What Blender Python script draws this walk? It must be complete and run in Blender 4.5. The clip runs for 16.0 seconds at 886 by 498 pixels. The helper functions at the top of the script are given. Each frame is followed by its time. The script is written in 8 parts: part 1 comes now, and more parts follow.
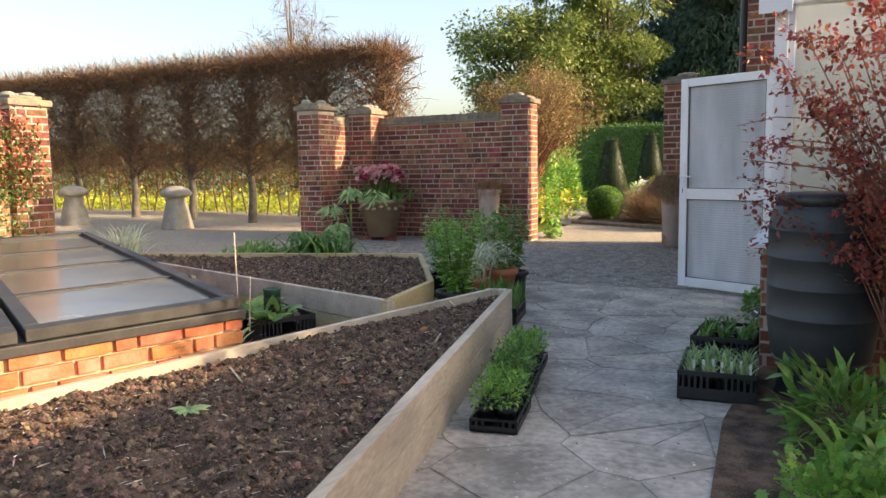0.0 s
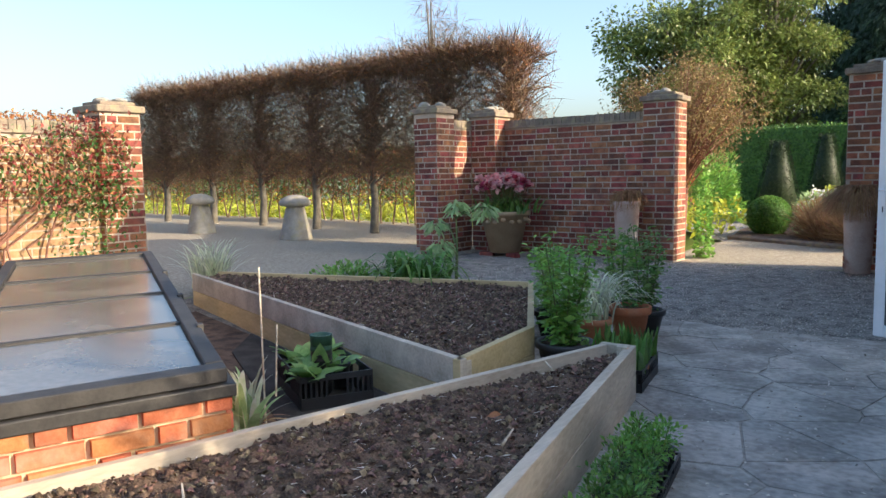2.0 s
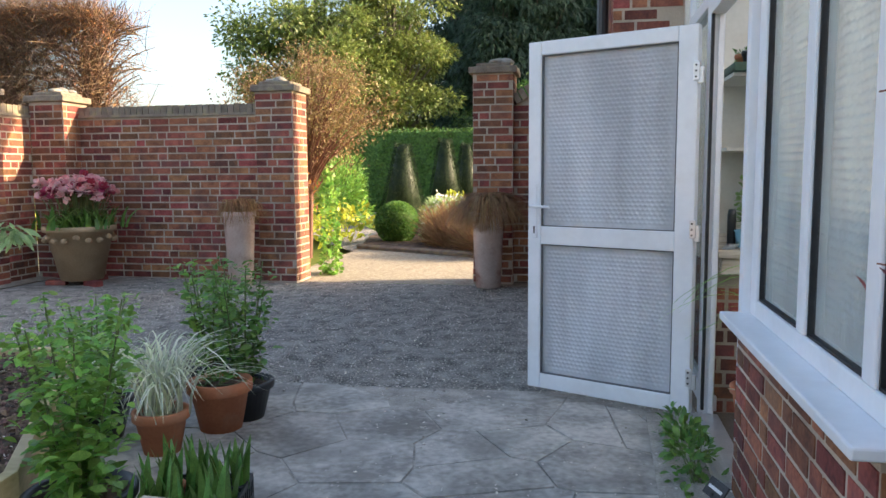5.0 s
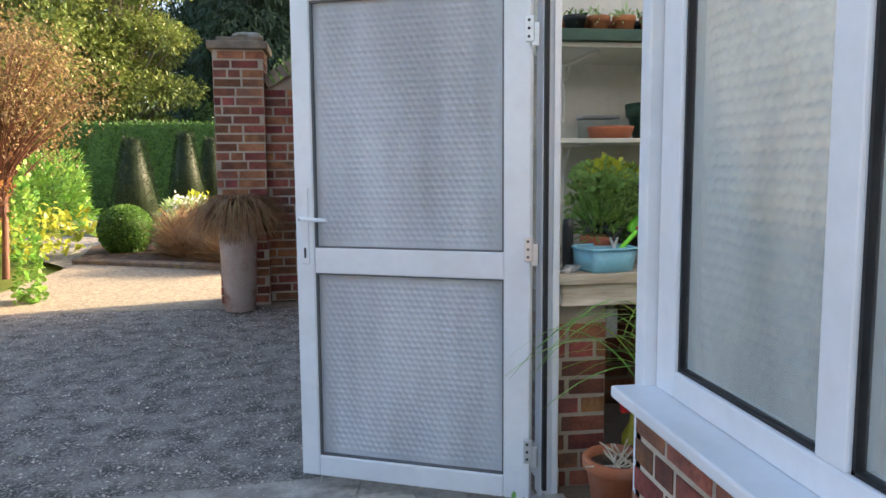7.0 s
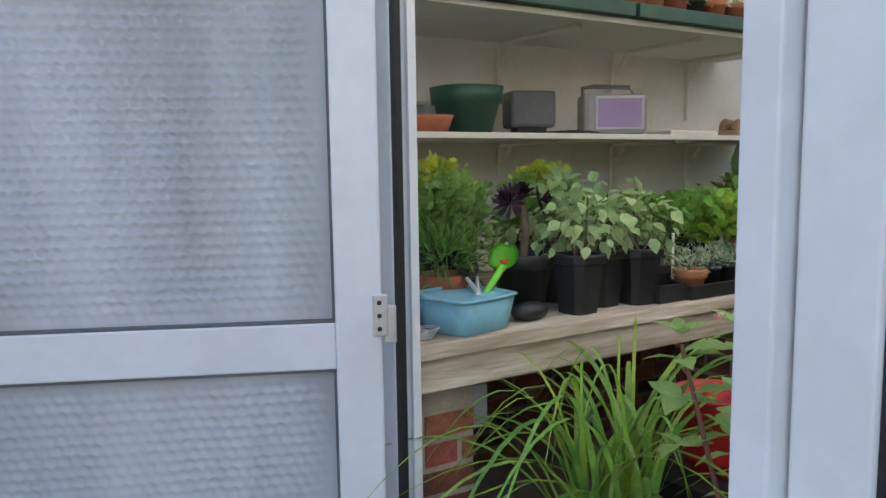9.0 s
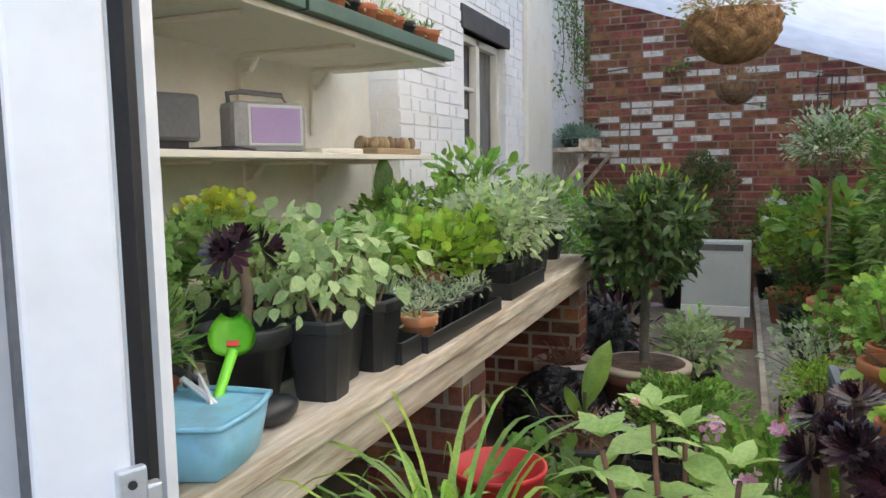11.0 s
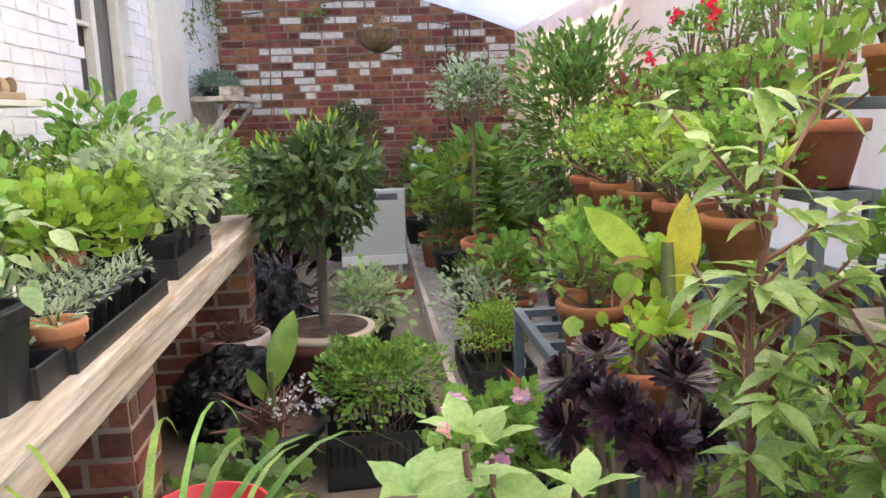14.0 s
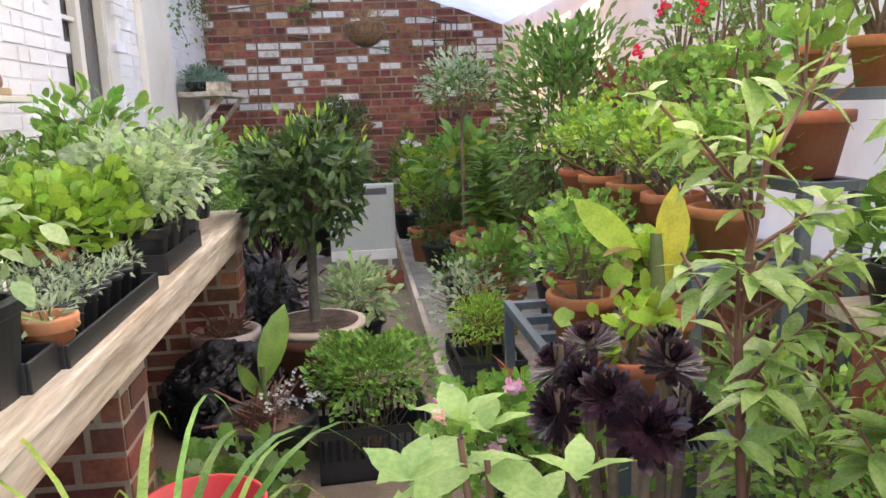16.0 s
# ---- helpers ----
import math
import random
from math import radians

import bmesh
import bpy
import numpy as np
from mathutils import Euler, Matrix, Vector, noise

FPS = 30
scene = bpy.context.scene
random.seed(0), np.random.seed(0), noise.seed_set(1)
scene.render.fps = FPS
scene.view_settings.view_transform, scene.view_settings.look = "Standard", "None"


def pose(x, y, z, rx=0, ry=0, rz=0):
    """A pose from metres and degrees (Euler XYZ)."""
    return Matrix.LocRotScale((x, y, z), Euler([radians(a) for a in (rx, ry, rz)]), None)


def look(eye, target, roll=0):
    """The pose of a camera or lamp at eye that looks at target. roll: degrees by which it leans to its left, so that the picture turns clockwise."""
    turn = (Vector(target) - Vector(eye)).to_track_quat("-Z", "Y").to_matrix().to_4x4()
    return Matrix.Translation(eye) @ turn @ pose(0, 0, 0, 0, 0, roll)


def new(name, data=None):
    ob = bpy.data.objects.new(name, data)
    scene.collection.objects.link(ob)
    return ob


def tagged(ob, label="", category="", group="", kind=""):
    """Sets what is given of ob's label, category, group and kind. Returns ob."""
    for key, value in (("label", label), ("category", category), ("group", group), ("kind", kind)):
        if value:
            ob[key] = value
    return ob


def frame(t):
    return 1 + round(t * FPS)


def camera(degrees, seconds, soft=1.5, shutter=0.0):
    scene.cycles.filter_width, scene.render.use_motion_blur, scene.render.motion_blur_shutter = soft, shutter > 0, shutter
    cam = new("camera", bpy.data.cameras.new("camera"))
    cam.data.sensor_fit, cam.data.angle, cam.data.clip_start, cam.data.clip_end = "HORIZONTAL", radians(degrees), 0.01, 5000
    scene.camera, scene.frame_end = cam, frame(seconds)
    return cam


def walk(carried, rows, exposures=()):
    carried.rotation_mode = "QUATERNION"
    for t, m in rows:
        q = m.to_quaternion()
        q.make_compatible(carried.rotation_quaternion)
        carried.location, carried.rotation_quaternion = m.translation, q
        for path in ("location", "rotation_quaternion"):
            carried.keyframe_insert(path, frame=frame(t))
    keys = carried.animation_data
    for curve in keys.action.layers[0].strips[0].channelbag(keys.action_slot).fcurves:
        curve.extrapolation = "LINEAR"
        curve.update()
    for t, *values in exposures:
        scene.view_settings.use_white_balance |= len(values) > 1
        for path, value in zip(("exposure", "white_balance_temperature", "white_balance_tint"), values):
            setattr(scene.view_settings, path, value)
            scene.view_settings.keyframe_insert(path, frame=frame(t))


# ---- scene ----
EXP_OUT, EXP_IN = 1.7, 3.3
cam = camera(61.2, 16.0)
PATH = [
    (0, (1.569, -0.196, 1.207), (0.675, 1.579, 0.989), -0.9),
    (0.5, (1.463, 0.116, 1.223), (0.421, 1.809, 1.007), -1.1),
    (1, (1.384, 0.462, 1.238), (0.224, 2.078, 1.03), -1.2),
    (1.5, (1.279, 0.769, 1.239), (0.06, 2.342, 1.038), -1.2),
    (2, (1.204, 1.109, 1.247), (-0.02, 2.679, 1.049), -1.0),
    (2.5, (1.135, 1.433, 1.28), (-0.041, 3.038, 1.077), -0.8),
    (3, (1.006, 1.727, 1.288), (-0.077, 3.396, 1.081), -0.7),
    (3.5, (0.901, 2.059, 1.27), (-0.035, 3.814, 1.061), -0.5),
    (4, (0.847, 2.33, 1.286), (0.096, 4.172, 1.077), -0.5),
    (4.5, (0.752, 2.602, 1.295), (0.196, 4.512, 1.087), -0.5),
    (5, (0.681, 2.92, 1.283), (0.315, 4.875, 1.075), -0.4),
    (5.2, (0.67, 3.04, 1.294), (0.378, 5.008, 1.085), -0.4),
    (7.3, (0.47, 4.377, 1.282), (0.859, 6.326, 1.058), -0.5),
    (7.5, (0.425, 4.507, 1.292), (0.891, 6.439, 1.069), -0.6),
    (8, (0.399, 4.805, 1.286), (1.047, 6.684, 1.059), -1.1),
    (8.2, (0.414, 4.931, 1.289), (1.139, 6.782, 1.066), -1.2),
    (10.3, (0.6, 5.949, 1.336), (2.205, 7.118, 1.098), -0.2),
    (10.5, (0.599, 6.02, 1.344), (2.284, 7.072, 1.111), -0.5),
    (11, (0.619, 6.164, 1.347), (2.463, 6.907, 1.131), -0.9),
    (11.5, (0.75, 6.237, 1.355), (2.684, 6.699, 1.147), -1.0),
    (12, (0.884, 6.269, 1.348), (2.854, 6.545, 1.146), -1.4),
    (12.5, (0.932, 6.316, 1.341), (2.915, 6.434, 1.105), -1.8),
    (13, (0.962, 6.359, 1.332), (2.941, 6.345, 1.048), -1.8),
    (13.5, (0.983, 6.364, 1.322), (2.953, 6.249, 0.997), -1.8),
    (14, (0.994, 6.365, 1.318), (2.953, 6.181, 0.962), -1.7),
    (14.5, (0.996, 6.36, 1.31), (2.948, 6.137, 0.937), -1.7),
    (15, (0.99, 6.357, 1.312), (2.94, 6.122, 0.933), -1.7),
    (15.5, (0.99, 6.362, 1.312), (2.941, 6.131, 0.934), -1.9),
    (16, (0.987, 6.371, 1.313), (2.941, 6.158, 0.943), -2.0),
]
walk(cam, [(t, look(eye, target, roll)) for t, eye, target, roll in PATH],
     exposures=[(0.0, EXP_OUT + 0.3, 7200, 14), (0.7, EXP_OUT + 0.15, 6600, 11), (1.5, EXP_OUT + 0.1, 6000, 9), (3.0, EXP_OUT + 0.3, 6300, 13),
                (4.0, EXP_OUT + 0.5, 6700, 11), (5.0, EXP_OUT + 0.6, 6800, 12), (7.3, EXP_OUT + 0.7, 6900, 13), (8.2, EXP_OUT + 0.7, 6900, 13),
                (10.3, EXP_IN - 0.55, 7200, 12), (11.0, EXP_IN - 0.15, 7400, 13), (12.5, EXP_IN + 0.15, 7600, 17), (14.0, EXP_IN + 0.4, 7500, 21), (16.0, EXP_IN + 0.4, 7500, 21)])

# ---- sky and sun ----
SUN_AZ, SUN_EL = radians(15), radians(21)   # azimuth counted from +x towards +y
world = bpy.data.worlds.new("sky")
scene.world = world
world.use_nodes = True
wn = world.node_tree.nodes
sky = wn.new("ShaderNodeTexSky")
sky.sky_type, sky.sun_disc = "NISHITA", False
sky.sun_elevation, sky.sun_rotation = SUN_EL, math.pi / 2 - SUN_AZ
sky.altitude, sky.air_density, sky.dust_density, sky.ozone_density = 0, 1.0, 3.2, 1.2
wn["Background"].inputs[1].default_value = 0.1
world.node_tree.links.new(sky.outputs[0], wn["Background"].inputs[0])
sun = new("sun", bpy.data.lights.new("sun", "SUN"))
sun.data.energy, sun.data.angle, sun.data.color = 2.5, radians(0.6), (1.0, 0.78, 0.52)
to_sun = Vector((math.cos(SUN_AZ) * math.cos(SUN_EL), math.sin(SUN_AZ) * math.cos(SUN_EL), math.sin(SUN_EL)))
sun.matrix_world = look(to_sun * 60, (0, 0, 0))


# ---- materials ----
def mat(name, c1, c2, rough=0.8, scale=6.0, fine=60.0, bump=0.3, depth=0.01, metal=0.0, island=0.0, obj=0.0,
        stain=None, stain_scale=1.5, stain_amount=0.5, translucent=0.0, spec=0.5, coat=0.0, stretch=None, contrast=1.0):
    """Two-tone surface with broad and fine variation, optional stains and a per-piece tint."""
    m = bpy.data.materials.new(name)
    m.use_nodes = True
    nt = m.node_tree
    n, l = nt.nodes, nt.links
    b = n["Principled BSDF"]
    b.inputs["Roughness"].default_value = rough
    b.inputs["Metallic"].default_value = metal
    b.inputs["Specular IOR Level"].default_value = spec
    b.inputs["Coat Weight"].default_value = coat
    co = n.new("ShaderNodeTexCoord")
    geo = n.new("ShaderNodeNewGeometry")
    src = geo.outputs["Position"]
    if stretch:
        mp = n.new("ShaderNodeMapping")
        mp.inputs["Scale"].default_value = stretch
        l.new(src, mp.inputs["Vector"])
        src = mp.outputs[0]
    broad = n.new("ShaderNodeTexNoise")
    broad.inputs["Scale"].default_value, broad.inputs["Detail"].default_value = scale, 4
    small = n.new("ShaderNodeTexNoise")
    small.inputs["Scale"].default_value, small.inputs["Detail"].default_value = fine, 5
    l.new(src, broad.inputs["Vector"])
    l.new(src, small.inputs["Vector"])
    add = n.new("ShaderNodeMath")
    add.operation = "MULTIPLY_ADD"
    l.new(small.outputs["Fac"], add.inputs[0])
    add.inputs[1].default_value = 0.6
    l.new(broad.outputs["Fac"], add.inputs[2])
    ramp = n.new("ShaderNodeMapRange")
    ramp.inputs["From Min"].default_value, ramp.inputs["From Max"].default_value = 0.8 - 0.25 / contrast, 0.8 + 0.25 / contrast
    l.new(add.outputs[0], ramp.inputs["Value"])
    fac = ramp.outputs[0]
    mix = n.new("ShaderNodeMix")
    mix.data_type = "RGBA"
    mix.inputs[6].default_value, mix.inputs[7].default_value = (*c1, 1), (*c2, 1)
    l.new(fac, mix.inputs[0])
    col = mix.outputs[2]
    if stain:
        st = n.new("ShaderNodeTexNoise")
        st.inputs["Scale"].default_value, st.inputs["Detail"].default_value = stain_scale, 6
        l.new(src, st.inputs["Vector"])
        sr = n.new("ShaderNodeMapRange")
        sr.inputs["From Min"].default_value, sr.inputs["From Max"].default_value = 0.52, 0.66
        sr.inputs["To Max"].default_value = stain_amount
        l.new(st.outputs["Fac"], sr.inputs["Value"])
        sm = n.new("ShaderNodeMix")
        sm.data_type = "RGBA"
        sm.inputs[7].default_value = (*stain, 1)
        l.new(sr.outputs[0], sm.inputs[0])
        l.new(col, sm.inputs[6])
        col = sm.outputs[2]
    amount = island or obj
    if amount:
        if island:
            rnd = geo.outputs["Random Per Island"]
        else:
            rnd = n.new("ShaderNodeObjectInfo").outputs["Random"]
        hsv = n.new("ShaderNodeHueSaturation")
        vr = n.new("ShaderNodeMapRange")
        vr.inputs["To Min"].default_value, vr.inputs["To Max"].default_value = 1 - amount, 1 + amount
        l.new(rnd, vr.inputs["Value"])
        l.new(vr.outputs[0], hsv.inputs["Value"])
        hr = n.new("ShaderNodeMapRange")
        hr.inputs["To Min"].default_value, hr.inputs["To Max"].default_value = 0.5 - amount * 0.06, 0.5 + amount * 0.06
        sw = n.new("ShaderNodeMath")
        sw.operation = "PINGPONG"
        sw.inputs[1].default_value = 0.137
        l.new(rnd, sw.inputs[0])
        mu = n.new("ShaderNodeMath")
        mu.operation = "MULTIPLY"
        mu.inputs[1].default_value = 7.3
        l.new(sw.outputs[0], mu.inputs[0])
        l.new(mu.outputs[0], hr.inputs["Value"])
        l.new(hr.outputs[0], hsv.inputs["Hue"])
        l.new(col, hsv.inputs["Color"])
        col = hsv.outputs["Color"]
    l.new(col, b.inputs["Base Color"])
    if bump:
        bn = n.new("ShaderNodeBump")
        bn.inputs["Strength"].default_value, bn.inputs["Distance"].default_value = bump, depth
        l.new(add.outputs[0], bn.inputs["Height"])
        l.new(bn.outputs[0], b.inputs["Normal"])
    if translucent:
        tr = n.new("ShaderNodeBsdfTranslucent")
        l.new(col, tr.inputs["Color"])
        ms = n.new("ShaderNodeMixShader")
        ms.inputs[0].default_value = translucent
        l.new(b.outputs[0], ms.inputs[1])
        l.new(tr.outputs[0], ms.inputs[2])
        l.new(ms.outputs[0], n["Material Output"].inputs["Surface"])
    return m


def leafmat(name, c1, c2, rough=0.4, island=0.36, translucent=0.42):
    blue = 1.55 if c1[2] < 0.06 and c1[1] > c1[0] else 1.2
    c1, c2 = [[min(0.8, c * k) for c, k in zip(q, (1.5, 1.45, blue * 1.1))] for q in (c1, c2)]
    return mat(name, c1, c2, rough * 0.9, 14.0, 160.0, 0.35, 0.003, island=island, translucent=translucent, spec=0.5, contrast=1.5)


def sheetmat(name, tint, rough, clear, cell, bump, diffuse=0.35, streak=0.0):
    """Cloudy plastic sheet or bubble wrap: lets light through scattered, with a soft gloss and bubble relief."""
    m = bpy.data.materials.new(name)
    m.use_nodes = True
    n, l = m.node_tree.nodes, m.node_tree.links
    b = n["Principled BSDF"]
    b.inputs["Base Color"].default_value = (*tint, 1)
    b.inputs["Roughness"].default_value = rough
    tr = n.new("ShaderNodeBsdfTranslucent")
    tr.inputs["Color"].default_value = (*tint, 1)
    tp = n.new("ShaderNodeBsdfTransparent")
    tp.inputs["Color"].default_value = (*tint, 1)
    m1, m2 = n.new("ShaderNodeMixShader"), n.new("ShaderNodeMixShader")
    m1.inputs[0].default_value, m2.inputs[0].default_value = 1 - diffuse, clear
    l.new(b.outputs[0], m1.inputs[1])
    l.new(tr.outputs[0], m1.inputs[2])
    l.new(m1.outputs[0], m2.inputs[1])
    l.new(tp.outputs[0], m2.inputs[2])
    l.new(m2.outputs[0], n["Material Output"].inputs["Surface"])
    geo = n.new("ShaderNodeNewGeometry")
    v = n.new("ShaderNodeTexVoronoi")
    v.feature = "SMOOTH_F1"
    v.inputs["Scale"].default_value = cell
    nz = n.new("ShaderNodeTexNoise")
    nz.inputs["Scale"].default_value = 4.0
    l.new(geo.outputs["Position"], v.inputs["Vector"])
    l.new(geo.outputs["Position"], nz.inputs["Vector"])
    if streak:
        mp = n.new("ShaderNodeMapping")
        mp.inputs["Scale"].default_value = (5.0, 5.0, 0.9)
        sn = n.new("ShaderNodeTexNoise")
        sn.inputs["Scale"].default_value, sn.inputs["Detail"].default_value = 1.0, 3
        l.new(geo.outputs["Position"], mp.inputs["Vector"])
        l.new(mp.outputs[0], sn.inputs["Vector"])
        cr = n.new("ShaderNodeMix")
        cr.data_type = "RGBA"
        cr.inputs[6].default_value = (*[c * (1 - streak) for c in tint], 1)
        cr.inputs[7].default_value = (*[min(0.95, c * (1 + streak * 0.4)) for c in tint], 1)
        rr = n.new("ShaderNodeMapRange")
        rr.inputs["From Min"].default_value, rr.inputs["From Max"].default_value = 0.35, 0.65
        l.new(sn.outputs["Fac"], rr.inputs["Value"])
        l.new(rr.outputs[0], cr.inputs[0])
        for q in (b.inputs["Base Color"], tr.inputs["Color"]):
            l.new(cr.outputs[2], q)
    ad = n.new("ShaderNodeMath")
    ad.operation = "MULTIPLY_ADD"
    ad.inputs[1].default_value = 2.0
    l.new(nz.outputs["Fac"], ad.inputs[0])
    l.new(v.outputs["Distance"], ad.inputs[2])
    bn = n.new("ShaderNodeBump")
    bn.inputs["Strength"].default_value, bn.inputs["Distance"].default_value = bump, 0.01
    l.new(ad.outputs[0], bn.inputs["Height"])
    for q in (b, tr):
        l.new(bn.outputs[0], q.inputs["Normal"])
    return m


M_BRICK = mat("red_brick", (0.16, 0.05, 0.032), (0.36, 0.125, 0.07), 0.85, 9, 70, 0.5, 0.004, obj=0.42, stain=(0.10, 0.06, 0.055), stain_scale=4, stain_amount=0.55, contrast=1.3)
M_BRICKI = mat("red_brick_joined", (0.16, 0.05, 0.032), (0.36, 0.125, 0.07), 0.85, 9, 70, 0.5, 0.004, island=0.42, stain=(0.10, 0.06, 0.055), stain_scale=4, stain_amount=0.55, contrast=1.3)
M_MORTAR = mat("lime_mortar", (0.36, 0.29, 0.22), (0.58, 0.50, 0.40), 0.95, 3, 120, 0.5, 0.003, stain=(0.2, 0.14, 0.105), stain_scale=2.2, stain_amount=0.6)
M_REDMORTAR = mat("reddish_old_mortar", (0.20, 0.115, 0.08), (0.36, 0.24, 0.18), 0.95, 3, 120, 0.5, 0.003, stain=(0.5, 0.44, 0.38), stain_scale=2.5, stain_amount=0.5)
M_BUFFBRICK = mat("yellowish_stock_brick", (0.20, 0.12, 0.055), (0.38, 0.25, 0.13), 0.85, 9, 70, 0.5, 0.004, island=0.35, stain=(0.24, 0.10, 0.06), stain_scale=4, stain_amount=0.6)
M_ORANGE = mat("orange_brick", (0.42, 0.12, 0.045), (0.6, 0.22, 0.10), 0.85, 9, 70, 0.6, 0.006, obj=0.25, stain=(0.5, 0.36, 0.26), stain_scale=7, stain_amount=0.4)
M_CREAMORTAR = mat("pale_mortar", (0.55, 0.45, 0.28), (0.7, 0.6, 0.42), 0.95, 8, 120, 0.6, 0.004)
M_WHITE = mat("whitewashed_brick", (0.76, 0.76, 0.75), (0.85, 0.85, 0.84), 0.6, 4, 50, 0.35, 0.006, stain=(0.62, 0.58, 0.5), stain_scale=3, stain_amount=0.25)
M_CREAM = mat("cream_painted_wall", (0.70, 0.67, 0.58), (0.80, 0.77, 0.68), 0.6, 2, 40, 0.35, 0.006, stain=(0.5, 0.38, 0.24), stain_scale=4, stain_amount=0.22)
M_FLAKE = mat("flaking_limewash", (0.66, 0.62, 0.56), (0.82, 0.80, 0.75), 0.8, 14, 80, 0.6, 0.006, stain=(0.36, 0.17, 0.11), stain_scale=16, stain_amount=0.45)
M_PVC = mat("white_plastic_frame", (0.74, 0.76, 0.79), (0.82, 0.84, 0.86), 0.3, 2, 30, 0.05, 0.002, stain=(0.55, 0.54, 0.5), stain_scale=5, stain_amount=0.18)
M_GASKET = mat("black_rubber", (0.012, 0.012, 0.013), (0.025, 0.025, 0.027), 0.6, 10, 80, 0.1)
M_METAL = mat("zinc_hinge", (0.55, 0.55, 0.55), (0.7, 0.7, 0.7), 0.35, 10, 80, 0.1, metal=0.6)
M_BUBBLE = sheetmat("bubble_wrap_sheet", (0.80, 0.83, 0.87), 0.16, 0.10, 30.0, 0.25, 0.60, 0.22)
M_PANE = sheetmat("misted_pane", (0.86, 0.89, 0.88), 0.06, 0.86, 14.0, 0.2, 0.7, 0.1)
M_LINING = sheetmat("roof_lining_plastic", (0.93, 0.94, 0.95), 0.35, 0.12, 3.0, 1.0, 0.14, 0.10)
M_SLAB = mat("stone_slab", (0.25, 0.23, 0.20), (0.56, 0.52, 0.46), 0.88, 3, 24, 1.0, 0.014, obj=0.12, stain=(0.2, 0.185, 0.16), stain_scale=2.2, stain_amount=0.65, contrast=1.25)
M_JOINT = mat("gritty_joint", (0.26, 0.235, 0.20), (0.5, 0.46, 0.40), 0.95, 7, 90, 0.9, 0.008, contrast=1.2)
M_GRAVEL = mat("fine_gravel_and_tar", (0.10, 0.092, 0.08), (0.37, 0.34, 0.295), 0.95, 7, 120, 1.0, 0.016, stain=(0.6, 0.56, 0.49), stain_scale=60, stain_amount=0.65, contrast=1.3)
M_DRIVE = mat("pale_gravel", (0.26, 0.225, 0.17), (0.48, 0.43, 0.335), 0.95, 25, 110, 0.9, 0.012, stain=(0.17, 0.15, 0.115), stain_scale=45, stain_amount=0.6, contrast=1.3)
M_LAWN = leafmat("lawn_grass", (0.10, 0.17, 0.03), (0.19, 0.27, 0.05))
M_SOIL = mat("dark_compost", (0.045, 0.028, 0.019), (0.19, 0.122, 0.08), 0.95, 9, 110, 1.0, 0.02, contrast=1.6)
M_CLOD = mat("compost_crumb", (0.05, 0.031, 0.021), (0.23, 0.15, 0.10), 0.95, 20, 110, 0.8, 0.01, island=0.65, contrast=1.4)
M_CHIP = mat("wood_chip_and_flint", (0.36, 0.31, 0.25), (0.72, 0.66, 0.58), 0.9, 20, 90, 0.5, 0.005, island=0.45)
M_BOARD = mat("weathered_board", (0.40, 0.34, 0.25), (0.64, 0.57, 0.45), 0.85, 5, 60, 0.5, 0.005, obj=0.12, stain=(0.26, 0.23, 0.19), stain_scale=4, stain_amount=0.5, stretch=(1, 0.18, 1), contrast=1.2)
M_NEWBOARD = mat("treated_pine_board", (0.44, 0.33, 0.16), (0.68, 0.54, 0.30), 0.75, 7, 60, 0.4, 0.004, obj=0.1, stain=(0.34, 0.28, 0.18), stain_scale=5, stain_amount=0.4, stretch=(0.2, 0.6, 1))
M_BENCH = mat("pale_scaffold_board", (0.40, 0.32, 0.215), (0.80, 0.73, 0.61), 0.85, 16, 60, 0.9, 0.008, stain=(0.24, 0.15, 0.08), stain_scale=7, stain_amount=0.7, stretch=(0.12, 1, 1), contrast=1.2)
M_DARKWOOD = mat("black_painted_timber", (0.022, 0.022, 0.022), (0.055, 0.053, 0.05), 0.6, 8, 70, 0.4, 0.004)
M_FRAMEGLASS = mat("dusty_cold_frame_glass", (0.10, 0.095, 0.085), (0.17, 0.16, 0.14), 0.17, 2, 30, 0.03, 0.002, stain=(0.24, 0.225, 0.19), stain_scale=4, stain_amount=0.45, spec=0.6)
M_TERRA = mat("terracotta", (0.40, 0.125, 0.055), (0.52, 0.19, 0.09), 0.8, 7, 60, 0.3, 0.003, obj=0.15, stain=(0.46, 0.27, 0.18), stain_scale=8, stain_amount=0.35)
M_PALETERRA = mat("limed_terracotta", (0.58, 0.44, 0.38), (0.78, 0.68, 0.63), 0.85, 4, 50, 0.4, 0.004, stain=(0.33, 0.12, 0.075), stain_scale=5, stain_amount=0.7)
M_BUFF = mat("buff_terracotta", (0.30, 0.21, 0.115), (0.42, 0.31, 0.19), 0.85, 5, 60, 0.5, 0.006)
M_GLAZE = mat("buff_rimmed_pot", (0.52, 0.42, 0.31), (0.64, 0.53, 0.41), 0.7, 5, 60, 0.3, 0.004)
M_OXPOT = mat("dark_red_clay", (0.22, 0.075, 0.05), (0.31, 0.115, 0.08), 0.7, 5, 60, 0.3, 0.003)
M_BLACK = mat("black_plastic", (0.012, 0.013, 0.014), (0.028, 0.029, 0.031), 0.42, 6, 60, 0.1, 0.002)
M_MEMBRANE = mat("woven_weed_membrane", (0.04, 0.036, 0.033), (0.10, 0.09, 0.08), 1.0, 6, 90, 0.6, 0.006, spec=0.05)
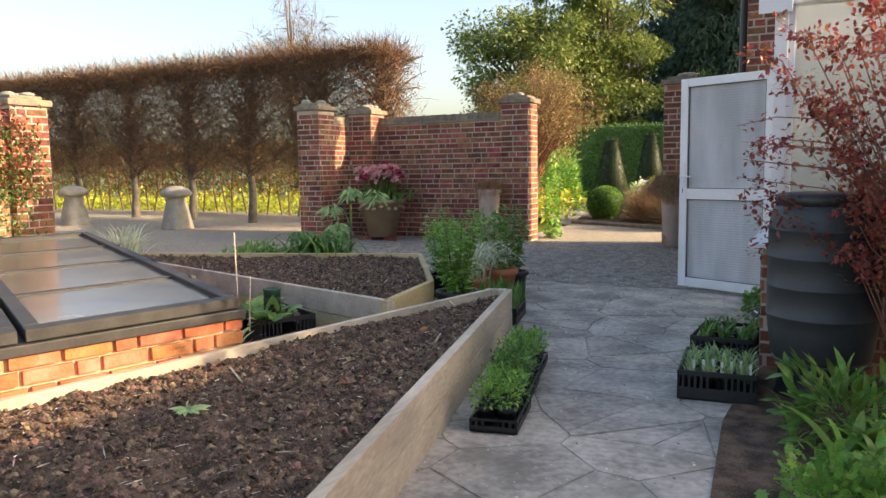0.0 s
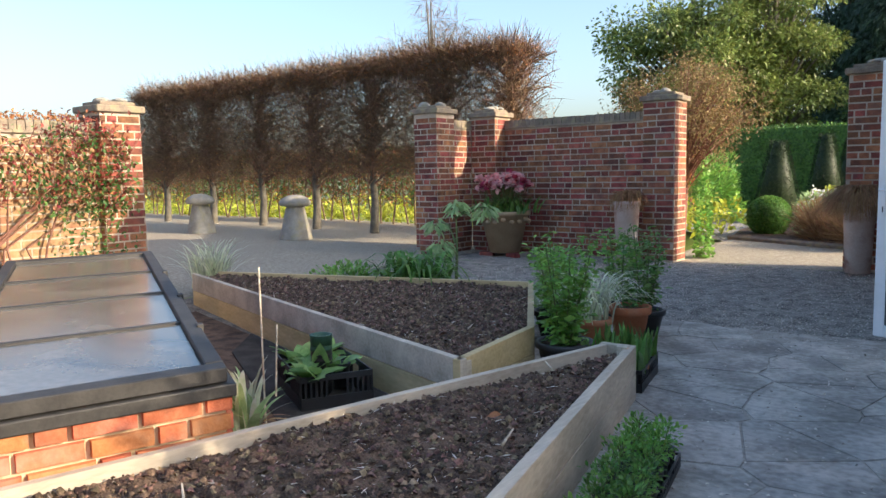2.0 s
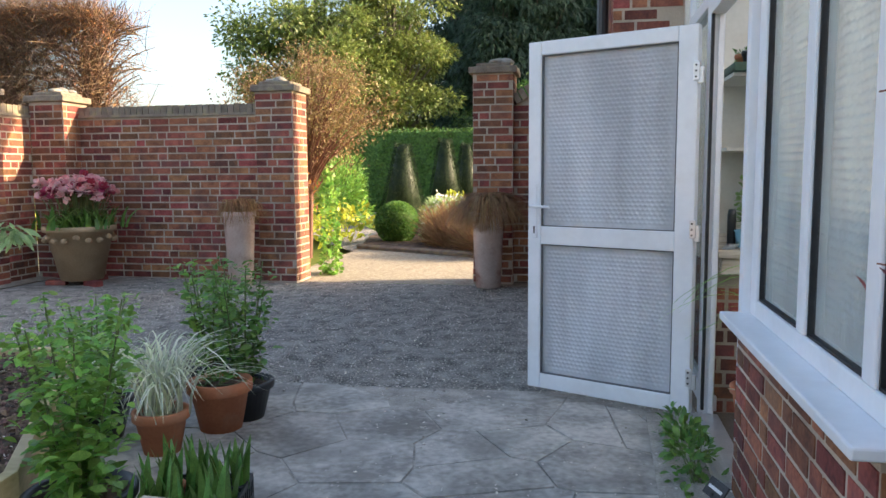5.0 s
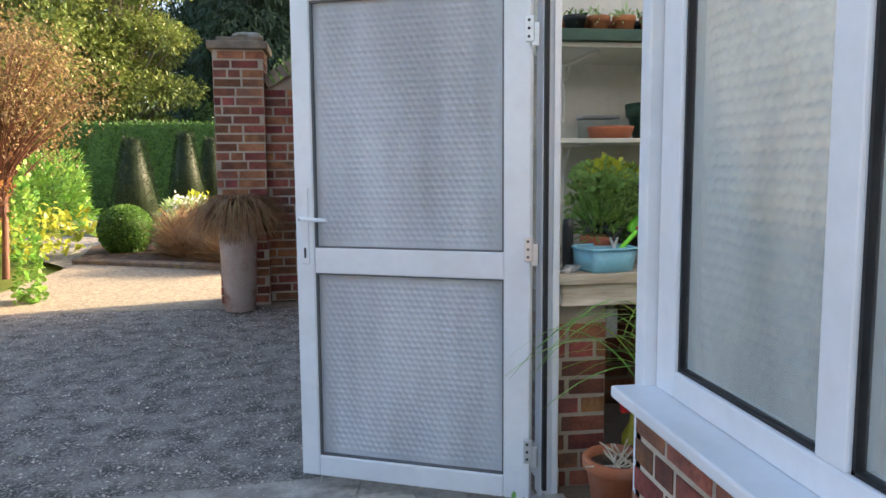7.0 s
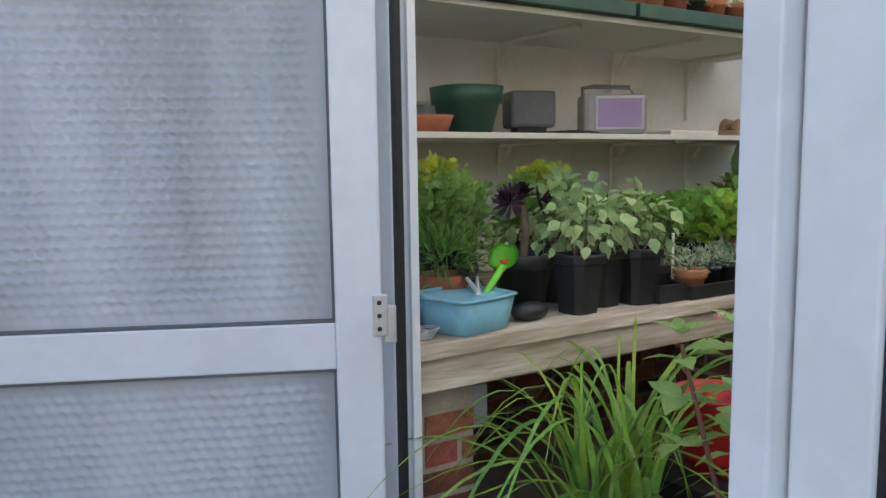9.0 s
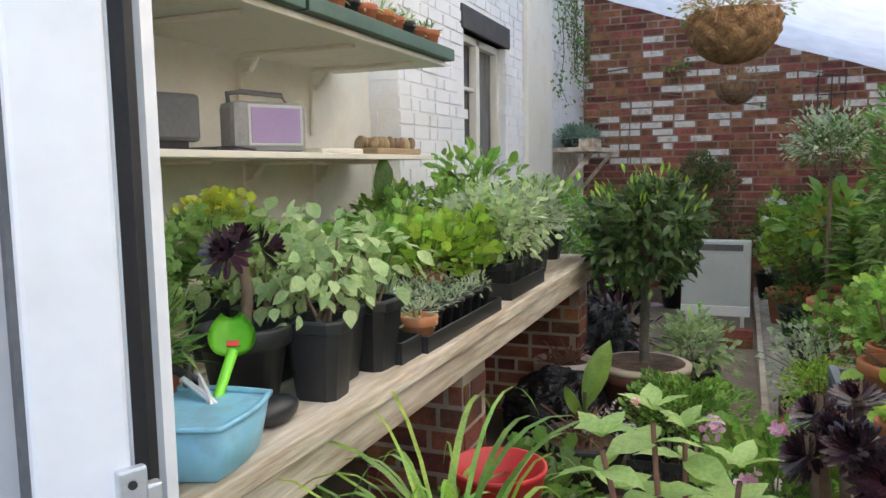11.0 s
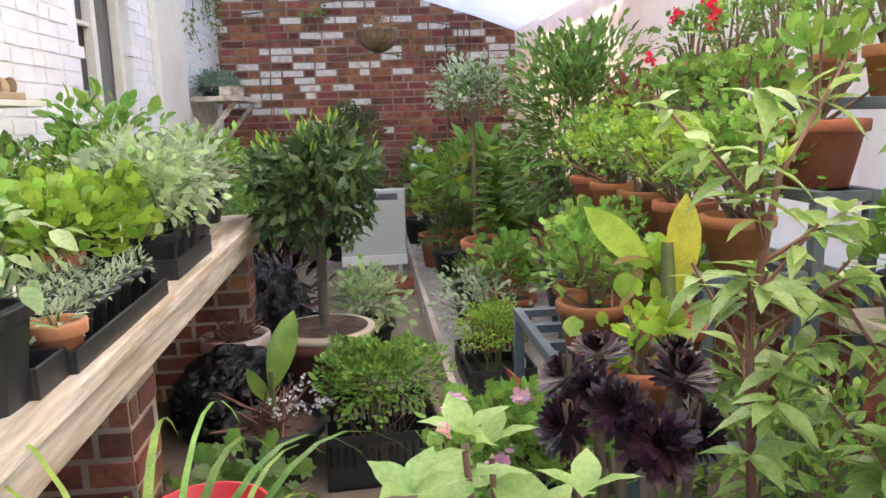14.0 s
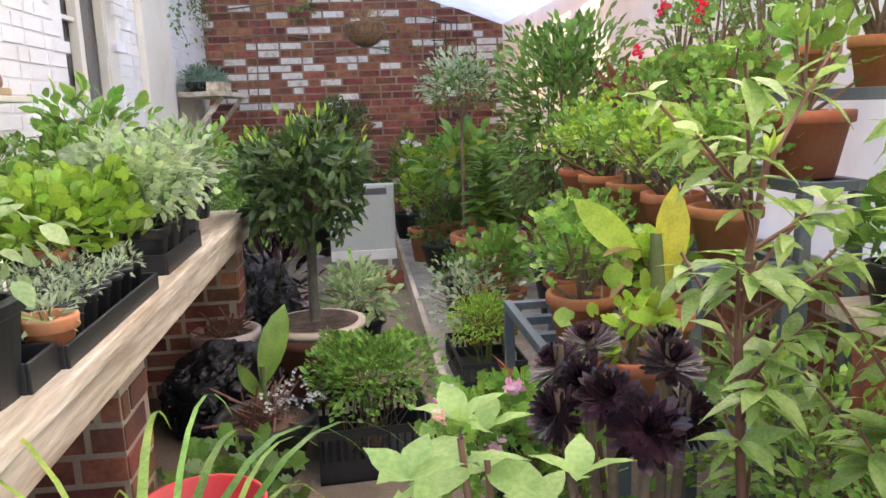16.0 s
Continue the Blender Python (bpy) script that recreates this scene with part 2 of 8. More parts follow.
M_BUTT = mat("charcoal_water_butt_plastic", (0.030, 0.037, 0.041), (0.046, 0.054, 0.058), 0.5, 3, 60, 0.12, 0.002)
M_STONE = mat("lichened_stone", (0.22, 0.21, 0.185), (0.37, 0.355, 0.31), 0.9, 7, 60, 0.7, 0.008, stain=(0.33, 0.30, 0.15), stain_scale=9, stain_amount=0.4)
M_COPING = mat("weathered_coping", (0.16, 0.125, 0.095), (0.30, 0.25, 0.19), 0.9, 9, 70, 0.7, 0.008, island=0.2, stain=(0.30, 0.26, 0.11), stain_scale=9, stain_amount=0.5)
M_BARK = mat("grey_bark", (0.085, 0.075, 0.06), (0.19, 0.175, 0.14), 0.9, 9, 60, 0.8, 0.01)
M_TWIG = mat("brown_twig", (0.11, 0.066, 0.042), (0.30, 0.19, 0.115), 0.85, 9, 60, 0.2, 0.003, island=0.5)
M_STEM = mat("green_stem", (0.09, 0.13, 0.04), (0.16, 0.2, 0.07), 0.6, 9, 60, 0.2, 0.003)
M_BROWNSTEM = mat("woody_stem", (0.13, 0.09, 0.06), (0.25, 0.18, 0.12), 0.8, 14, 60, 0.5, 0.004)
M_REDSTEM = mat("reddish_stem", (0.16, 0.07, 0.05), (0.25, 0.12, 0.08), 0.7, 14, 60, 0.4, 0.004)
L_MID = leafmat("mid_green_leaf", (0.065, 0.145, 0.026), (0.13, 0.25, 0.048))
L_LIME = leafmat("lime_green_leaf", (0.16, 0.30, 0.03), (0.28, 0.43, 0.06))
L_FRESH = leafmat("fresh_green_leaf", (0.10, 0.22, 0.035), (0.19, 0.345, 0.06))
L_DARK = leafmat("dark_bay_leaf", (0.035, 0.075, 0.02), (0.085, 0.145, 0.038), 0.35)
L_GREY = leafmat("silver_grey_leaf", (0.21, 0.28, 0.19), (0.36, 0.44, 0.32), 0.8, 0.22)
L_BLUEGREY = leafmat("blue_grey_succulent_leaf", (0.10, 0.17, 0.13), (0.19, 0.28, 0.22), 0.7, 0.2)
L_SAGE = leafmat("pale_downy_leaf", (0.21, 0.32, 0.15), (0.35, 0.46, 0.25), 0.8, 0.22)
L_BLACK = leafmat("black_purple_leaf", (0.012, 0.008, 0.011), (0.045, 0.018, 0.028), 0.25, 0.6, 0.03)
L_RED = leafmat("dark_red_leaf", (0.13, 0.035, 0.03), (0.26, 0.075, 0.055), 0.5, 0.45)
L_TENDER = leafmat("glossy_tender_leaf", (0.14, 0.26, 0.08), (0.26, 0.40, 0.15), 0.28, 0.35)
L_PALE = leafmat("pale_soft_green_leaf", (0.15, 0.27, 0.08), (0.26, 0.40, 0.15), 0.5, 0.18)
L_YELLOW = leafmat("yellow_green_leaf", (0.26, 0.30, 0.025), (0.42, 0.45, 0.05))
L_STRAW = leafmat("bronze_grass_blade", (0.17, 0.10, 0.055), (0.31, 0.20, 0.11), 0.7)
L_STRIPE = leafmat("cream_green_blade", (0.42, 0.47, 0.32), (0.62, 0.65, 0.5), 0.6)
L_HEDGE = leafmat("clipped_hedge_leaf", (0.035, 0.085, 0.02), (0.085, 0.17, 0.034), 0.55)
L_YEW = leafmat("yew_needles", (0.010, 0.022, 0.008), (0.026, 0.045, 0.014), 0.6)
L_CONIFER = leafmat("conifer_spray", (0.022, 0.045, 0.024), (0.06, 0.10, 0.05), 0.7)
L_RUST = leafmat("dry_beech_leaf", (0.20, 0.09, 0.036), (0.36, 0.18, 0.075), 0.7, 0.3)
L_TREE = leafmat("evergreen_tree_leaf", (0.085, 0.13, 0.03), (0.18, 0.22, 0.055), 0.45)
F_ROSE = leafmat("rose_pink_petal", (0.60, 0.25, 0.42), (0.72, 0.40, 0.55), 0.5, 0.2)
L_COPPER = leafmat("coppery_young_leaf", (0.12, 0.085, 0.042), (0.24, 0.18, 0.09), 0.6, 0.4)
F_PINK = leafmat("pink_petal", (0.55, 0.22, 0.26), (0.74, 0.42, 0.44), 0.5, 0.3)
F_PLUM = leafmat("plum_petal", (0.22, 0.02, 0.06), (0.34, 0.05, 0.10), 0.5, 0.3)
F_RED = leafmat("scarlet_petal", (0.62, 0.01, 0.05), (0.75, 0.03, 0.09), 0.5, 0.15)
F_WHITE = leafmat("white_petal", (0.7, 0.7, 0.66), (0.8, 0.8, 0.77), 0.5, 0.1)
M_GREENPAINT = mat("dark_green_paint", (0.022, 0.075, 0.05), (0.04, 0.105, 0.07), 0.5, 6, 60, 0.2, 0.003)
M_BLUETUB = mat("sky_blue_plastic", (0.18, 0.47, 0.6), (0.26, 0.56, 0.69), 0.45, 5, 60, 0.1, 0.002, stain=(0.15, 0.2, 0.2), stain_scale=14, stain_amount=0.4)
M_LIMEPLASTIC = mat("lime_green_plastic", (0.16, 0.62, 0.03), (0.2, 0.7, 0.05), 0.4, 5, 60, 0.05)
M_GREYPLASTIC = mat("grey_plastic", (0.24, 0.24, 0.24), (0.33, 0.33, 0.33), 0.5, 5, 80, 0.1)
M_DKGREY = mat("dark_grey_plastic", (0.09, 0.095, 0.1), (0.14, 0.145, 0.15), 0.55, 5, 80, 0.1)
M_LILAC = mat("lilac_speaker_cloth", (0.33, 0.24, 0.42), (0.41, 0.31, 0.5), 0.8, 5, 200, 0.3, 0.002)
M_REDPLASTIC = mat("red_plastic", (0.52, 0.015, 0.02), (0.62, 0.03, 0.035), 0.4, 5, 80, 0.05)
M_STEEL = mat("blue_grey_painted_steel", (0.10, 0.14, 0.165), (0.16, 0.2, 0.225), 0.5, 6, 60, 0.1, stain=(0.2, 0.13, 0.08), stain_scale=12, stain_amount=0.3)
M_HEATER = mat("pale_grey_enamel", (0.45, 0.48, 0.46), (0.55, 0.58, 0.56), 0.4, 3, 60, 0.05)
M_COIR = mat("coir_fibre", (0.12, 0.06, 0.026), (0.34, 0.20, 0.10), 0.95, 30, 110, 1.0, 0.02)
M_POTATO = mat("seed_potato_skin", (0.26, 0.17, 0.10), (0.40, 0.29, 0.18), 0.8, 20, 90, 0.4, 0.003, obj=0.3)
M_EARTHFLOOR = mat("dusty_earth_floor", (0.16, 0.125, 0.09), (0.28, 0.225, 0.165), 0.95, 3, 80, 0.7, 0.008, stain=(0.09, 0.07, 0.05), stain_scale=3, stain_amount=0.5)
M_BINBAG = mat("black_polythene_bag", (0.012, 0.012, 0.013), (0.02, 0.02, 0.022), 0.22, 14, 20, 1.0, 0.05)
M_CURTAIN = mat("faded_curtain", (0.16, 0.135, 0.105), (0.40, 0.36, 0.30), 0.9, 30, 60, 0.3, stretch=(1, 1, 0.05))
M_DARKGLASS = sheetmat("dim_window_glass", (0.72, 0.72, 0.70), 0.05, 0.82, 2.0, 0.02, 0.9)
M_ROOFTILE = mat("clay_roof_tile", (0.19, 0.09, 0.06), (0.3, 0.15, 0.1), 0.85, 9, 70, 0.6, 0.006, island=0.3)
M_LABEL = mat("white_plant_label", (0.72, 0.72, 0.70), (0.8, 0.8, 0.78), 0.5, 5, 60, 0.05)


# ---- building helpers ----
def part(name, bm, material, parent, label="", smooth=False):
    """Links a bmesh as one mesh object under a thing or a part."""
    me = bpy.data.meshes.new(name)
    bm.normal_update()
    if smooth:
        for f in bm.faces:
            f.smooth = True
    bm.to_mesh(me)
    bm.free()
    me.materials.append(material)
    ob = new(name, me)
    ob.parent = parent
    if label:
        ob["label"] = label
    return ob


def raw(name, verts, faces, material, parent=None, label="", smooth=False):
    """The same from arrays of points and faces."""
    me = bpy.data.meshes.new(name)
    me.from_pydata([tuple(v) for v in verts], [], [tuple(f) for f in faces])
    if smooth:
        me.polygons.foreach_set("use_smooth", [True] * len(me.polygons))
    me.materials.append(material)
    ob = new(name, me)
    ob.parent = parent
    if label:
        ob["label"] = label
    return ob


def thing(name, label, category, at=(0, 0, 0), rz=0, group="", kind=""):
    ob = new(name)
    ob.empty_display_size = 0.05
    ob.matrix_world = pose(*at, 0, 0, rz)
    return tagged(ob, label, category, group, kind)


def box(bm, x0, x1, y0, y1, z0, z1, bevel=0.0):
    vs = [bm.verts.new((x, y, z)) for x in (x0, x1) for y in (y0, y1) for z in (z0, z1)]
    fs = [bm.faces.new([vs[i] for i in f]) for f in ((0, 1, 3, 2), (4, 6, 7, 5), (0, 4, 5, 1), (2, 3, 7, 6), (0, 2, 6, 4), (1, 5, 7, 3))]
    if bevel:
        es = list({e for f in fs for e in f.edges})
        bmesh.ops.bevel(bm, geom=es, offset=bevel, segments=2, affect="EDGES", profile=0.5)
    return bm


def boxes(*rows, bevel=0.0):
    bm = bmesh.new()
    for r in rows:
        box(bm, *r, bevel=bevel)
    return bm


def slab_bm(points, z0, z1, bevel=0.0):
    """An upright prism over a polygon in plan."""
    bm = bmesh.new()
    lo = [bm.verts.new((x, y, z0)) for x, y in points]
    hi = [bm.verts.new((x, y, z1)) for x, y in points]
    n = len(points)
    bm.faces.new(list(reversed(lo)))
    bm.faces.new(hi)
    for i in range(n):
        bm.faces.new((lo[i], lo[(i + 1) % n], hi[(i + 1) % n], hi[i]))
    bmesh.ops.recalc_face_normals(bm, faces=bm.faces)
    if bevel:
        bmesh.ops.bevel(bm, geom=[e for e in bm.edges], offset=bevel, segments=2, affect="EDGES", profile=0.5)
    return bm


def plank_bm(a, b, thick, z0, z1, bevel=0.004):
    """A board on edge from a to b in plan; its thickness lies to the left of the way a to b."""
    a, b = Vector(a), Vector(b)
    d = (b - a).normalized()
    n = Vector((-d.y, d.x)) * thick
    return slab_bm([tuple(a), tuple(b), tuple(b + n), tuple(a + n)], z0, z1, bevel)


def lathe(profile, seg=28, square=0.0):
    """Turns (radius, height) points round the z axis; square > 0 pulls the section towards a square."""
    bm = bmesh.new()
    rings = []
    for r, z in profile:
        ring = []
        for i in range(seg):
            a = 2 * math.pi * (i + 0.5) / seg
            c, s = math.cos(a), math.sin(a)
            k = 1.0
            if square:
                k = 1 + square * (1 / max(abs(c), abs(s)) - 1)
            ring.append(bm.verts.new((r * k * c, r * k * s, z)))
        rings.append(ring)
    for p, q in zip(rings, rings[1:]):
        for i in range(seg):
            bm.faces.new((p[i], p[(i + 1) % seg], q[(i + 1) % seg], q[i]))
    bm.faces.new(list(reversed(rings[0])))
    return bm


def tubes(lines, r0, r1, sides=5):
    """Tapered tubes along polylines."""
    V, F = [], []
    for line in lines:
        pts = [Vector(p) for p in line]
        n = len(pts)
        base = len(V)
        for i, p in enumerate(pts):
            d = (pts[min(i + 1, n - 1)] - pts[max(i - 1, 0)]).normalized()
            u = d.orthogonal().normalized()
            w = d.cross(u)
            r = r0 + (r1 - r0) * i / max(1, n - 1)
            for k in range(sides):
                a = 2 * math.pi * k / sides
                V.append(p + (u * math.cos(a) + w * math.sin(a)) * r)
        for i in range(n - 1):
            for k in range(sides):
                a, b = base + i * sides + k, base + i * sides + (k + 1) % sides
                F.append((a, b, b + sides, a + sides))
    return V, F


def arc(a, b, rise, n=6):
    a, b = Vector(a), Vector(b)
    return [a.lerp(b, i / n) + Vector((0, 0, rise * 4 * (i / n) * (1 - i / n))) for i in range(n + 1)]


# ---- leaves ----
RNG = np.random.default_rng(7)


def leaf_shape(widths, fold=0.25, droop=0.3, wave=0.0):
    """A leaf 1 long along y, folded at its midrib. widths: half widths at even steps."""
    V, F = [], []
    n = len(widths) - 1
    for i, w in enumerate(widths):
        y = i / n
        z = -droop * y * y
        k = wave * (1 if i % 2 else -1)
        V += [(-w, y, z + fold * w + k), (0, y, z), (w, y, z + fold * w - k)]
    for i in range(n):
        a = i * 3
        F += [(a, a + 1, a + 4, a + 3), (a + 1, a + 2, a + 5, a + 4)]
    return np.array(V, float), F


def round_shape(rim=11, lobes=5, depth=0.16, cup=0.25):
    """A rounded scalloped leaf, its stalk at the origin, about 1 across."""
    V, F = [(0, 0.1, -0.02)], []
    for i in range(rim):
        a = -math.pi / 2 + 0.35 + (2 * math.pi - 0.7) * i / (rim - 1)
        r = 0.5 * (1 - depth * (0.5 + 0.5 * math.cos(a * lobes)))
        V.append((r * math.cos(a), 0.35 + r * math.sin(a), cup * r * r * 1.5 + 0.04 * (i % 2)))
    for i in range(rim - 1):
        F.append((0, i + 1, i + 2))
    return np.array(V, float), F


S_OVAL = leaf_shape((0.02, 0.2, 0.26, 0.2, 0.0))
S_LANCE = leaf_shape((0.02, 0.11, 0.14, 0.10, 0.0))
S_TINY = leaf_shape((0.05, 0.28, 0.0), droop=0.15)
S_PADDLE = leaf_shape((0.03, 0.10, 0.15, 0.17, 0.16, 0.11, 0.0), fold=0.3, droop=0.15, wave=0.008)
S_BAY = leaf_shape((0.02, 0.14, 0.19, 0.14, 0.0), droop=0.2)
S_BROAD = leaf_shape((0.02, 0.17, 0.25, 0.28, 0.25, 0.15, 0.0), droop=0.35, wave=0.012)
S_EGG = leaf_shape((0.03, 0.22, 0.32, 0.34, 0.28, 0.15, 0.0), fold=0.18, droop=0.3, wave=0.015)
S_OVATE = leaf_shape((0.03, 0.19, 0.26, 0.27, 0.21, 0.1, 0.0), fold=0.22, droop=0.28, wave=0.012)
S_ELLIPSE = leaf_shape((0.02, 0.11, 0.17, 0.18, 0.14, 0.07, 0.0), fold=0.3, droop=0.35, wave=0.008)
S_BLADE = leaf_shape((0.012, 0.016, 0.016, 0.014, 0.011, 0.007, 0.0), fold=0.3, droop=0.0)
S_ROUND = round_shape()
S_LOBED = round_shape(15, 7, 0.4, 0.2)
S_FINE = leaf_shape((0.02, 0.06, 0.0), droop=0.1)
S_SPOON = leaf_shape((0.03, 0.04, 0.06, 0.09, 0.11, 0.095, 0.03), fold=0.2, droop=-0.15)
S_TWIG = leaf_shape((0.010, 0.009, 0.007, 0.002), fold=0.9, droop=0.25)


def unit(v):
    return v / np.maximum(np.linalg.norm(v, axis=1, keepdims=True), 1e-6)


def leaves(name, shape, pos, way, size, material, parent, label="", up=(0, 0, 1), tilt=0.5, kind="", single=False):
    """One mesh of many leaves at pos, pointing along way; single: each leaf an object of its own on a shared mesh."""
    T, F = shape
    pos, way = np.asarray(pos, float), unit(np.asarray(way, float))
    n = len(pos)
    if n > 24 and not single:
        kind = "stuff"
    size = np.broadcast_to(np.asarray(size, float), (n,))
    z = np.tile(np.asarray(up, float), (n, 1)) + RNG.normal(0, tilt, (n, 3))
    x = unit(np.cross(way, z))
    z = np.cross(x, way)
    if single:
        me = bpy.data.meshes.new(name)
        me.from_pydata([tuple(v) for v in T], [], F)
        me.polygons.foreach_set("use_smooth", [True] * len(F))
        me.materials.append(material)
        for i in range(n):
            ob = new(name, me)
            ob.parent = parent
            m = Matrix((x[i] * size[i], way[i] * size[i], z[i] * size[i])).transposed().to_4x4()
            m.translation = pos[i]
            ob.matrix_basis = m
        return None
    V = pos[:, None] + size[:, None, None] * (T[None, :, 0:1] * x[:, None] + T[None, :, 1:2] * way[:, None] + T[None, :, 2:3] * z[:, None])
    V = V.reshape(-1, 3)
    k = len(T)
    me = bpy.data.meshes.new(name)
    loops = np.concatenate([np.asarray(f) for f in F])
    counts = np.array([len(f) for f in F])
    allv = (loops[None, :] + (np.arange(n) * k)[:, None]).ravel()
    allc = np.tile(counts, n)
    starts = np.concatenate([[0], np.cumsum(allc)[:-1]])
    me.vertices.add(len(V))
    me.vertices.foreach_set("co", V.ravel())
    me.loops.add(len(allv))
    me.loops.foreach_set("vertex_index", allv.astype(np.int32))
    me.polygons.add(len(allc))
    me.polygons.foreach_set("loop_start", starts.astype(np.int32))
    me.polygons.foreach_set("use_smooth", np.ones(len(allc), bool))
    me.update(calc_edges=True)
    me.validate()
    me.materials.append(material)
    ob = new(name, me)
    ob.parent = parent
    if label:
        ob["label"] = label
    if kind:
        ob["kind"] = kind
    return ob


def ball_points(n, centre, radii, shell=0.55, lump=0.12, low=-0.9):
    """Points in the outer part of an uneven ellipsoid, with the way outwards."""
    d = unit(RNG.normal(0, 1, (n, 3)))
    d[:, 2] = np.where(d[:, 2] < low, -d[:, 2], d[:, 2])
    ph = RNG.uniform(0, 6, 6)
    lumps = 1 + lump * (np.sin(d[:, 0] * 5 + ph[0]) + np.sin(d[:, 1] * 5 + ph[1]) + np.sin(d[:, 2] * 6 + ph[2])
                        + 0.6 * np.sin(d[:, 0] * 11 + ph[3]) + 0.6 * np.sin(d[:, 1] * 12 + ph[4]))
    r = (1 - shell * RNG.random(n) ** 1.6) * lumps
    p = np.asarray(centre) + d * r[:, None] * np.asarray(radii)
    return p, d


def box_points(n, x0, x1, y0, y1, z0, z1):
    return RNG.uniform((x0, y0, z0), (x1, y1, z1), (n, 3))


# ---- brick walls ----
BRICK_L, BRICK_H, BRICK_D = 0.212, 0.062, 0.1025
JOINT = 0.013


def brick_mesh(name, material, lx, lz):
    bm = box(bmesh.new(), -lx / 2, lx / 2, 0.0, 0.02, -lz / 2, lz / 2)
    front = [v for v in bm.verts if v.co.y < 0.01]
    for v in front:
        v.co.x *= 1 - 0.006 / lx
        v.co.z *= 0.94
    me = bpy.data.meshes.new(name)
    bm.to_mesh(me)
    bm.free()
    me.materials.append(material)
    return me


def face_bricks(parent, origin, along, length, height, material, joined_material, seed, singles=300, skip=None, odd=None, odd_share=0.0,
                top=None, wobble=0.0015, course=0.075, near=None):
    """Lays Flemish-bond bricks on one face of a wall: origin at its foot, along a unit way in plan, the face looks to the right of that way.
    The bricks nearest to the point near become objects of their own, the rest one joined mesh."""
    rnd = random.Random(seed)
    ax = Vector((along[0], along[1], 0)).normalized()
    out = Vector((ax.y, -ax.x, 0))
    o = Vector(origin)
    rows = []
    nz = int(height / course)
    grow = course / 0.075
    head, full, hb = 0.1 * grow, BRICK_L * grow, BRICK_H * grow
    for k in range(nz):
        z = (k + 0.5) * course
        s, i = -full * rnd.choice((0.2, 0.35, 0.5, 0.75)), k
        while s < length:
            l = head if (i + k) % 3 == 0 else full
            a, b = max(s, 0.0), min(s + l, length)
            if b - a > 0.035 and (top is None or z + course / 2 < top((a + b) / 2)) and not (skip and skip((a + b) / 2, z)):
                rows.append(((a + b) / 2, z, b - a))
            s += l + JOINT
            i += 1
    hot = near if near is not None else (length / 2, height / 2)
    rows.sort(key=lambda r: (r[0] - hot[0]) ** 2 + (r[1] - hot[1]) ** 2)
    shared = {}
    V, F = [], []
    VO, FO = [], []
    rot = Matrix((ax, -out, Vector((0, 0, 1)))).transposed().to_4x4()
    inv = parent.matrix_world.inverted()
    for j, (s, z, l) in enumerate(rows):
        p = o + ax * s + Vector((0, 0, z)) + out * (0.0035 + rnd.uniform(-wobble, wobble))
        isodd = odd is not None and rnd.random() < (odd_share(s, z) if callable(odd_share) else odd_share)
        if j < singles:
            key = (round(l, 2), isodd)
            if key not in shared:
                shared[key] = brick_mesh("brick", odd if isodd else material, round(l, 2), hb)
            b = new("brick", shared[key])
            b.parent = parent
            b.matrix_basis = inv @ Matrix.Translation(p) @ rot @ pose(0, 0, 0, 0, rnd.uniform(-0.6, 0.6), rnd.uniform(-0.5, 0.5))
        else:
            vv, ff = (VO, FO) if isodd else (V, F)
            base = len(vv)
            h = hb / 2
            for dx, dy, dz in ((-l / 2, 0, -h), (l / 2, 0, -h), (l / 2, 0, h), (-l / 2, 0, h)):
                q = p + ax * dx + Vector((0, 0, dz))
                vv.append(inv @ (q - out * 0.02))
                vv.append(inv @ (q - ax * math.copysign(0.003, dx) - Vector((0, 0, math.copysign(0.002, dz)))))
            ff.extend([tuple(base + i for i in f) for f in ((1, 3, 5, 7), (0, 2, 3, 1), (2, 4, 5, 3), (4, 6, 7, 5), (6, 0, 1, 7))])
    if V:
        raw("brickwork", V, F, joined_material, parent)["kind"] = "stuff"
    if VO:
        raw("pale_brickwork", VO, FO, odd, parent)["kind"] = "stuff"


def structure(name, label, category):
    return thing(name, label, category, kind="structure")

# ---- ground ----
def ground_z(x, y):
    rise = 0.018 * max(0.0, -x - 3.5)
    return min(rise, 0.16)


def sheet(name, x0, x1, y0, y1, nx, ny, height, material, parent=None):
    V = [(x0 + (x1 - x0) * i / nx, y0 + (y1 - y0) * j / ny) for j in range(ny + 1) for i in range(nx + 1)]
    V = [(x, y, height(x, y)) for x, y in V]
    F = [(j * (nx + 1) + i, j * (nx + 1) + i + 1, (j + 1) * (nx + 1) + i + 1, (j + 1) * (nx + 1) + i) for j in range(ny) for i in range(nx)]
    return raw(name, V, F, material, parent, smooth=True)


ground = sheet("ground", -600, 600, -600, 600, 40, 40, lambda x, y: -0.09, M_LAWN)
tagged(ground, "wide flat grassy ground running to the horizon", "ground", kind="structure")
yard = sheet("yard", -5.6, 5.0, -6, 11.3, 60, 90, lambda x, y: ground_z(x, y) - 0.02 + 0.004 * noise.noise((x * 2, y * 2, 0)), M_GRAVEL)
tagged(yard, "dark fine gravel and worn tarmac yard", "ground", kind="structure")
drive = sheet("drive", -40, -5.6, -8, 14.6, 60, 40, lambda x, y: ground_z(x, y) - 0.012 + 0.006 * noise.noise((x, y, 0)), M_DRIVE)
tagged(drive, "pale gravel drive beyond the brick piers", "ground", kind="structure")
far_path = sheet("garden_path", -3.0, 1.6, 11.3, 17.0, 20, 30, lambda x, y: -0.016 + 0.004 * noise.noise((x * 2, y * 2, 3)), M_DRIVE)
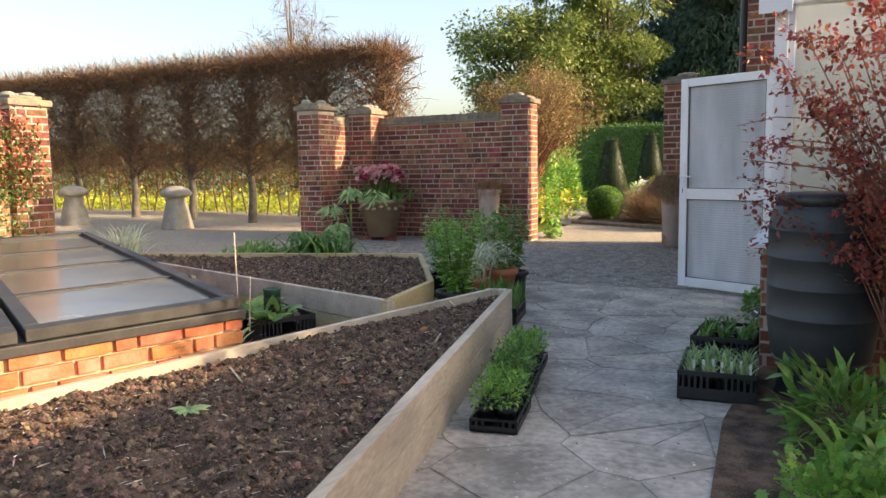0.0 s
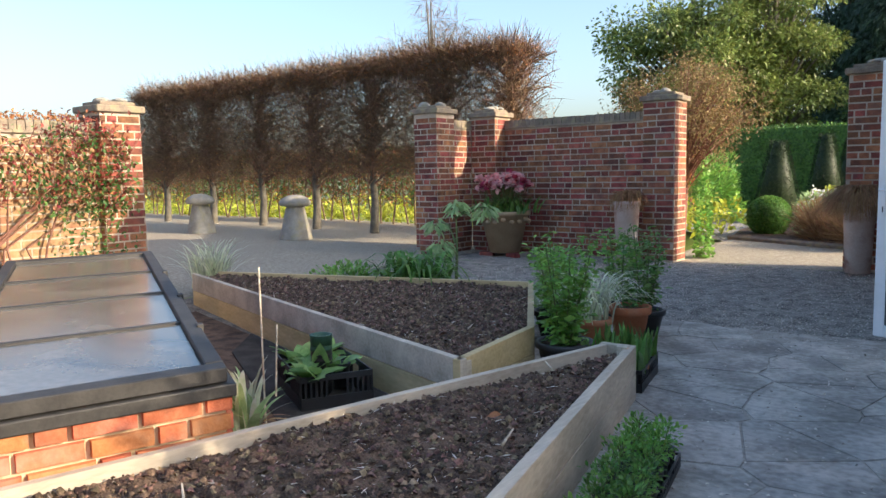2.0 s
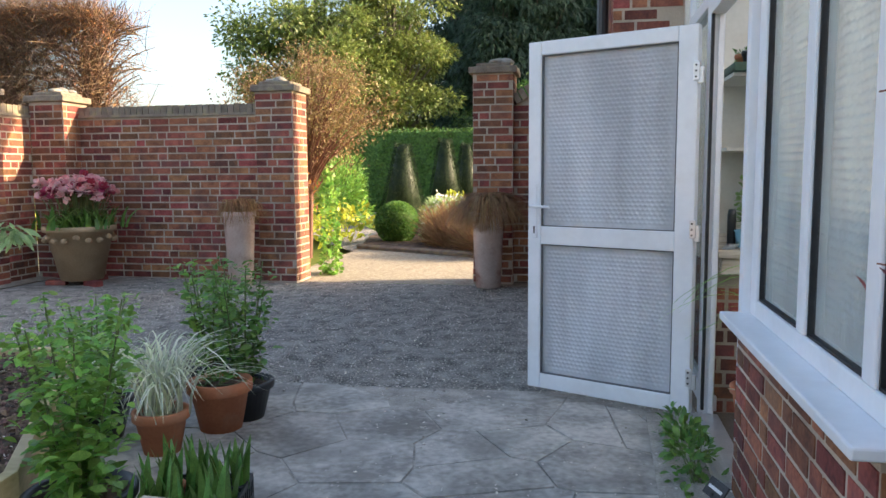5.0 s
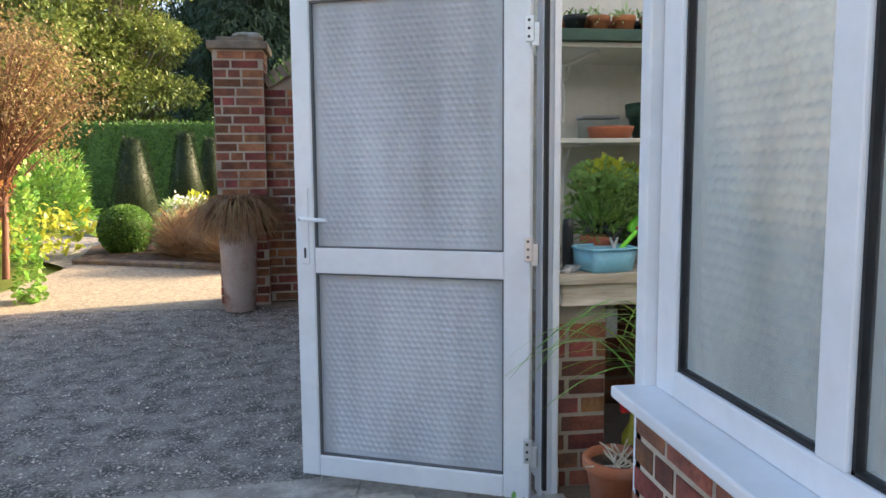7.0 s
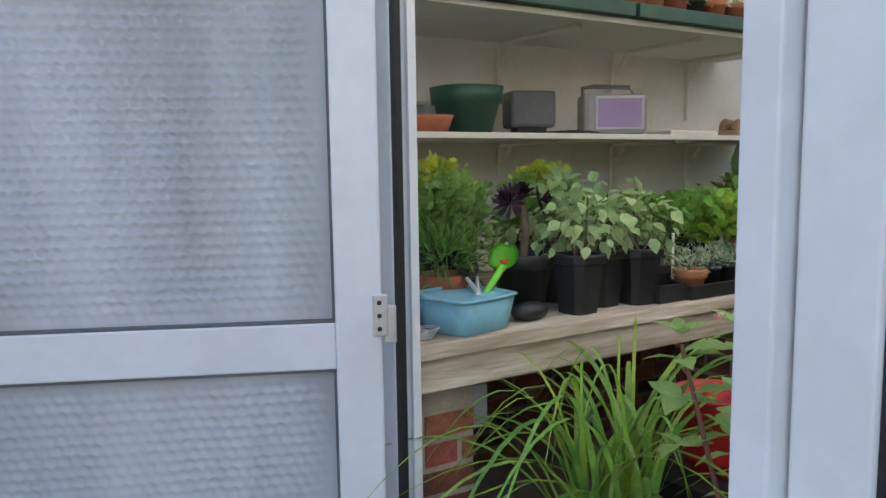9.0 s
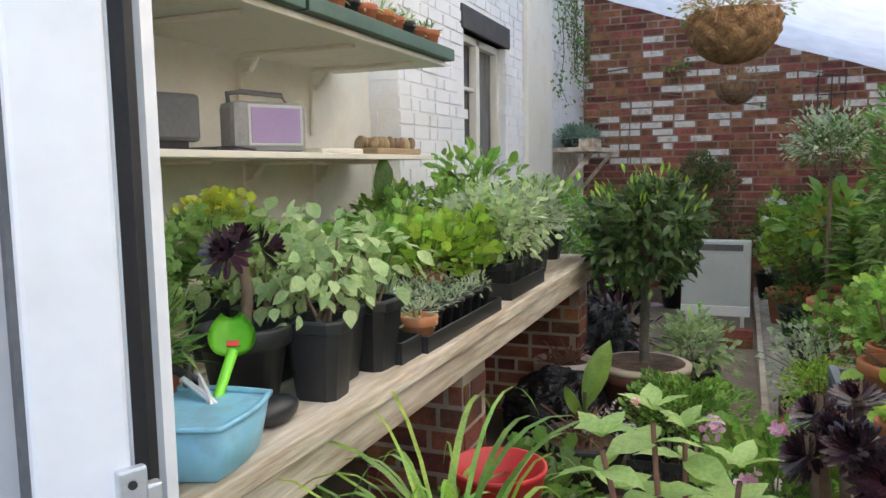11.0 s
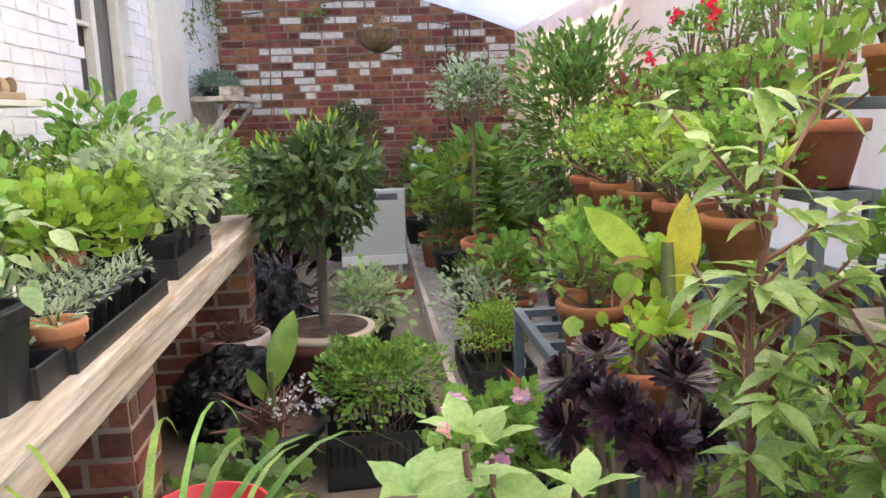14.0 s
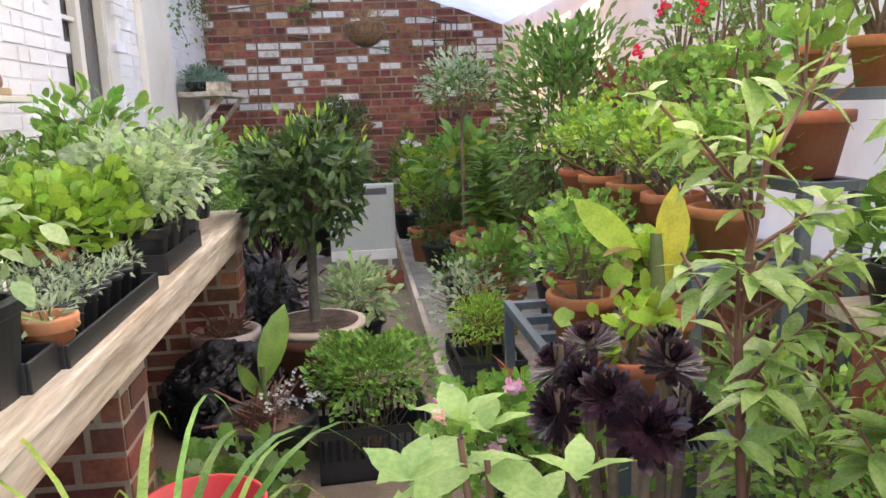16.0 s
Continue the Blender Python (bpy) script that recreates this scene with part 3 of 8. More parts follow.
tagged(far_path, "sandy gravel garden path beyond the gateway", "path", kind="structure")
curve_path = raw("garden_path", [(-3.0, 14.6, -0.02), (-3.0, 17.0, -0.02), (-4.6, 20.5, -0.02), (-5.2, 26, -0.02), (-6.2, 26, -0.02), (-5.9, 19.5, -0.02), (-4.4, 16.6, -0.02)],
                 [(0, 1, 2, 3, 4, 5, 6)], M_GRAVEL)
tagged(curve_path, "grey gravel path winding away past topiary", "path", kind="structure")


def clip_poly(poly, px, py, nx, ny):
    """Keeps the side of a convex polygon where (p - (px, py)) . n <= 0."""
    out = []
    for (ax, ay), (bx, by) in zip(poly, poly[1:] + poly[:1]):
        da, db = (ax - px) * nx + (ay - py) * ny, (bx - px) * nx + (by - py) * ny
        if da <= 0:
            out.append((ax, ay))
        if da * db < 0:
            k = da / (da - db)
            out.append((ax + (bx - ax) * k, ay + (by - ay) * k))
    return out


def stone_paving():
    rnd = random.Random(5)
    pav = structure("pavement", "worn irregular grey stone paving with gritty joints", "paving")
    raw("bedding", [(-1.6, -4, -0.004), (1.9, -4, -0.004), (1.9, 7.3, -0.004), (-1.6, 7.1, -0.004)], [(0, 1, 2, 3)], M_JOINT, pav)
    seeds = []
    for j in range(26):
        for i in range(8):
            seeds.append((-1.5 + 0.44 * (i + 0.5 * (j % 2)) + rnd.uniform(-0.3, 0.3), -3.8 + 0.43 * j + rnd.uniform(-0.3, 0.3)))
    seeds = [q for q in seeds if rnd.random() > 0.04]
    for k, (sx, sy) in enumerate(seeds):
        if not (-1.4 < sx < 1.75 and -3.9 < sy < 7.05):
            continue
        poly = [(-1.55, -3.95), (1.85, -3.95), (1.85, 7.15), (-1.55, 7.15)]
        for m, (tx, ty) in enumerate(seeds):
            if m == k or abs(tx - sx) + abs(ty - sy) > 2.4:
                continue
            nx, ny = tx - sx, ty - sy
            d = math.hypot(nx, ny)
            nx, ny = nx / d, ny / d
            poly = clip_poly(poly, sx + nx * (d / 2 - 0.004), sy + ny * (d / 2 - 0.004), nx, ny)
            if len(poly) < 3:
                break
        if len(poly) < 3:
            continue
        bm = bmesh.new()
        cx, cy = sx, sy
        z = rnd.uniform(-0.002, 0.003)
        hi = [bm.verts.new((cx + (x - cx) * 0.99, cy + (y - cy) * 0.99, z + rnd.uniform(0, 0.003))) for x, y in poly]
        lo = [bm.verts.new((x, y, -0.012)) for x, y in poly]
        bm.faces.new(hi)
        for i in range(len(poly)):
            q = (i + 1) % len(poly)
            bm.faces.new((lo[i], lo[q], hi[q], hi[i]))
        part("slab", bm, M_SLAB, pav)


stone_paving()


def grit():
    """Loose stones and crumbs on the yard and paving."""
    p = np.concatenate([box_points(30000, -6.0, 1.2, 6.9, 11.2, -0.01, 0.004), box_points(1500, -0.4, 1.25, 0.8, 6.8, 0.004, 0.009), box_points(260, 1.0, 1.3, 5.2, 7.0, 0.004, 0.012)])
    ob = leaves("loose_grit", S_TINY, p, RNG.normal(0, 1, p.shape) * (1, 1, 0.15), RNG.uniform(0.008, 0.024, len(p)), M_CHIP, None)
    tagged(ob, "scattered pale grit and small stones on the yard", "grit", kind="stuff")


grit()

# ---- garden walls and piers ----
def coping(parent, a, b, z, width, inward):
    """A soldier course of coping bricks along the top of a wall."""
    a, b = Vector(a), Vector(b)
    d = (b - a).normalized()
    n = Vector((-d.y, d.x))
    L = (b - a).length
    k = max(1, int(L / 0.078))
    V, F = [], []
    rnd = random.Random(int(L * 100))
    for i in range(k):
        s0, s1 = L * i / k + 0.004, L * (i + 1) / k - 0.004
        lift = rnd.uniform(-0.004, 0.004)
        base = len(V)
        for s in (s0, s1):
            for w in (-width / 2, width / 2):
                for h in (z, z + 0.10 + lift):
                    p = a + d * s + n * (w + inward)
                    V.append((p.x, p.y, h))
        F += [tuple(base + q for q in f) for f in ((0, 1, 3, 2), (4, 6, 7, 5), (0, 4, 5, 1), (2, 3, 7, 6), (1, 5, 7, 3))]
    raw("coping", V, F, M_COPING, parent)


def pier(x0, x1, y0, y1, top, faces, label, singles, seed):
    w = structure("brick_pier", label, "pier")
    part("core", boxes((x0, x1, y0, y1, -0.05, top)), M_MORTAR, w)
    sides = {"S": ((x0, y0, 0), (1, 0), x1 - x0), "E": ((x1, y0, 0), (0, 1), y1 - y0), "N": ((x1, y1, 0), (-1, 0), x1 - x0), "W": ((x0, y1, 0), (0, -1), y1 - y0)}
    for k, f in enumerate("SENW"):
        o, al, ln = sides[f]
        face_bricks(w, o, al, ln, top, M_BRICK, M_BRICKI, seed + k, singles if f in faces else 0, course=0.084)
    o = 0.045
    part("cap", boxes((x0 - o, x1 + o, y0 - o, y1 + o, top, top + 0.075), bevel=0.012), M_COPING, w, "weathered stone cap")
    part("cap_course", boxes((x0 + 0.03, x1 - 0.03, y0 + 0.03, y1 - 0.03, top + 0.075, top + 0.12), bevel=0.012), M_COPING, w)
    cx, cy = (x0 + x1) / 2, (y0 + y1) / 2
    bm = bmesh.new()
    for k in range(5):
        m = Matrix.Translation((cx + RNG.uniform(-0.13, 0.13), cy + RNG.uniform(-0.13, 0.13), top + 0.135)) @ Matrix.Diagonal((RNG.uniform(0.05, 0.1), RNG.uniform(0.05, 0.1), RNG.uniform(0.03, 0.055), 1))
        bmesh.ops.create_icosphere(bm, subdivisions=2, radius=1, matrix=m)
    part("stone_lump", bm, M_STONE, w)
    return w


pier(-6.22, -5.79, 9.97, 10.41, 2.16, "SE", "square brick gate pier with a sunlit side", 150, 10)
pier(-5.85, -5.40, 10.95, 11.39, 2.13, "SE", "brick corner pier of the garden wall", 60, 20)
pier(-3.05, -2.60, 11.14, 11.58, 2.20, "SE", "brick gateway pier with lumpy stone cap", 150, 30)
pier(-0.55, -0.10, 11.39, 11.83, 2.36, "SW", "brick gateway pier behind a tall pot", 150, 40)
pier(-6.88, -6.44, 5.15, 5.60, 1.96, "SE", "brick drive pier beside a climbing plant", 150, 50)


def garden_wall(name, label, x0, x1, y0, y1, top, faces, seed, singles=300, near=None, brick=None):
    w = structure(name, label, "wall")
    part("core", boxes((x0, x1, y0, y1, -0.05, top)), M_MORTAR, w)
    sides = {"S": ((x0, y0, 0), (1, 0), x1 - x0), "E": ((x1, y0, 0), (0, 1), y1 - y0), "N": ((x1, y1, 0), (-1, 0), x1 - x0), "W": ((x0, y1, 0), (0, -1), y1 - y0)}
    for k, f in enumerate("SENW"):
        o, al, ln = sides[f]
        face_bricks(w, o, al, ln, top, *(brick or (M_BRICK, M_BRICKI)), seed + k, singles if f in faces else 0, near=near, course=0.084)
    part("tile_creasing", boxes((x0 - 0.03, x1 + 0.03, y0 - 0.03, y1 + 0.03, top, top + 0.03)), M_COPING, w)
    if x1 - x0 > y1 - y0:
        coping(w, (x0, (y0 + y1) / 2), (x1, (y0 + y1) / 2), top + 0.03, y1 - y0 + 0.02, 0)
    else:
        coping(w, ((x0 + x1) / 2, y0), ((x0 + x1) / 2, y1), top + 0.03, x1 - x0 + 0.02, 0)
    return w


garden_wall("wall_north", "old red brick garden wall with brick coping", -5.40, -3.05, 11.24, 11.50, 1.95, "S", 60, 300, (1.3, 1.0))
garden_wall("wall_return", "short sunlit brick wall between two piers", -6.10, -5.86, 10.41, 10.95, 1.95, "E", 70, 150)
garden_wall("wall_west", "sunlit yellowish brick wall carrying a climber", -6.78, -6.54, -9.0, 5.15, 1.72, "E", 80, 300, (13.5, 1.0), (M_BUFFBRICK, M_BUFFBRICK))


def swept_wall():
    """The wall between the gateway and the house, its top sweeping up towards the house."""
    w = structure("wall_gate", "brick wall sweeping up to the house", "wall")
    def top(s):
        return 2.02 + 0.62 * max(0.0, s)
    pts = [(-0.10, 0.0), (0.86, 0.0), (0.86, 2.62), (-0.10, 2.0)]
    bm = bmesh.new()
    fr = [bm.verts.new((x, 11.5, z)) for x, z in pts]
    bk = [bm.verts.new((x, 11.75, z)) for x, z in pts]
    bm.faces.new(fr)
    bm.faces.new(list(reversed(bk)))
    for i in range(4):
        j = (i + 1) % 4
        bm.faces.new((fr[j], fr[i], bk[i], bk[j]))
    part("core", bm, M_MORTAR, w)
    face_bricks(w, (-0.10, 11.5, 0), (1, 0), 0.96, 2.7, M_BRICK, M_BRICKI, 90, 200, top=top, course=0.084)
    bm = bmesh.new()
    for i in range(14):
        s = i * 0.0686
        z = 2.03 + 0.62 * s
        m = Matrix.Translation((-0.10 + s + 0.034, 11.62, z + 0.06)) @ Euler((0, -0.55, 0)).to_matrix().to_4x4() @ Matrix.Diagonal((0.031, 0.16, 0.06, 1))
        bmesh.ops.create_cube(bm, size=2, matrix=m)
    part("coping", bm, M_COPING, w)


swept_wall()


def house():
    h = structure("house", "red brick house behind the lean-to greenhouse", "house")
    x0, x1, y0, y1, top = 0.86, 13.0, 8.10, 12.2, 4.6
    part("body", boxes((x0, x1, y0, y1, -0.05, top)), M_MORTAR, h)
    face_bricks(h, (x0, y1, 0), (0, -1), y1 - y0, top, M_BRICK, M_BRICKI, 100, 60, near=(3.5, 2.6))
    face_bricks(h, (x0, y0, 0), (1, 0), 3.2, top, M_BRICK, M_BRICKI, 101, 60, skip=lambda s, z: s > 0.4 and z < 3.3, near=(0.2, 2.6))
    bm = bmesh.new()
    ym = (y0 + y1) / 2
    a = [bm.verts.new(p) for p in ((x0 - 0.2, y0 - 0.3, top - 0.1), (x1, y0 - 0.3, top - 0.1), (x1, ym, top + 1.9), (x0 - 0.2, ym, top + 1.9), (x1, y1 + 0.3, top - 0.1), (x0 - 0.2, y1 + 0.3, top - 0.1))]
    for f in ((0, 1, 2, 3), (3, 2, 4, 5), (0, 3, 5), (1, 4, 2)):
        bm.faces.new([a[i] for i in f])
    part("roof", bm, M_ROOFTILE, h)
    V, F = tubes([[(x0 - 0.06, y0 + 0.3, 0.1), (x0 - 0.06, y0 + 0.3, 5.0)]], 0.04, 0.04, 10)
    raw("downpipe", V, F, M_BLACK, h, "black downpipe")


house()

# ---- greenhouse shell ----
GX, GS, GN, GE = 1.28, 4.52, 7.84, 9.0     # west face, south face, house wall, end wall
EAVE, RIDGE = 2.16, 3.2


def roof_z(y):
    return EAVE + (y - 4.82) * (RIDGE - EAVE) / (GN - 4.82)


def bubble_sheet(name, x0, x1, z0, z1, y, material, parent, label="", pitch=0.026, rise=0.006, cell=0.0045, slack=0.004, seed=1):
    """A hanging sheet of bubble wrap in the xz plane: rows of round blisters on slightly slack film."""
    nx, nz = int((x1 - x0) / cell), int((z1 - z0) / cell)
    X, Z = np.meshgrid(np.linspace(x0, x1, nx + 1), np.linspace(z0, z1, nz + 1))
    row = np.floor(Z / (pitch * 0.88))
    u = (X / pitch + 0.5 * (row % 2)) % 1.0 - 0.5
    v = (Z / (pitch * 0.88)) % 1.0 - 0.5
    r2 = (u * u + v * v) / 0.19
    dome = np.sqrt(np.maximum(0.0, 1 - r2)) * rise
    e = np.minimum(1, 10 * np.minimum((X - x0) / (x1 - x0), (x1 - X) / (x1 - x0))) * np.minimum(1, 14 * np.minimum((Z - z0) / (z1 - z0), (z1 - Z) / (z1 - z0)))
    fold = slack * (np.sin(X * 23 + 3 * np.sin(Z * 4 + seed)) + 0.8 * np.sin(Z * 11 + 5 * X + seed) + 0.7 * np.sin(X * 47 - Z * 9 + 2 * seed))
    V = np.stack([X, y - (dome + fold * 0.6) * e, Z], axis=-1).reshape(-1, 3)
    F = [(j * (nx + 1) + i, j * (nx + 1) + i + 1, (j + 1) * (nx + 1) + i + 1, (j + 1) * (nx + 1) + i) for j in range(nz) for i in range(nx)]
    return raw(name, V, F, material, parent, label, smooth=True)


def greenhouse_gable():
    w = structure("wall_west_gable", "white framed greenhouse gable on a low brick wall", "wall")
    part("core", boxes((GX, GX + 0.2, GS, 5.94, -0.05, 0.70)), M_MORTAR, w)
    face_bricks(w, (GX, 5.94, 0), (0, -1), 5.94 - GS, 0.70, M_BRICK, M_BRICKI, 110, 200)
    face_bricks(w, (GX, GS, 0), (1, 0), 2.6, 0.70, M_BRICK, M_BRICKI, 111, 60)
    face_bricks(w, (GX, 5.94, 0), (1, 0), 0.2, 0.70, M_BRICK, M_BRICKI, 112, 40)
    part("sill", boxes((GX - 0.075, GX + 0.16, GS - 0.05, 5.93, 0.705, 0.735), bevel=0.006), M_PVC, w, "white plastic sill")
    # frame members of the windows
    t = 0.07
    bars = [(GX + 0.03, GX + 0.03 + t, 5.80, 5.90, 0.735, 2.12), (GX + 0.03, GX + 0.03 + t, 5.20, 5.28, 0.80, 2.06), (GX + 0.03, GX + 0.03 + t, 4.66, 4.74, 0.80, 2.06),
            (GX + 0.03, GX + 0.03 + t, GS, 4.58, 0.735, 2.12), (GX + 0.03, GX + 0.03 + t, 4.58, 5.80, 0.735, 0.80), (GX + 0.03, GX + 0.03 + t, 4.58, 5.80, 2.06, 2.12)]
    for b in bars:
        part("frame_bar", boxes(b, bevel=0.006), M_PVC, w)
    for a, b in ((4.58, 4.66), (4.74, 5.20), (5.28, 5.80)):
        part("gasket", boxes((GX + 0.04, GX + 0.06, a, a + 0.008, 0.80, 2.06), (GX + 0.04, GX + 0.06, b - 0.008, b, 0.80, 2.06), (GX + 0.04, GX + 0.06, a, b, 0.80, 0.808)), M_GASKET, w)
        p = part("pane", boxes((GX + 0.055, GX + 0.063, a, b, 0.80, 2.06)), M_PANE, w, "misted glass pane")
        wrap = bubble_sheet("bubble_wrap", a, b, 0.80, 2.06, 0.0, M_BUBBLE, w, "bubble wrap behind the pane", pitch=0.031, rise=0.009, slack=0.008, seed=a)
        wrap.matrix_basis = Matrix(((0, 1, 0, GX + 0.085), (1, 0, 0, 0), (0, 0, 1, 0), (0, 0, 0, 1)))
    # gable above, and the strip north of the door
    def rake(y0, y1, z0, name, material, x0, x1):
        bm = bmesh.new()
        pts = [(y0, z0), (y1, z0), (y1, roof_z(y1)), (y0, roof_z(y0))]
        fr = [bm.verts.new((x0, y, z)) for y, z in pts]
        bk = [bm.verts.new((x1, y, z)) for y, z in pts]
        bm.faces.new(list(reversed(fr)))
        bm.faces.new(bk)
        for i in range(4):
            j = (i + 1) % 4
            bm.faces.new((fr[i], fr[j], bk[j], bk[i]))
        part(name, bm, material, w)
    rake(GS, 5.90, 2.13, "pane", M_PANE, GX + 0.055, GX + 0.063)
    rake(5.90, 6.90, 2.13, "pane", M_PANE, GX + 0.055, GX + 0.063)
    rake(6.90, GN, 2.13, "pane", M_PANE, GX + 0.055, GX + 0.063)
    for y in (5.86, 6.84, 7.76):
        part("frame_bar", boxes((GX + 0.03, GX + 0.10, y, y + 0.08, 2.12, roof_z(y) - 0.02), bevel=0.006), M_PVC, w)
    part("frame_bar", boxes((GX + 0.028, GX + 0.102, GS, GN, 2.06 + 0.06, 2.19), bevel=0.006), M_PVC, w)
    # panel north of the door
    part("panel", boxes((GX + 0.05, GX + 0.075, 6.92, GN, 0.08, 2.12)), M_PANE, w)
    part("frame_bar", boxes((GX + 0.03, GX + 0.10, 7.76, GN, 0.02, 2.12), bevel=0.006), M_PVC, w)
    part("frame_bar", boxes((GX + 0.03, GX + 0.10, 6.92, 7.76, 0.02, 0.10), bevel=0.006), M_PVC, w)
    bm = bmesh.new()
    z0, z1 = roof_z(GS - 0.1), roof_z(GN)
    a = [bm.verts.new(p) for p in ((GX - 0.05, GS - 0.1, z0), (GX + 0.12, GS - 0.1, z0), (GX + 0.12, GN, z1), (GX - 0.05, GN, z1), (GX - 0.05, GS - 0.1, z0 + 0.14), (GX + 0.12, GS - 0.1, z0 + 0.14), (GX + 0.12, GN, z1 + 0.14), (GX - 0.05, GN, z1 + 0.14))]
    for f in ((3, 2, 1, 0), (4, 5, 6, 7), (0, 1, 5, 4), (2, 3, 7, 6), (0, 4, 7, 3), (1, 2, 6, 5)):
        bm.faces.new([a[i] for i in f])
    part("barge_board", bm, M_PVC, w)


greenhouse_gable()


def door_frame():
    d = structure("door_frame", "white plastic door frame with black gasket", "door frame")
    part("hinge_jamb", boxes((GX, GX + 0.07, 6.835, 6.92, 0.02, 2.12), bevel=0.005), M_PVC, d)
    part("lock_jamb", boxes((GX, GX + 0.07, 5.905, 5.96, 0.02, 2.12), bevel=0.005), M_PVC, d)
    part("head", boxes((GX, GX + 0.07, 5.96, 6.835, 2.03, 2.12), bevel=0.005), M_PVC, d)
    part("gasket", boxes((GX + 0.004, GX + 0.018, 6.812, 6.836, 0.06, 2.03)), M_GASKET, d)
    part("jamb_lining", boxes((GX + 0.04, GX + 0.06, 6.822, 6.836, 0.04, 2.03)), M_PVC, d)
    part("threshold", boxes((GX - 0.06, GX + 0.09, 5.96, 6.835, 0.0, 0.035), (GX - 0.045, GX - 0.035, 5.96, 6.835, 0.035, 0.042), (GX - 0.02, GX - 0.01, 5.96, 6.835, 0.035, 0.042),
                          (GX + 0.005, GX + 0.015, 5.96, 6.835, 0.035, 0.042), bevel=0.002), M_METAL, d, "ribbed aluminium threshold")


door_frame()


def door_leaf():
    a, b = Vector((1.232, 6.80)), Vector((0.388, 7.185))     # hinge edge, free edge
    ang = math.degrees(math.atan2(b.y - a.y, b.x - a.x))
    L = (b - a).length
    d = thing("door", "open white framed greenhouse door lined with bubble wrap", "door", (a.x, a.y, 0.045), ang, kind="structure")
    H, s, t = 1.935, 0.098, 0.055
    part("hinge_stile", boxes((0, s, -t / 2, t / 2, 0, H), bevel=0.006), M_PVC, d)
    part("lock_stile", boxes((L - s * 0.8, L, -t / 2, t / 2, 0, H), bevel=0.006), M_PVC, d)
    part("top_rail", boxes((s, L - s * 0.8, -t / 2, t / 2, H - 0.075, H), bevel=0.006), M_PVC, d)
    part("bottom_rail", boxes((s, L - s * 0.8, -t / 2, t / 2, 0, 0.085), bevel=0.006), M_PVC, d)
    part("middle_rail", boxes((s, L - s * 0.8, -t / 2 + 0.004, t / 2 - 0.004, 0.825, 0.925), bevel=0.004), M_PVC, d)
    for z0, z1, lab in ((0.085, 0.825, "lower bubble wrap panel"), (0.925, H - 0.075, "upper bubble wrap panel")):
        x0, x1 = s, L - s * 0.8
        bubble_sheet("panel", x0, x1, z0, z1, 0.002, M_BUBBLE, d, lab, seed=1 + z0)
        part("bead", boxes((x0, x0 + 0.006, -0.02, 0.02, z0, z1), (x1 - 0.006, x1, -0.02, 0.02, z0, z1), (x0, x1, -0.02, 0.02, z0, z0 + 0.006), (x0, x1, -0.02, 0.02, z1 - 0.006, z1)), M_DKGREY, d)
    for z in (0.19, 0.94, 1.71):
        hg = part("hinge", boxes((-0.012, 0.02, t / 2 - 0.002, t / 2 + 0.012, z - 0.045, z + 0.045), (-0.03, -0.004, t / 2 - 0.01, t / 2 + 0.008, z - 0.06, z + 0.02), bevel=0.003), M_METAL, d, "zinc hinge with screws")
        bm = bmesh.new()
        for k in range(3):
            bmesh.ops.create_cone(bm, cap_ends=True, segments=10, radius1=0.005, radius2=0.005, depth=0.004,
                                  matrix=Matrix.Translation((0.006, t / 2 + 0.013, z - 0.028 + 0.028 * k)) @ Euler((math.pi / 2, 0, 0)).to_matrix().to_4x4())
        part("screw", bm, M_GASKET, hg)
    for side in (1, -1):
        y = side * (t / 2 + 0.006)
        hd = part("lock_plate", boxes((L - 0.058, L - 0.026, min(y, y - side * 0.008), max(y, y - side * 0.008), 0.86, 1.16), bevel=0.003), M_PVC, d, "white lever handle plate")
        V, F = tubes([[(L - 0.042, y, 1.04), (L - 0.042, y + side * 0.045, 1.04), (L - 0.055, y + side * 0.05, 1.04), (L - 0.16, y + side * 0.05, 1.035)]], 0.009, 0.008, 8)
        raw("lever", V, F, M_PVC, hd, smooth=True)
        part("keyhole", boxes((L - 0.046, L - 0.038, min(y, y + side * 0.003), max(y, y + side * 0.003), 0.885, 0.925), bevel=0.001), M_GASKET, hd)


door_leaf()


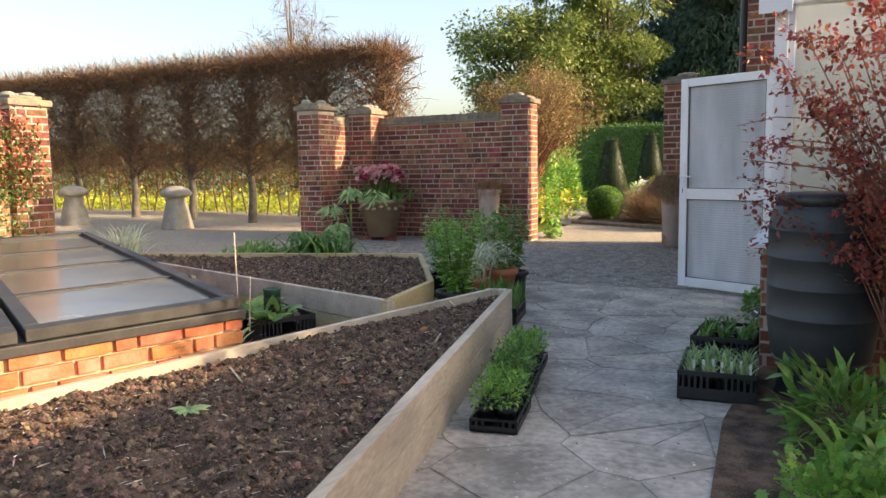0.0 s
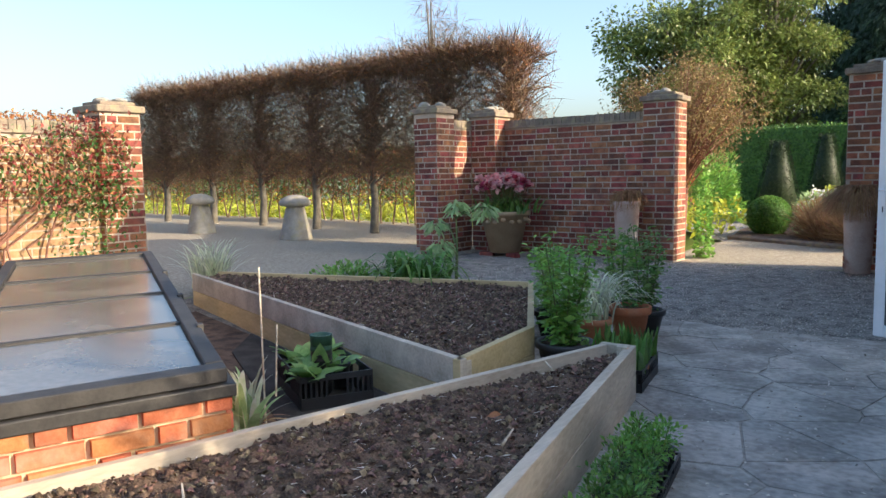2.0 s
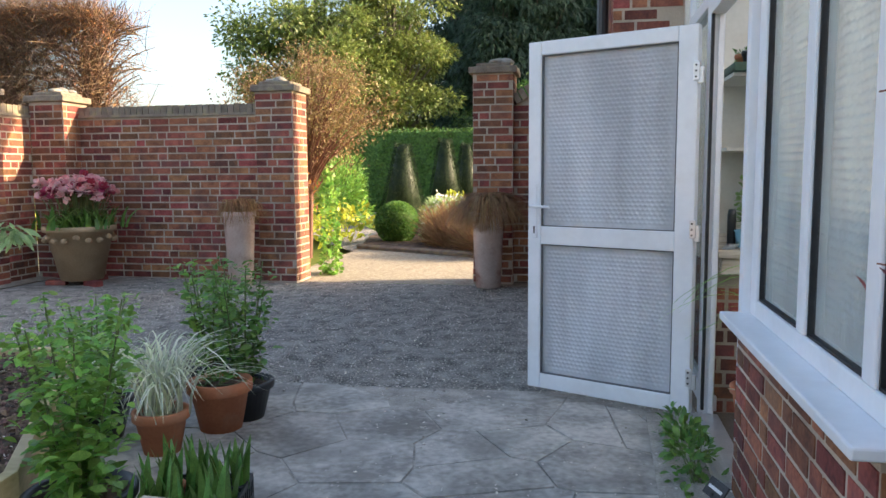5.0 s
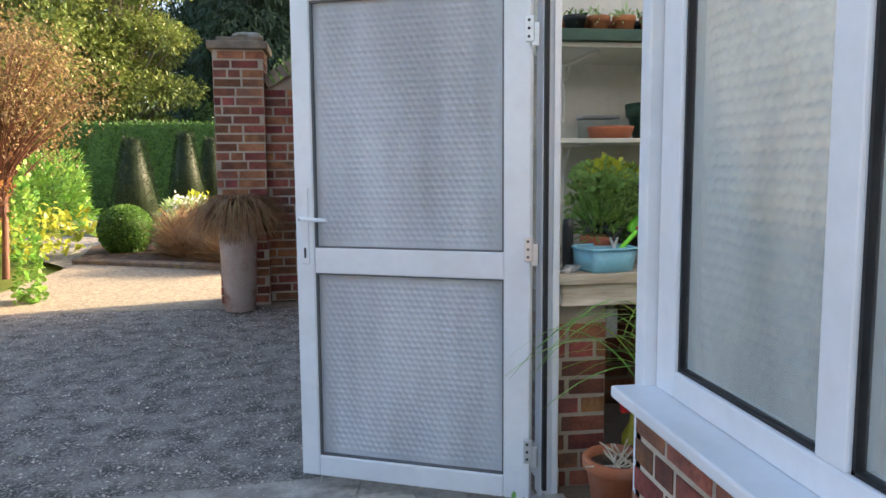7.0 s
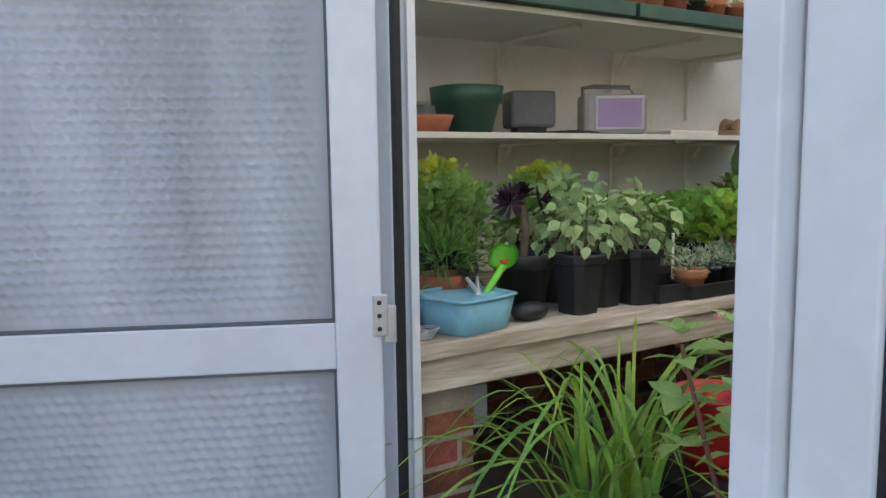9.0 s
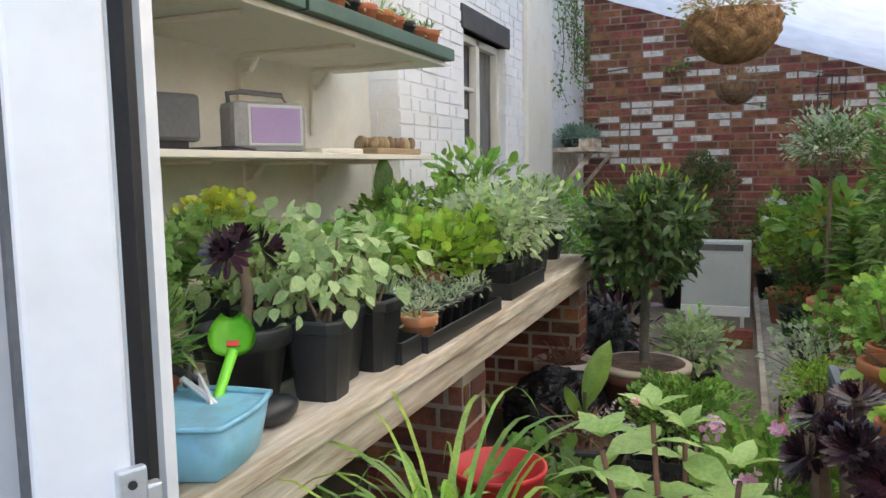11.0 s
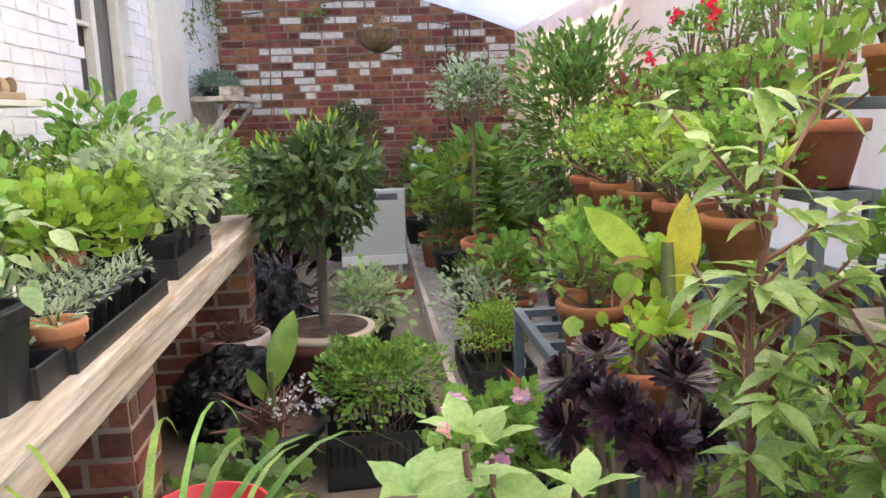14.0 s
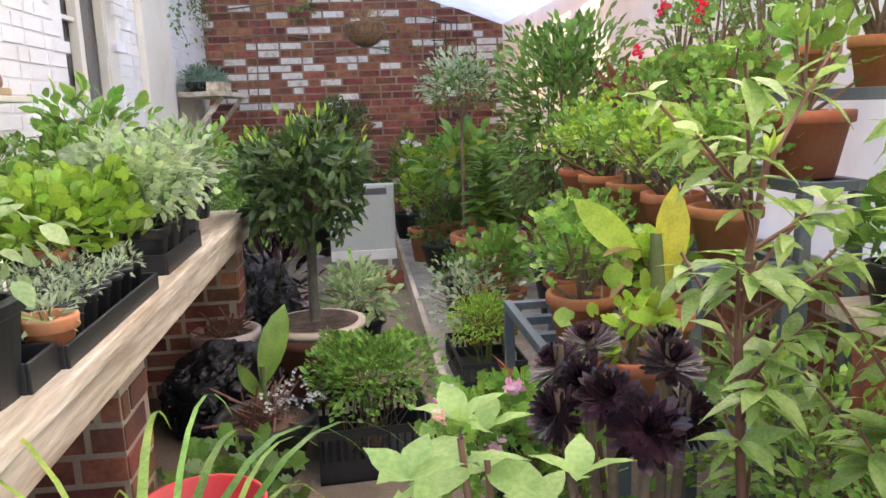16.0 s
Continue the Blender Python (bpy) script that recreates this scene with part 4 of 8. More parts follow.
def greenhouse_inside():
    f = structure("floor", "dusty earth and concrete greenhouse floor", "floor")
    raw("surface", [(GX, GS, 0.004), (GE, GS, 0.004), (GE, GN + 0.2, 0.004), (GX, GN + 0.2, 0.004)], [(0, 1, 2, 3)], M_EARTHFLOOR, f)
    # house wall: recess with shelves, then whitewashed brick
    w = structure("wall_house", "whitewashed brick house wall inside the greenhouse", "wall")
    part("recess", boxes((GX + 0.03, 4.2, 8.02, 8.08, -0.05, 4.4)), M_CREAM, w, "cream painted recess behind the shelves")
    V = []
    nx, nz = 60, 60
    for j in range(nz + 1):
        for i in range(nx + 1):
            x, z = GX + 0.03 + (4.2 - GX - 0.03) * i / nx, 3.3 * j / nz
            V.append((x, 8.012 - 0.004 * max(0, math.sin(z / 0.15 * math.pi)) ** 0.4 + 0.004 * noise.noise((x * 3, z * 6, 2)), z))
    F = [(j * (nx + 1) + i, j * (nx + 1) + i + 1, (j + 1) * (nx + 1) + i + 1, (j + 1) * (nx + 1) + i) for j in range(nz) for i in range(nx)]
    raw("render", V, F, M_CREAM, w, smooth=True)
    wx0, wx1, wz0, wz1 = 5.19, 6.10, 1.36, 2.22
    part("core", boxes((4.2, wx0, GN + 0.004, 8.09, -0.05, 4.4), (wx1, GE, GN + 0.004, 8.09, -0.05, 4.4), (wx0, wx1, GN + 0.004, 8.09, -0.05, wz0), (wx0, wx1, GN + 0.004, 8.09, wz1, 4.4)), M_WHITE, w)
    part("buttress", boxes((6.55, 7.35, GN - 0.05, GN + 0.004, -0.02, 4.2), bevel=0.01), M_CREAM, w, "cream painted pilaster")
    face_bricks(w, (4.2, GN, 0), (1, 0), 2.35, 3.4, M_WHITE, M_WHITE, 120, 300, skip=lambda s, z: wx0 - 4.2 - 0.03 < s < wx1 - 4.2 + 0.03 and wz0 - 0.02 < z < wz1 + 0.16, wobble=0.004, near=(1.0, 1.7))
    face_bricks(w, (7.35, GN, 0), (1, 0), GE - 7.35, 3.4, M_WHITE, M_WHITE, 121, 0, wobble=0.004)
    face_bricks(w, (4.2, 8.02, 0), (0, -1), 0.18, 3.4, M_WHITE, M_WHITE, 122, 0, wobble=0.004)
    win = structure("window_1", "small old cream window with a faded curtain behind", "window")
    part("glass", boxes((wx0, wx1, 7.96, 7.966, wz0, wz1)), M_DARKGLASS, win)
    V, F = [], []
    n = 60
    for i in range(n + 1):
        x = wx0 + 0.03 + (wx1 - wx0 - 0.06) * i / n
        y = 7.985 + 0.012 * math.sin(i * 1.3) + 0.006 * math.sin(i * 0.7)
        V += [(x, y, wz0 + 0.01), (x + 0.02 * math.sin(i), y, wz1 - 0.01)]
        if i and not (0.42 < i / n < 0.58):
            F.append((2 * i - 2, 2 * i, 2 * i + 1, 2 * i - 1))
    raw("curtain", V, F, M_CURTAIN, win, "drawn faded striped curtain", smooth=True)
    for b in ((wx0, wx0 + 0.05, 7.90, 7.955, wz0, wz1), (wx1 - 0.05, wx1, 7.90, 7.955, wz0, wz1), (wx0 + 0.40, wx0 + 0.47, 7.90, 7.955, wz0, wz1),
              (wx0, wx1, 7.90, 7.955, wz0, wz0 + 0.05), (wx0, wx1, 7.90, 7.955, wz1 - 0.05, wz1), (wx0 + 0.05, wx0 + 0.40, 7.915, 7.95, 1.86, 1.885)):
        part("window_frame", boxes(b, bevel=0.004), M_CREAM, win)
    part("window_sill", boxes((wx0 - 0.02, wx1 + 0.02, 7.80, 7.96, wz0 - 0.035, wz0), bevel=0.008), M_WHITE, win)
    part("lintel", boxes((wx0 - 0.06, wx1 + 0.06, 7.825, 7.97, wz1, wz1 + 0.15), bevel=0.008), M_DARKWOOD, win, "dark weathered timber lintel")
    # end wall
    e = structure("wall_east", "red brick end wall with flaking white limewash", "wall")
    part("core", boxes((GE, GE + 0.2, GS, GN + 0.25, -0.05, 4.2)), M_REDMORTAR, e)
    face_bricks(e, (GE, GN, 0), (0, -1), GN - GS, 3.3, M_BRICK, M_BRICKI, 130, 300, odd=M_FLAKE, near=(1.6, 1.9),
                odd_share=lambda s, z: 0.5 * max(0.0, 1 - abs(z - 1.85) / 0.85) * (0.65 + 0.35 * math.sin(s * 2.1)) + 0.02)
    # south side, lined with sheet
    s = structure("wall_south", "low brick south wall with plastic lined glazing", "wall")
    part("core", boxes((GX + 0.2, GE, GS, GS + 0.2, -0.05, 0.70)), M_MORTAR, s)
    face_bricks(s, (GE, GS + 0.2, 0), (-1, 0), GE - GX - 0.2, 0.70, M_BRICK, M_BRICKI, 140, 60, near=(5.6, 0.4))
    part("sill", boxes((GX + 0.16, GE, GS - 0.05, GS + 0.2, 0.705, 0.735), bevel=0.006), M_PVC, s)
    for k in range(9):
        x = GX + 0.1 + (GE - GX - 0.2) * k / 8
        part("frame_bar", boxes((x - 0.035, x + 0.035, GS + 0.03, GS + 0.10, 0.735, EAVE - 0.06), bevel=0.004), M_PVC, s)
    part("eaves_beam", boxes((GX, GE, GS, GS + 0.12, EAVE - 0.08, EAVE + 0.03), bevel=0.004), M_PVC, s)
    part("pane", boxes((GX + 0.1, GE, GS + 0.055, GS + 0.062, 0.735, EAVE - 0.06)), M_PANE, s)
    V, nx, nz = [], 90, 12
    for j in range(nz + 1):
        for i in range(nx + 1):
            x = GX + 0.12 + (GE - GX - 0.12) * i / nx
            z = 0.75 + (EAVE - 0.75) * j / nz
            V.append((x, 4.80 + 0.02 * noise.noise((x * 2.2, z * 0.7, 4)) - 0.03 * (1 - j / nz), z))
    F = [(j * (nx + 1) + i, (j + 1) * (nx + 1) + i, (j + 1) * (nx + 1) + i + 1, j * (nx + 1) + i + 1) for j in range(nz) for i in range(nx)]
    raw("lining", V, F, M_LINING, s, "hanging milky plastic lining", smooth=True)
    # roof lining sags between the glazing bars
    c = structure("ceiling", "sagging white plastic lining under the sloping glass roof", "ceiling")
    V, nx, ny = [], 160, 40
    for j in range(ny + 1):
        for i in range(nx + 1):
            x = GX + 0.11 + (GE - GX - 0.11) * i / nx
            y = 4.78 + (GN + 0.2 - 4.78) * j / ny
            u = (x - GX) / 1.1
            sag = 0.055 * abs(math.sin(u * math.pi)) + 0.02 * noise.noise((x * 1.3, y * 3.0, 7)) + 0.012 * noise.noise((x * 5, y * 2, 9))
            V.append((x, y, roof_z(y) - sag * min(1, 4 * j / ny + 0.2)))
    F = [(j * (nx + 1) + i, (j + 1) * (nx + 1) + i, (j + 1) * (nx + 1) + i + 1, j * (nx + 1) + i + 1) for j in range(ny) for i in range(nx)]
    lin = raw("lining", V, F, M_LINING, c, smooth=True)


greenhouse_inside()

# ---- raised beds and cold frame ----
def soil_fill(name, label, poly, z, seed, clods, parent=None):
    """Lumpy compost that fills a polygon, with crumbs and chips lying on it."""
    rnd = np.random.default_rng(seed)
    xs, ys = [p[0] for p in poly], [p[1] for p in poly]
    x0, x1, y0, y1 = min(xs), max(xs), min(ys), max(ys)

    def inside(x, y):
        for (ax, ay), (bx, by) in zip(poly, poly[1:] + poly[:1]):
            if (bx - ax) * (y - ay) - (by - ay) * (x - ax) < 0:
                return False
        return True

    step = 0.018
    nx, ny = int((x1 - x0) / step) + 1, int((y1 - y0) / step) + 1
    idx, V, F = {}, [], []
    for j in range(ny + 1):
        for i in range(nx + 1):
            x, y = x0 + i * step, y0 + j * step
            idx[i, j] = len(V)
            h = 0.035 * noise.noise((x * 1.7, y * 1.7, seed)) + 0.022 * noise.noise((x * 7, y * 7, seed)) + 0.018 * noise.noise((x * 19, y * 19, seed)) + 0.013 * noise.noise((x * 43, y * 43, seed))
            V.append((x, y, z + h))
    for j in range(ny):
        for i in range(nx):
            if inside(x0 + (i + 0.5) * step, y0 + (j + 0.5) * step):
                F.append((idx[i, j], idx[i + 1, j], idx[i + 1, j + 1], idx[i, j + 1]))
    t = thing(name, label, "soil", kind="stuff")
    raw("soil", V, F, M_SOIL, t, smooth=True)["kind"] = "stuff"
    pts = rnd.uniform((x0, y0), (x1, y1), (clods * 2, 2))
    pts = np.array([p for p in pts if inside(*p)])
    zz = np.array([z + 0.035 * noise.noise((x * 1.7, y * 1.7, seed)) + 0.022 * noise.noise((x * 7, y * 7, seed)) + 0.018 * noise.noise((x * 19, y * 19, seed)) + 0.013 * noise.noise((x * 43, y * 43, seed)) for x, y in pts])
    p3 = np.column_stack([pts, zz + 0.004])
    n = len(p3)
    # crumbs: squashed tetrahedra-like lumps
    T = np.array([(-.5, -.4, 0), (.5, -.45, 0), (.45, .5, 0), (-.5, .4, 0), (0.1, 0.05, .55), (-.2, .1, .5)], float)
    FT = [(0, 1, 4, 5), (1, 2, 4), (2, 3, 5, 4), (3, 0, 5)]
    a = int(n * 0.84)
    leaves("crumb", (T, FT), p3[:a], rnd.normal(0, 1, (a, 3)) * (1, 1, 0.25), 0.007 + 0.024 * rnd.random(a) ** 3, M_CLOD, t, kind="stuff")
    leaves("wood_chip", S_FINE, p3[a:], rnd.normal(0, 1, (n - a, 3)) * (1, 1, 0.2), 0.012 + 0.05 * rnd.random(n - a) ** 3, M_CHIP, t, kind="stuff")
    return t


A_TIP_R, A_TIP_L = (-0.44, 4.92), (-0.62, 4.86)
A_R, A_L = (0.56, 0.6), (-1.62, 0.6)
A_R2, A_L2 = (0.95, -1.6), (-2.2, -1.6)


def bed_near():
    b = thing("raised_bed", "tapering raised bed of weathered timber boards beside the path", "raised bed")
    for k, (z0, z1) in enumerate(((-0.02, 0.145), (0.15, 0.30))):
        part("board", plank_bm(A_R2, A_R, 0.05, z0, z1), M_BOARD, b)
        part("board", plank_bm(A_R, A_TIP_R, 0.05, z0, z1), M_BOARD, b)
        part("board", plank_bm(A_TIP_R, (-0.64, 4.93), 0.045, z0, z1 - 0.004), M_BOARD, b)
        part("board", plank_bm(A_TIP_L, A_L, 0.04, z0, z1), M_BOARD, b)
        part("board", plank_bm(A_L, A_L2, 0.04, z0, z1), M_BOARD, b)
    part("corner_post", slab_bm([(-0.50, 4.80), (-0.44, 4.80), (-0.46, 4.88), (-0.53, 4.87)], 0.0, 0.31, 0.004), M_BOARD, b)
    soil_fill("compost", "dark crumbly compost filling the near raised bed", [(0.88, -1.5), (0.52, 0.6), (-0.50, 4.84), (-0.60, 4.82), (-1.58, 0.6), (-2.1, -1.5)], 0.255, 3, 30000)


bed_near()

B = [(-1.0, 4.06), (-1.12, 4.98), (-2.1, 6.6), (-5.15, 5.62), (-5.25, 5.36)]


def bed_far():
    b = thing("raised_bed", "raised bed of pale pine boards beyond the cold frame", "raised bed")
    for k, (z0, z1, m) in enumerate(((-0.02, 0.15, M_NEWBOARD), (0.155, 0.32, M_BOARD))):
        for p, q in ((B[4], B[0]), (B[0], B[1]), (B[1], B[2]), (B[2], B[3])):
            part("board", plank_bm(p, q, 0.045, z0, z1), m if (p, q) == (B[4], B[0]) else M_NEWBOARD, b)
    part("corner_post", slab_bm([(-1.06, 4.1), (-0.99, 4.08), (-1.0, 4.16), (-1.06, 4.17)], 0.0, 0.30, 0.004), M_BOARD, b)
    soil_fill("compost", "dark compost flecked with grit filling the far raised bed", [(-1.04, 4.11), (-1.16, 4.96), (-2.12, 6.55), (-5.12, 5.59), (-5.18, 5.38)], 0.275, 4, 20000)


bed_far()


def cold_frame():
    c = thing("cold_frame", "low orange brick cold frame with black framed glass lights", "cold frame")
    # plan: front edge near the path, running back to the west
    P = [(-1.12, 2.78), (-4.55, 4.52), (-5.5, 3.7), (-2.9, 0.9), (-1.62, 1.2)]
    u = Vector((P[1][0] - P[0][0], P[1][1] - P[0][1])).normalized()
    f = Vector((P[4][0] - P[0][0], P[4][1] - P[0][1])).normalized()
    FL = 3.2
    p0 = Vector(P[0])
    p1 = p0 + f * FL
    part("body", slab_bm([tuple(p0 + u * 0.02 + f * 0.02), tuple(p0 + u * 3.7), tuple(p1 + u * 3.7), tuple(p1 + u * 0.02)], -0.02, 0.435), M_CREAMORTAR, c, "mortared brick base")
    c_ = c
    face_bricks(c_, (p1.x, p1.y, 0), (-f.x, -f.y), FL, 0.452, M_ORANGE, M_ORANGE, 150, 140, near=(2.6, 0.3), wobble=0.004)
    face_bricks(c_, (p0.x, p0.y, 0), (u.x, u.y), 3.6, 0.452, M_ORANGE, M_ORANGE, 151, 0)
    bm = slab_bm([tuple(p0 - u * 0.02 - f * 0.02), tuple(p0 + u * 3.75 - f * 0.02), tuple(p1 + u * 3.75), tuple(p1 - u * 0.02)], 0.435, 0.485, 0.006)
    part("kerb_rail", bm, M_DARKWOOD, c, "black timber kerb")
    # three sloping lights
    W = 1.02
    rise = 0.035
    for k in range(3):
        o = p0 + f * (0.01 + k * (W + 0.03))
        n3 = lambda s, t, h: tuple(Vector((o.x + u.x * s + f.x * t, o.y + u.y * s + f.y * t, 0.49 + rise * s + h)))
        lite = new("light")
        lite.parent = c
        def bar(name, s0, s1, t0, t1, h0, h1, m, lab=""):
            bm = bmesh.new()
            vs = [bm.verts.new(n3(s, t, h)) for s in (s0, s1) for t in (t0, t1) for h in (h0, h1)]
            for q in ((0, 1, 3, 2), (4, 6, 7, 5), (0, 4, 5, 1), (2, 3, 7, 6), (0, 2, 6, 4), (1, 5, 7, 3)):
                bm.faces.new([vs[i] for i in q])
            bmesh.ops.recalc_face_normals(bm, faces=bm.faces)
            bmesh.ops.bevel(bm, geom=list(bm.edges), offset=0.004, segments=1, affect="EDGES")
            part(name, bm, m, lite, lab)
        bar("rail", 0, 0.09, 0, W, 0, 0.055, M_DARKWOOD)
        bar("rail", 3.55, 3.65, 0, W, 0, 0.055, M_DARKWOOD)
        bar("stile", 0.09, 3.55, 0, 0.07, 0, 0.058, M_DARKWOOD)
        bar("stile", 0.09, 3.55, W - 0.07, W, 0, 0.058, M_DARKWOOD)
        for q in (0.92, 1.78, 2.64):
            bar("glazing_bar", q, q + 0.035, 0.07, W - 0.07, 0.012, 0.044, M_DARKWOOD)
        for a, b_ in ((0.09, 0.92), (0.955, 1.78), (1.815, 2.64), (2.675, 3.55)):
            bar("pane", a, b_, 0.07, W - 0.07, 0.024, 0.034, M_FRAMEGLASS, "dusty pane")
        for q in (0.7, 1.5, 2.4):
            bar("clip", q, q + 0.05, -0.012, 0.02, 0.03, 0.07, M_DARKWOOD)


cold_frame()
# ---- far planting ----
def tree(name, label, at, height, crown, n, shape, size, material, trunk_r, trunk_m=None, clumps=26, seed=1, limb=True, droop=0.0, low=0.25):
    """A tapered trunk, limbs, and a crown of many leaf clumps with gaps."""
    rnd = np.random.default_rng(seed)
    t = thing(name, label, "tree", at)
    tm = trunk_m or M_BARK
    h0 = height * low
    lines = [[(0, 0, -0.1), (0.05, 0.02, height * 0.3), (-0.04, 0.05, height * 0.6), (0, 0, height * 0.93)]]
    V, F = tubes(lines, trunk_r, trunk_r * 0.2, 8)
    raw("trunk", V, F, tm, t, smooth=True)
    cen = []
    for k in range(clumps):
        d = rnd.normal(0, 1, 3)
        d /= np.linalg.norm(d)
        r = rnd.random() ** 0.45
        c = np.array([d[0] * crown * r, d[1] * crown * r, h0 + (height - h0) * (0.5 + 0.5 * d[2] * r)])
        if name == "conifer":
            f = 1 - (c[2] - h0) / (height - h0)
            c[0], c[1] = c[0] * (0.25 + 0.9 * f), c[1] * (0.25 + 0.9 * f)
        cen.append(c)
    if limb:
        ls = [arc((0, 0, max(0.3, c[2] * 0.55)), tuple(c), 0.08 * height * 0.3) for c in cen]
        V, F = tubes(ls, trunk_r * 0.4, trunk_r * 0.08, 5)
        raw("limb", V, F, tm, t)
    P, W = [], []
    for c in cen:
        s = crown * rnd.uniform(0.22, 0.42)
        m = n // clumps
        d = unit(rnd.normal(0, 1, (m, 3)))
        p = c + d * (s * (0.35 + 0.65 * rnd.random(m)[:, None])) * np.array((1, 1, 0.7))
        P.append(p)
        W.append(d + np.array((0, 0, -droop)) + rnd.normal(0, 0.4, (m, 3)))
    leaves("crown", shape, np.concatenate(P), np.concatenate(W), size * rnd.uniform(0.6, 1.4, m * clumps), material, t, kind="stuff")
    return t


def far_garden():
    tree("evergreen_tree", "tall bright evergreen tree with glossy yellow-green leaves", (-10.2, 33, -0.1), 10.0, 3.3, 46000, S_OVAL, 0.15, L_TREE, 0.25, clumps=90, seed=3, low=0.12)
    tree("evergreen_tree", "yellow-green evergreen tree beside the tall one", (-7.4, 35, -0.1), 10.8, 2.8, 34000, S_OVAL, 0.15, L_TREE, 0.2, clumps=70, seed=13, low=0.1)
    k = 0
    for x, y, h, c in ((-1.6, 40, 15, 3.4), (2.2, 43, 16, 3.6), (5.5, 40, 14, 3.4), (-4.6, 45, 13.5, 3.4), (9, 42, 14, 3.5), (-6.6, 47, 17, 3.6), (-3.0, 39, 12.5, 3.0), (0.6, 47, 17, 3.8)):
        tree("conifer", "tall dark drooping conifer behind the garden", (x, y, -0.1), h, c, 30000, S_LANCE, 0.3, L_CONIFER, 0.3, clumps=100, seed=20 + k, droop=0.9, low=0.02)
        k += 1
    for x, y, h, c, m in ((0.3, 34, 6.0, 2.4, L_MID), (3.6, 33, 5.6, 2.4, L_HEDGE), (-2.2, 35, 5.6, 2.2, L_DARK), (6.5, 32, 6.0, 2.4, L_DARK)):
        tree("shrub", "tall dense evergreen shrub below the conifers", (x, y, -0.1), h, c, 15000, S_OVAL, 0.13, m, 0.12, clumps=44, seed=30 + k, low=0.02)
        k += 1
    tree("small_tree", "coppery spring-leaved small tree with reddish trunk", (-3.6, 14.2, -0.1), 3.3, 1.2, 16000, S_OVAL, 0.04, L_COPPER, 0.05, M_REDSTEM, clumps=150, seed=44, low=0.42)
    tree("bare_tree", "bare grey winter tree beyond the hedge", (-21, 29, -0.1), 10.2, 1.9, 3000, S_TWIG, 0.7, M_TWIG, 0.14, clumps=44, seed=51, low=0.3)
    for x, y, h, s in ((-14, 50, 5.0, 61), (-20, 52, 4.6, 62), (-10.5, 48, 4.6, 63)):
        tree("pale_tree", "pale green distant spring tree", (x, y, -0.1), h, 3.2, 5000, S_OVAL, 0.25, L_YELLOW, 0.2, clumps=44, seed=s, low=0.2)
    # clipped hedge behind the topiary
    hd = thing("clipped_hedge", "long clipped dark green hedge behind the topiary", "hedge")
    part("core", boxes((-14, 9, 26.2, 27.6, -0.1, 2.5)), L_HEDGE, hd)
    p = np.concatenate([box_points(16000, -14, 9, 26.05, 26.25, -0.05, 2.55), box_points(6000, -14, 9, 26.1, 27.6, 2.4, 2.6)])
    leaves("foliage", S_OVAL, p, RNG.normal(0, 1, p.shape) + (0, -0.6, 0.4), RNG.uniform(0.06, 0.13, len(p)), L_HEDGE, hd, kind="stuff")
    # yew cones
    for x, y, h, r in ((-3.45, 20.0, 1.95, 0.6), (-2.85, 22.2, 2.15, 0.55), (-2.4, 23.0, 2.05, 0.5), (-2.0, 24.4, 2.1, 0.5)):
        c = thing("yew_cone", "clipped yew cone with a flat top", "topiary", (x, y, -0.05), group="yew cones along the path")
        part("core", lathe([(r * 0.93, 0), (r * 0.2, h * 0.98), (0.01, h)], 20), L_YEW, c, smooth=True)
        u = RNG.random(5200) ** 0.75
        a = RNG.uniform(0, 6.283, 5200)
        rr = r * (1 - u * 0.76)
        p = np.column_stack([np.cos(a) * rr, np.sin(a) * rr, u * h])
        leaves("foliage", S_FINE, p, np.column_stack([np.cos(a), np.sin(a), 0.6 + 0 * a]) + RNG.normal(0, 0.4, (5200, 3)), RNG.uniform(0.05, 0.1, 5200), L_YEW, c, kind="stuff")
    b = thing("box_ball", "round clipped box ball beside the path", "topiary", (-2.63, 16.1, 0.36))
    bm = bmesh.new()
    bmesh.ops.create_icosphere(bm, subdivisions=3, radius=0.35)
    part("core", bm, L_HEDGE, b, smooth=True)
    p, d = ball_points(7000, (0, 0, 0), (0.385, 0.385, 0.37), 0.08, 0.012)
    leaves("foliage", S_TINY, p, d + RNG.normal(0, 0.5, d.shape), RNG.uniform(0.025, 0.05, 7000), L_MID, b, kind="stuff")
    def mound(name, label, at, radii, n, shape, size, m, w=(0, 0, 0.3), cat="shrub"):
        s = thing(name, label, cat, at)
        p, d = ball_points(n, (0, 0, radii[2] * 0.45), radii, 0.5, 0.1, -0.95)
        leaves("foliage", shape, p, d + RNG.normal(0, 0.4, d.shape) + w, size * RNG.uniform(0.6, 1.4, n), m, s, kind="stuff")
        return s
    mound("shrub", "loose light green leafy shrub on the lawn", (-5.4, 20.6, 0.0), (0.95, 0.95, 1.05), 5000, S_LANCE, 0.14, L_FRESH)
    mound("shrub", "sprawling green shrub by the path", (-7.8, 24.0, 0.0), (1.3, 1.2, 0.8), 5000, S_LANCE, 0.14, L_MID)
    mound("euphorbia", "low yellow-green flowering mound by the path", (-2.0, 18.2, 0.0), (0.5, 0.5, 0.55), 3500, S_OVAL, 0.07, L_YELLOW)
    mound("euphorbia", "bright yellow flowering clump near the cones", (-1.2, 17.6, 0.0), (0.5, 0.5, 0.5), 2500, S_OVAL, 0.06, L_YELLOW)
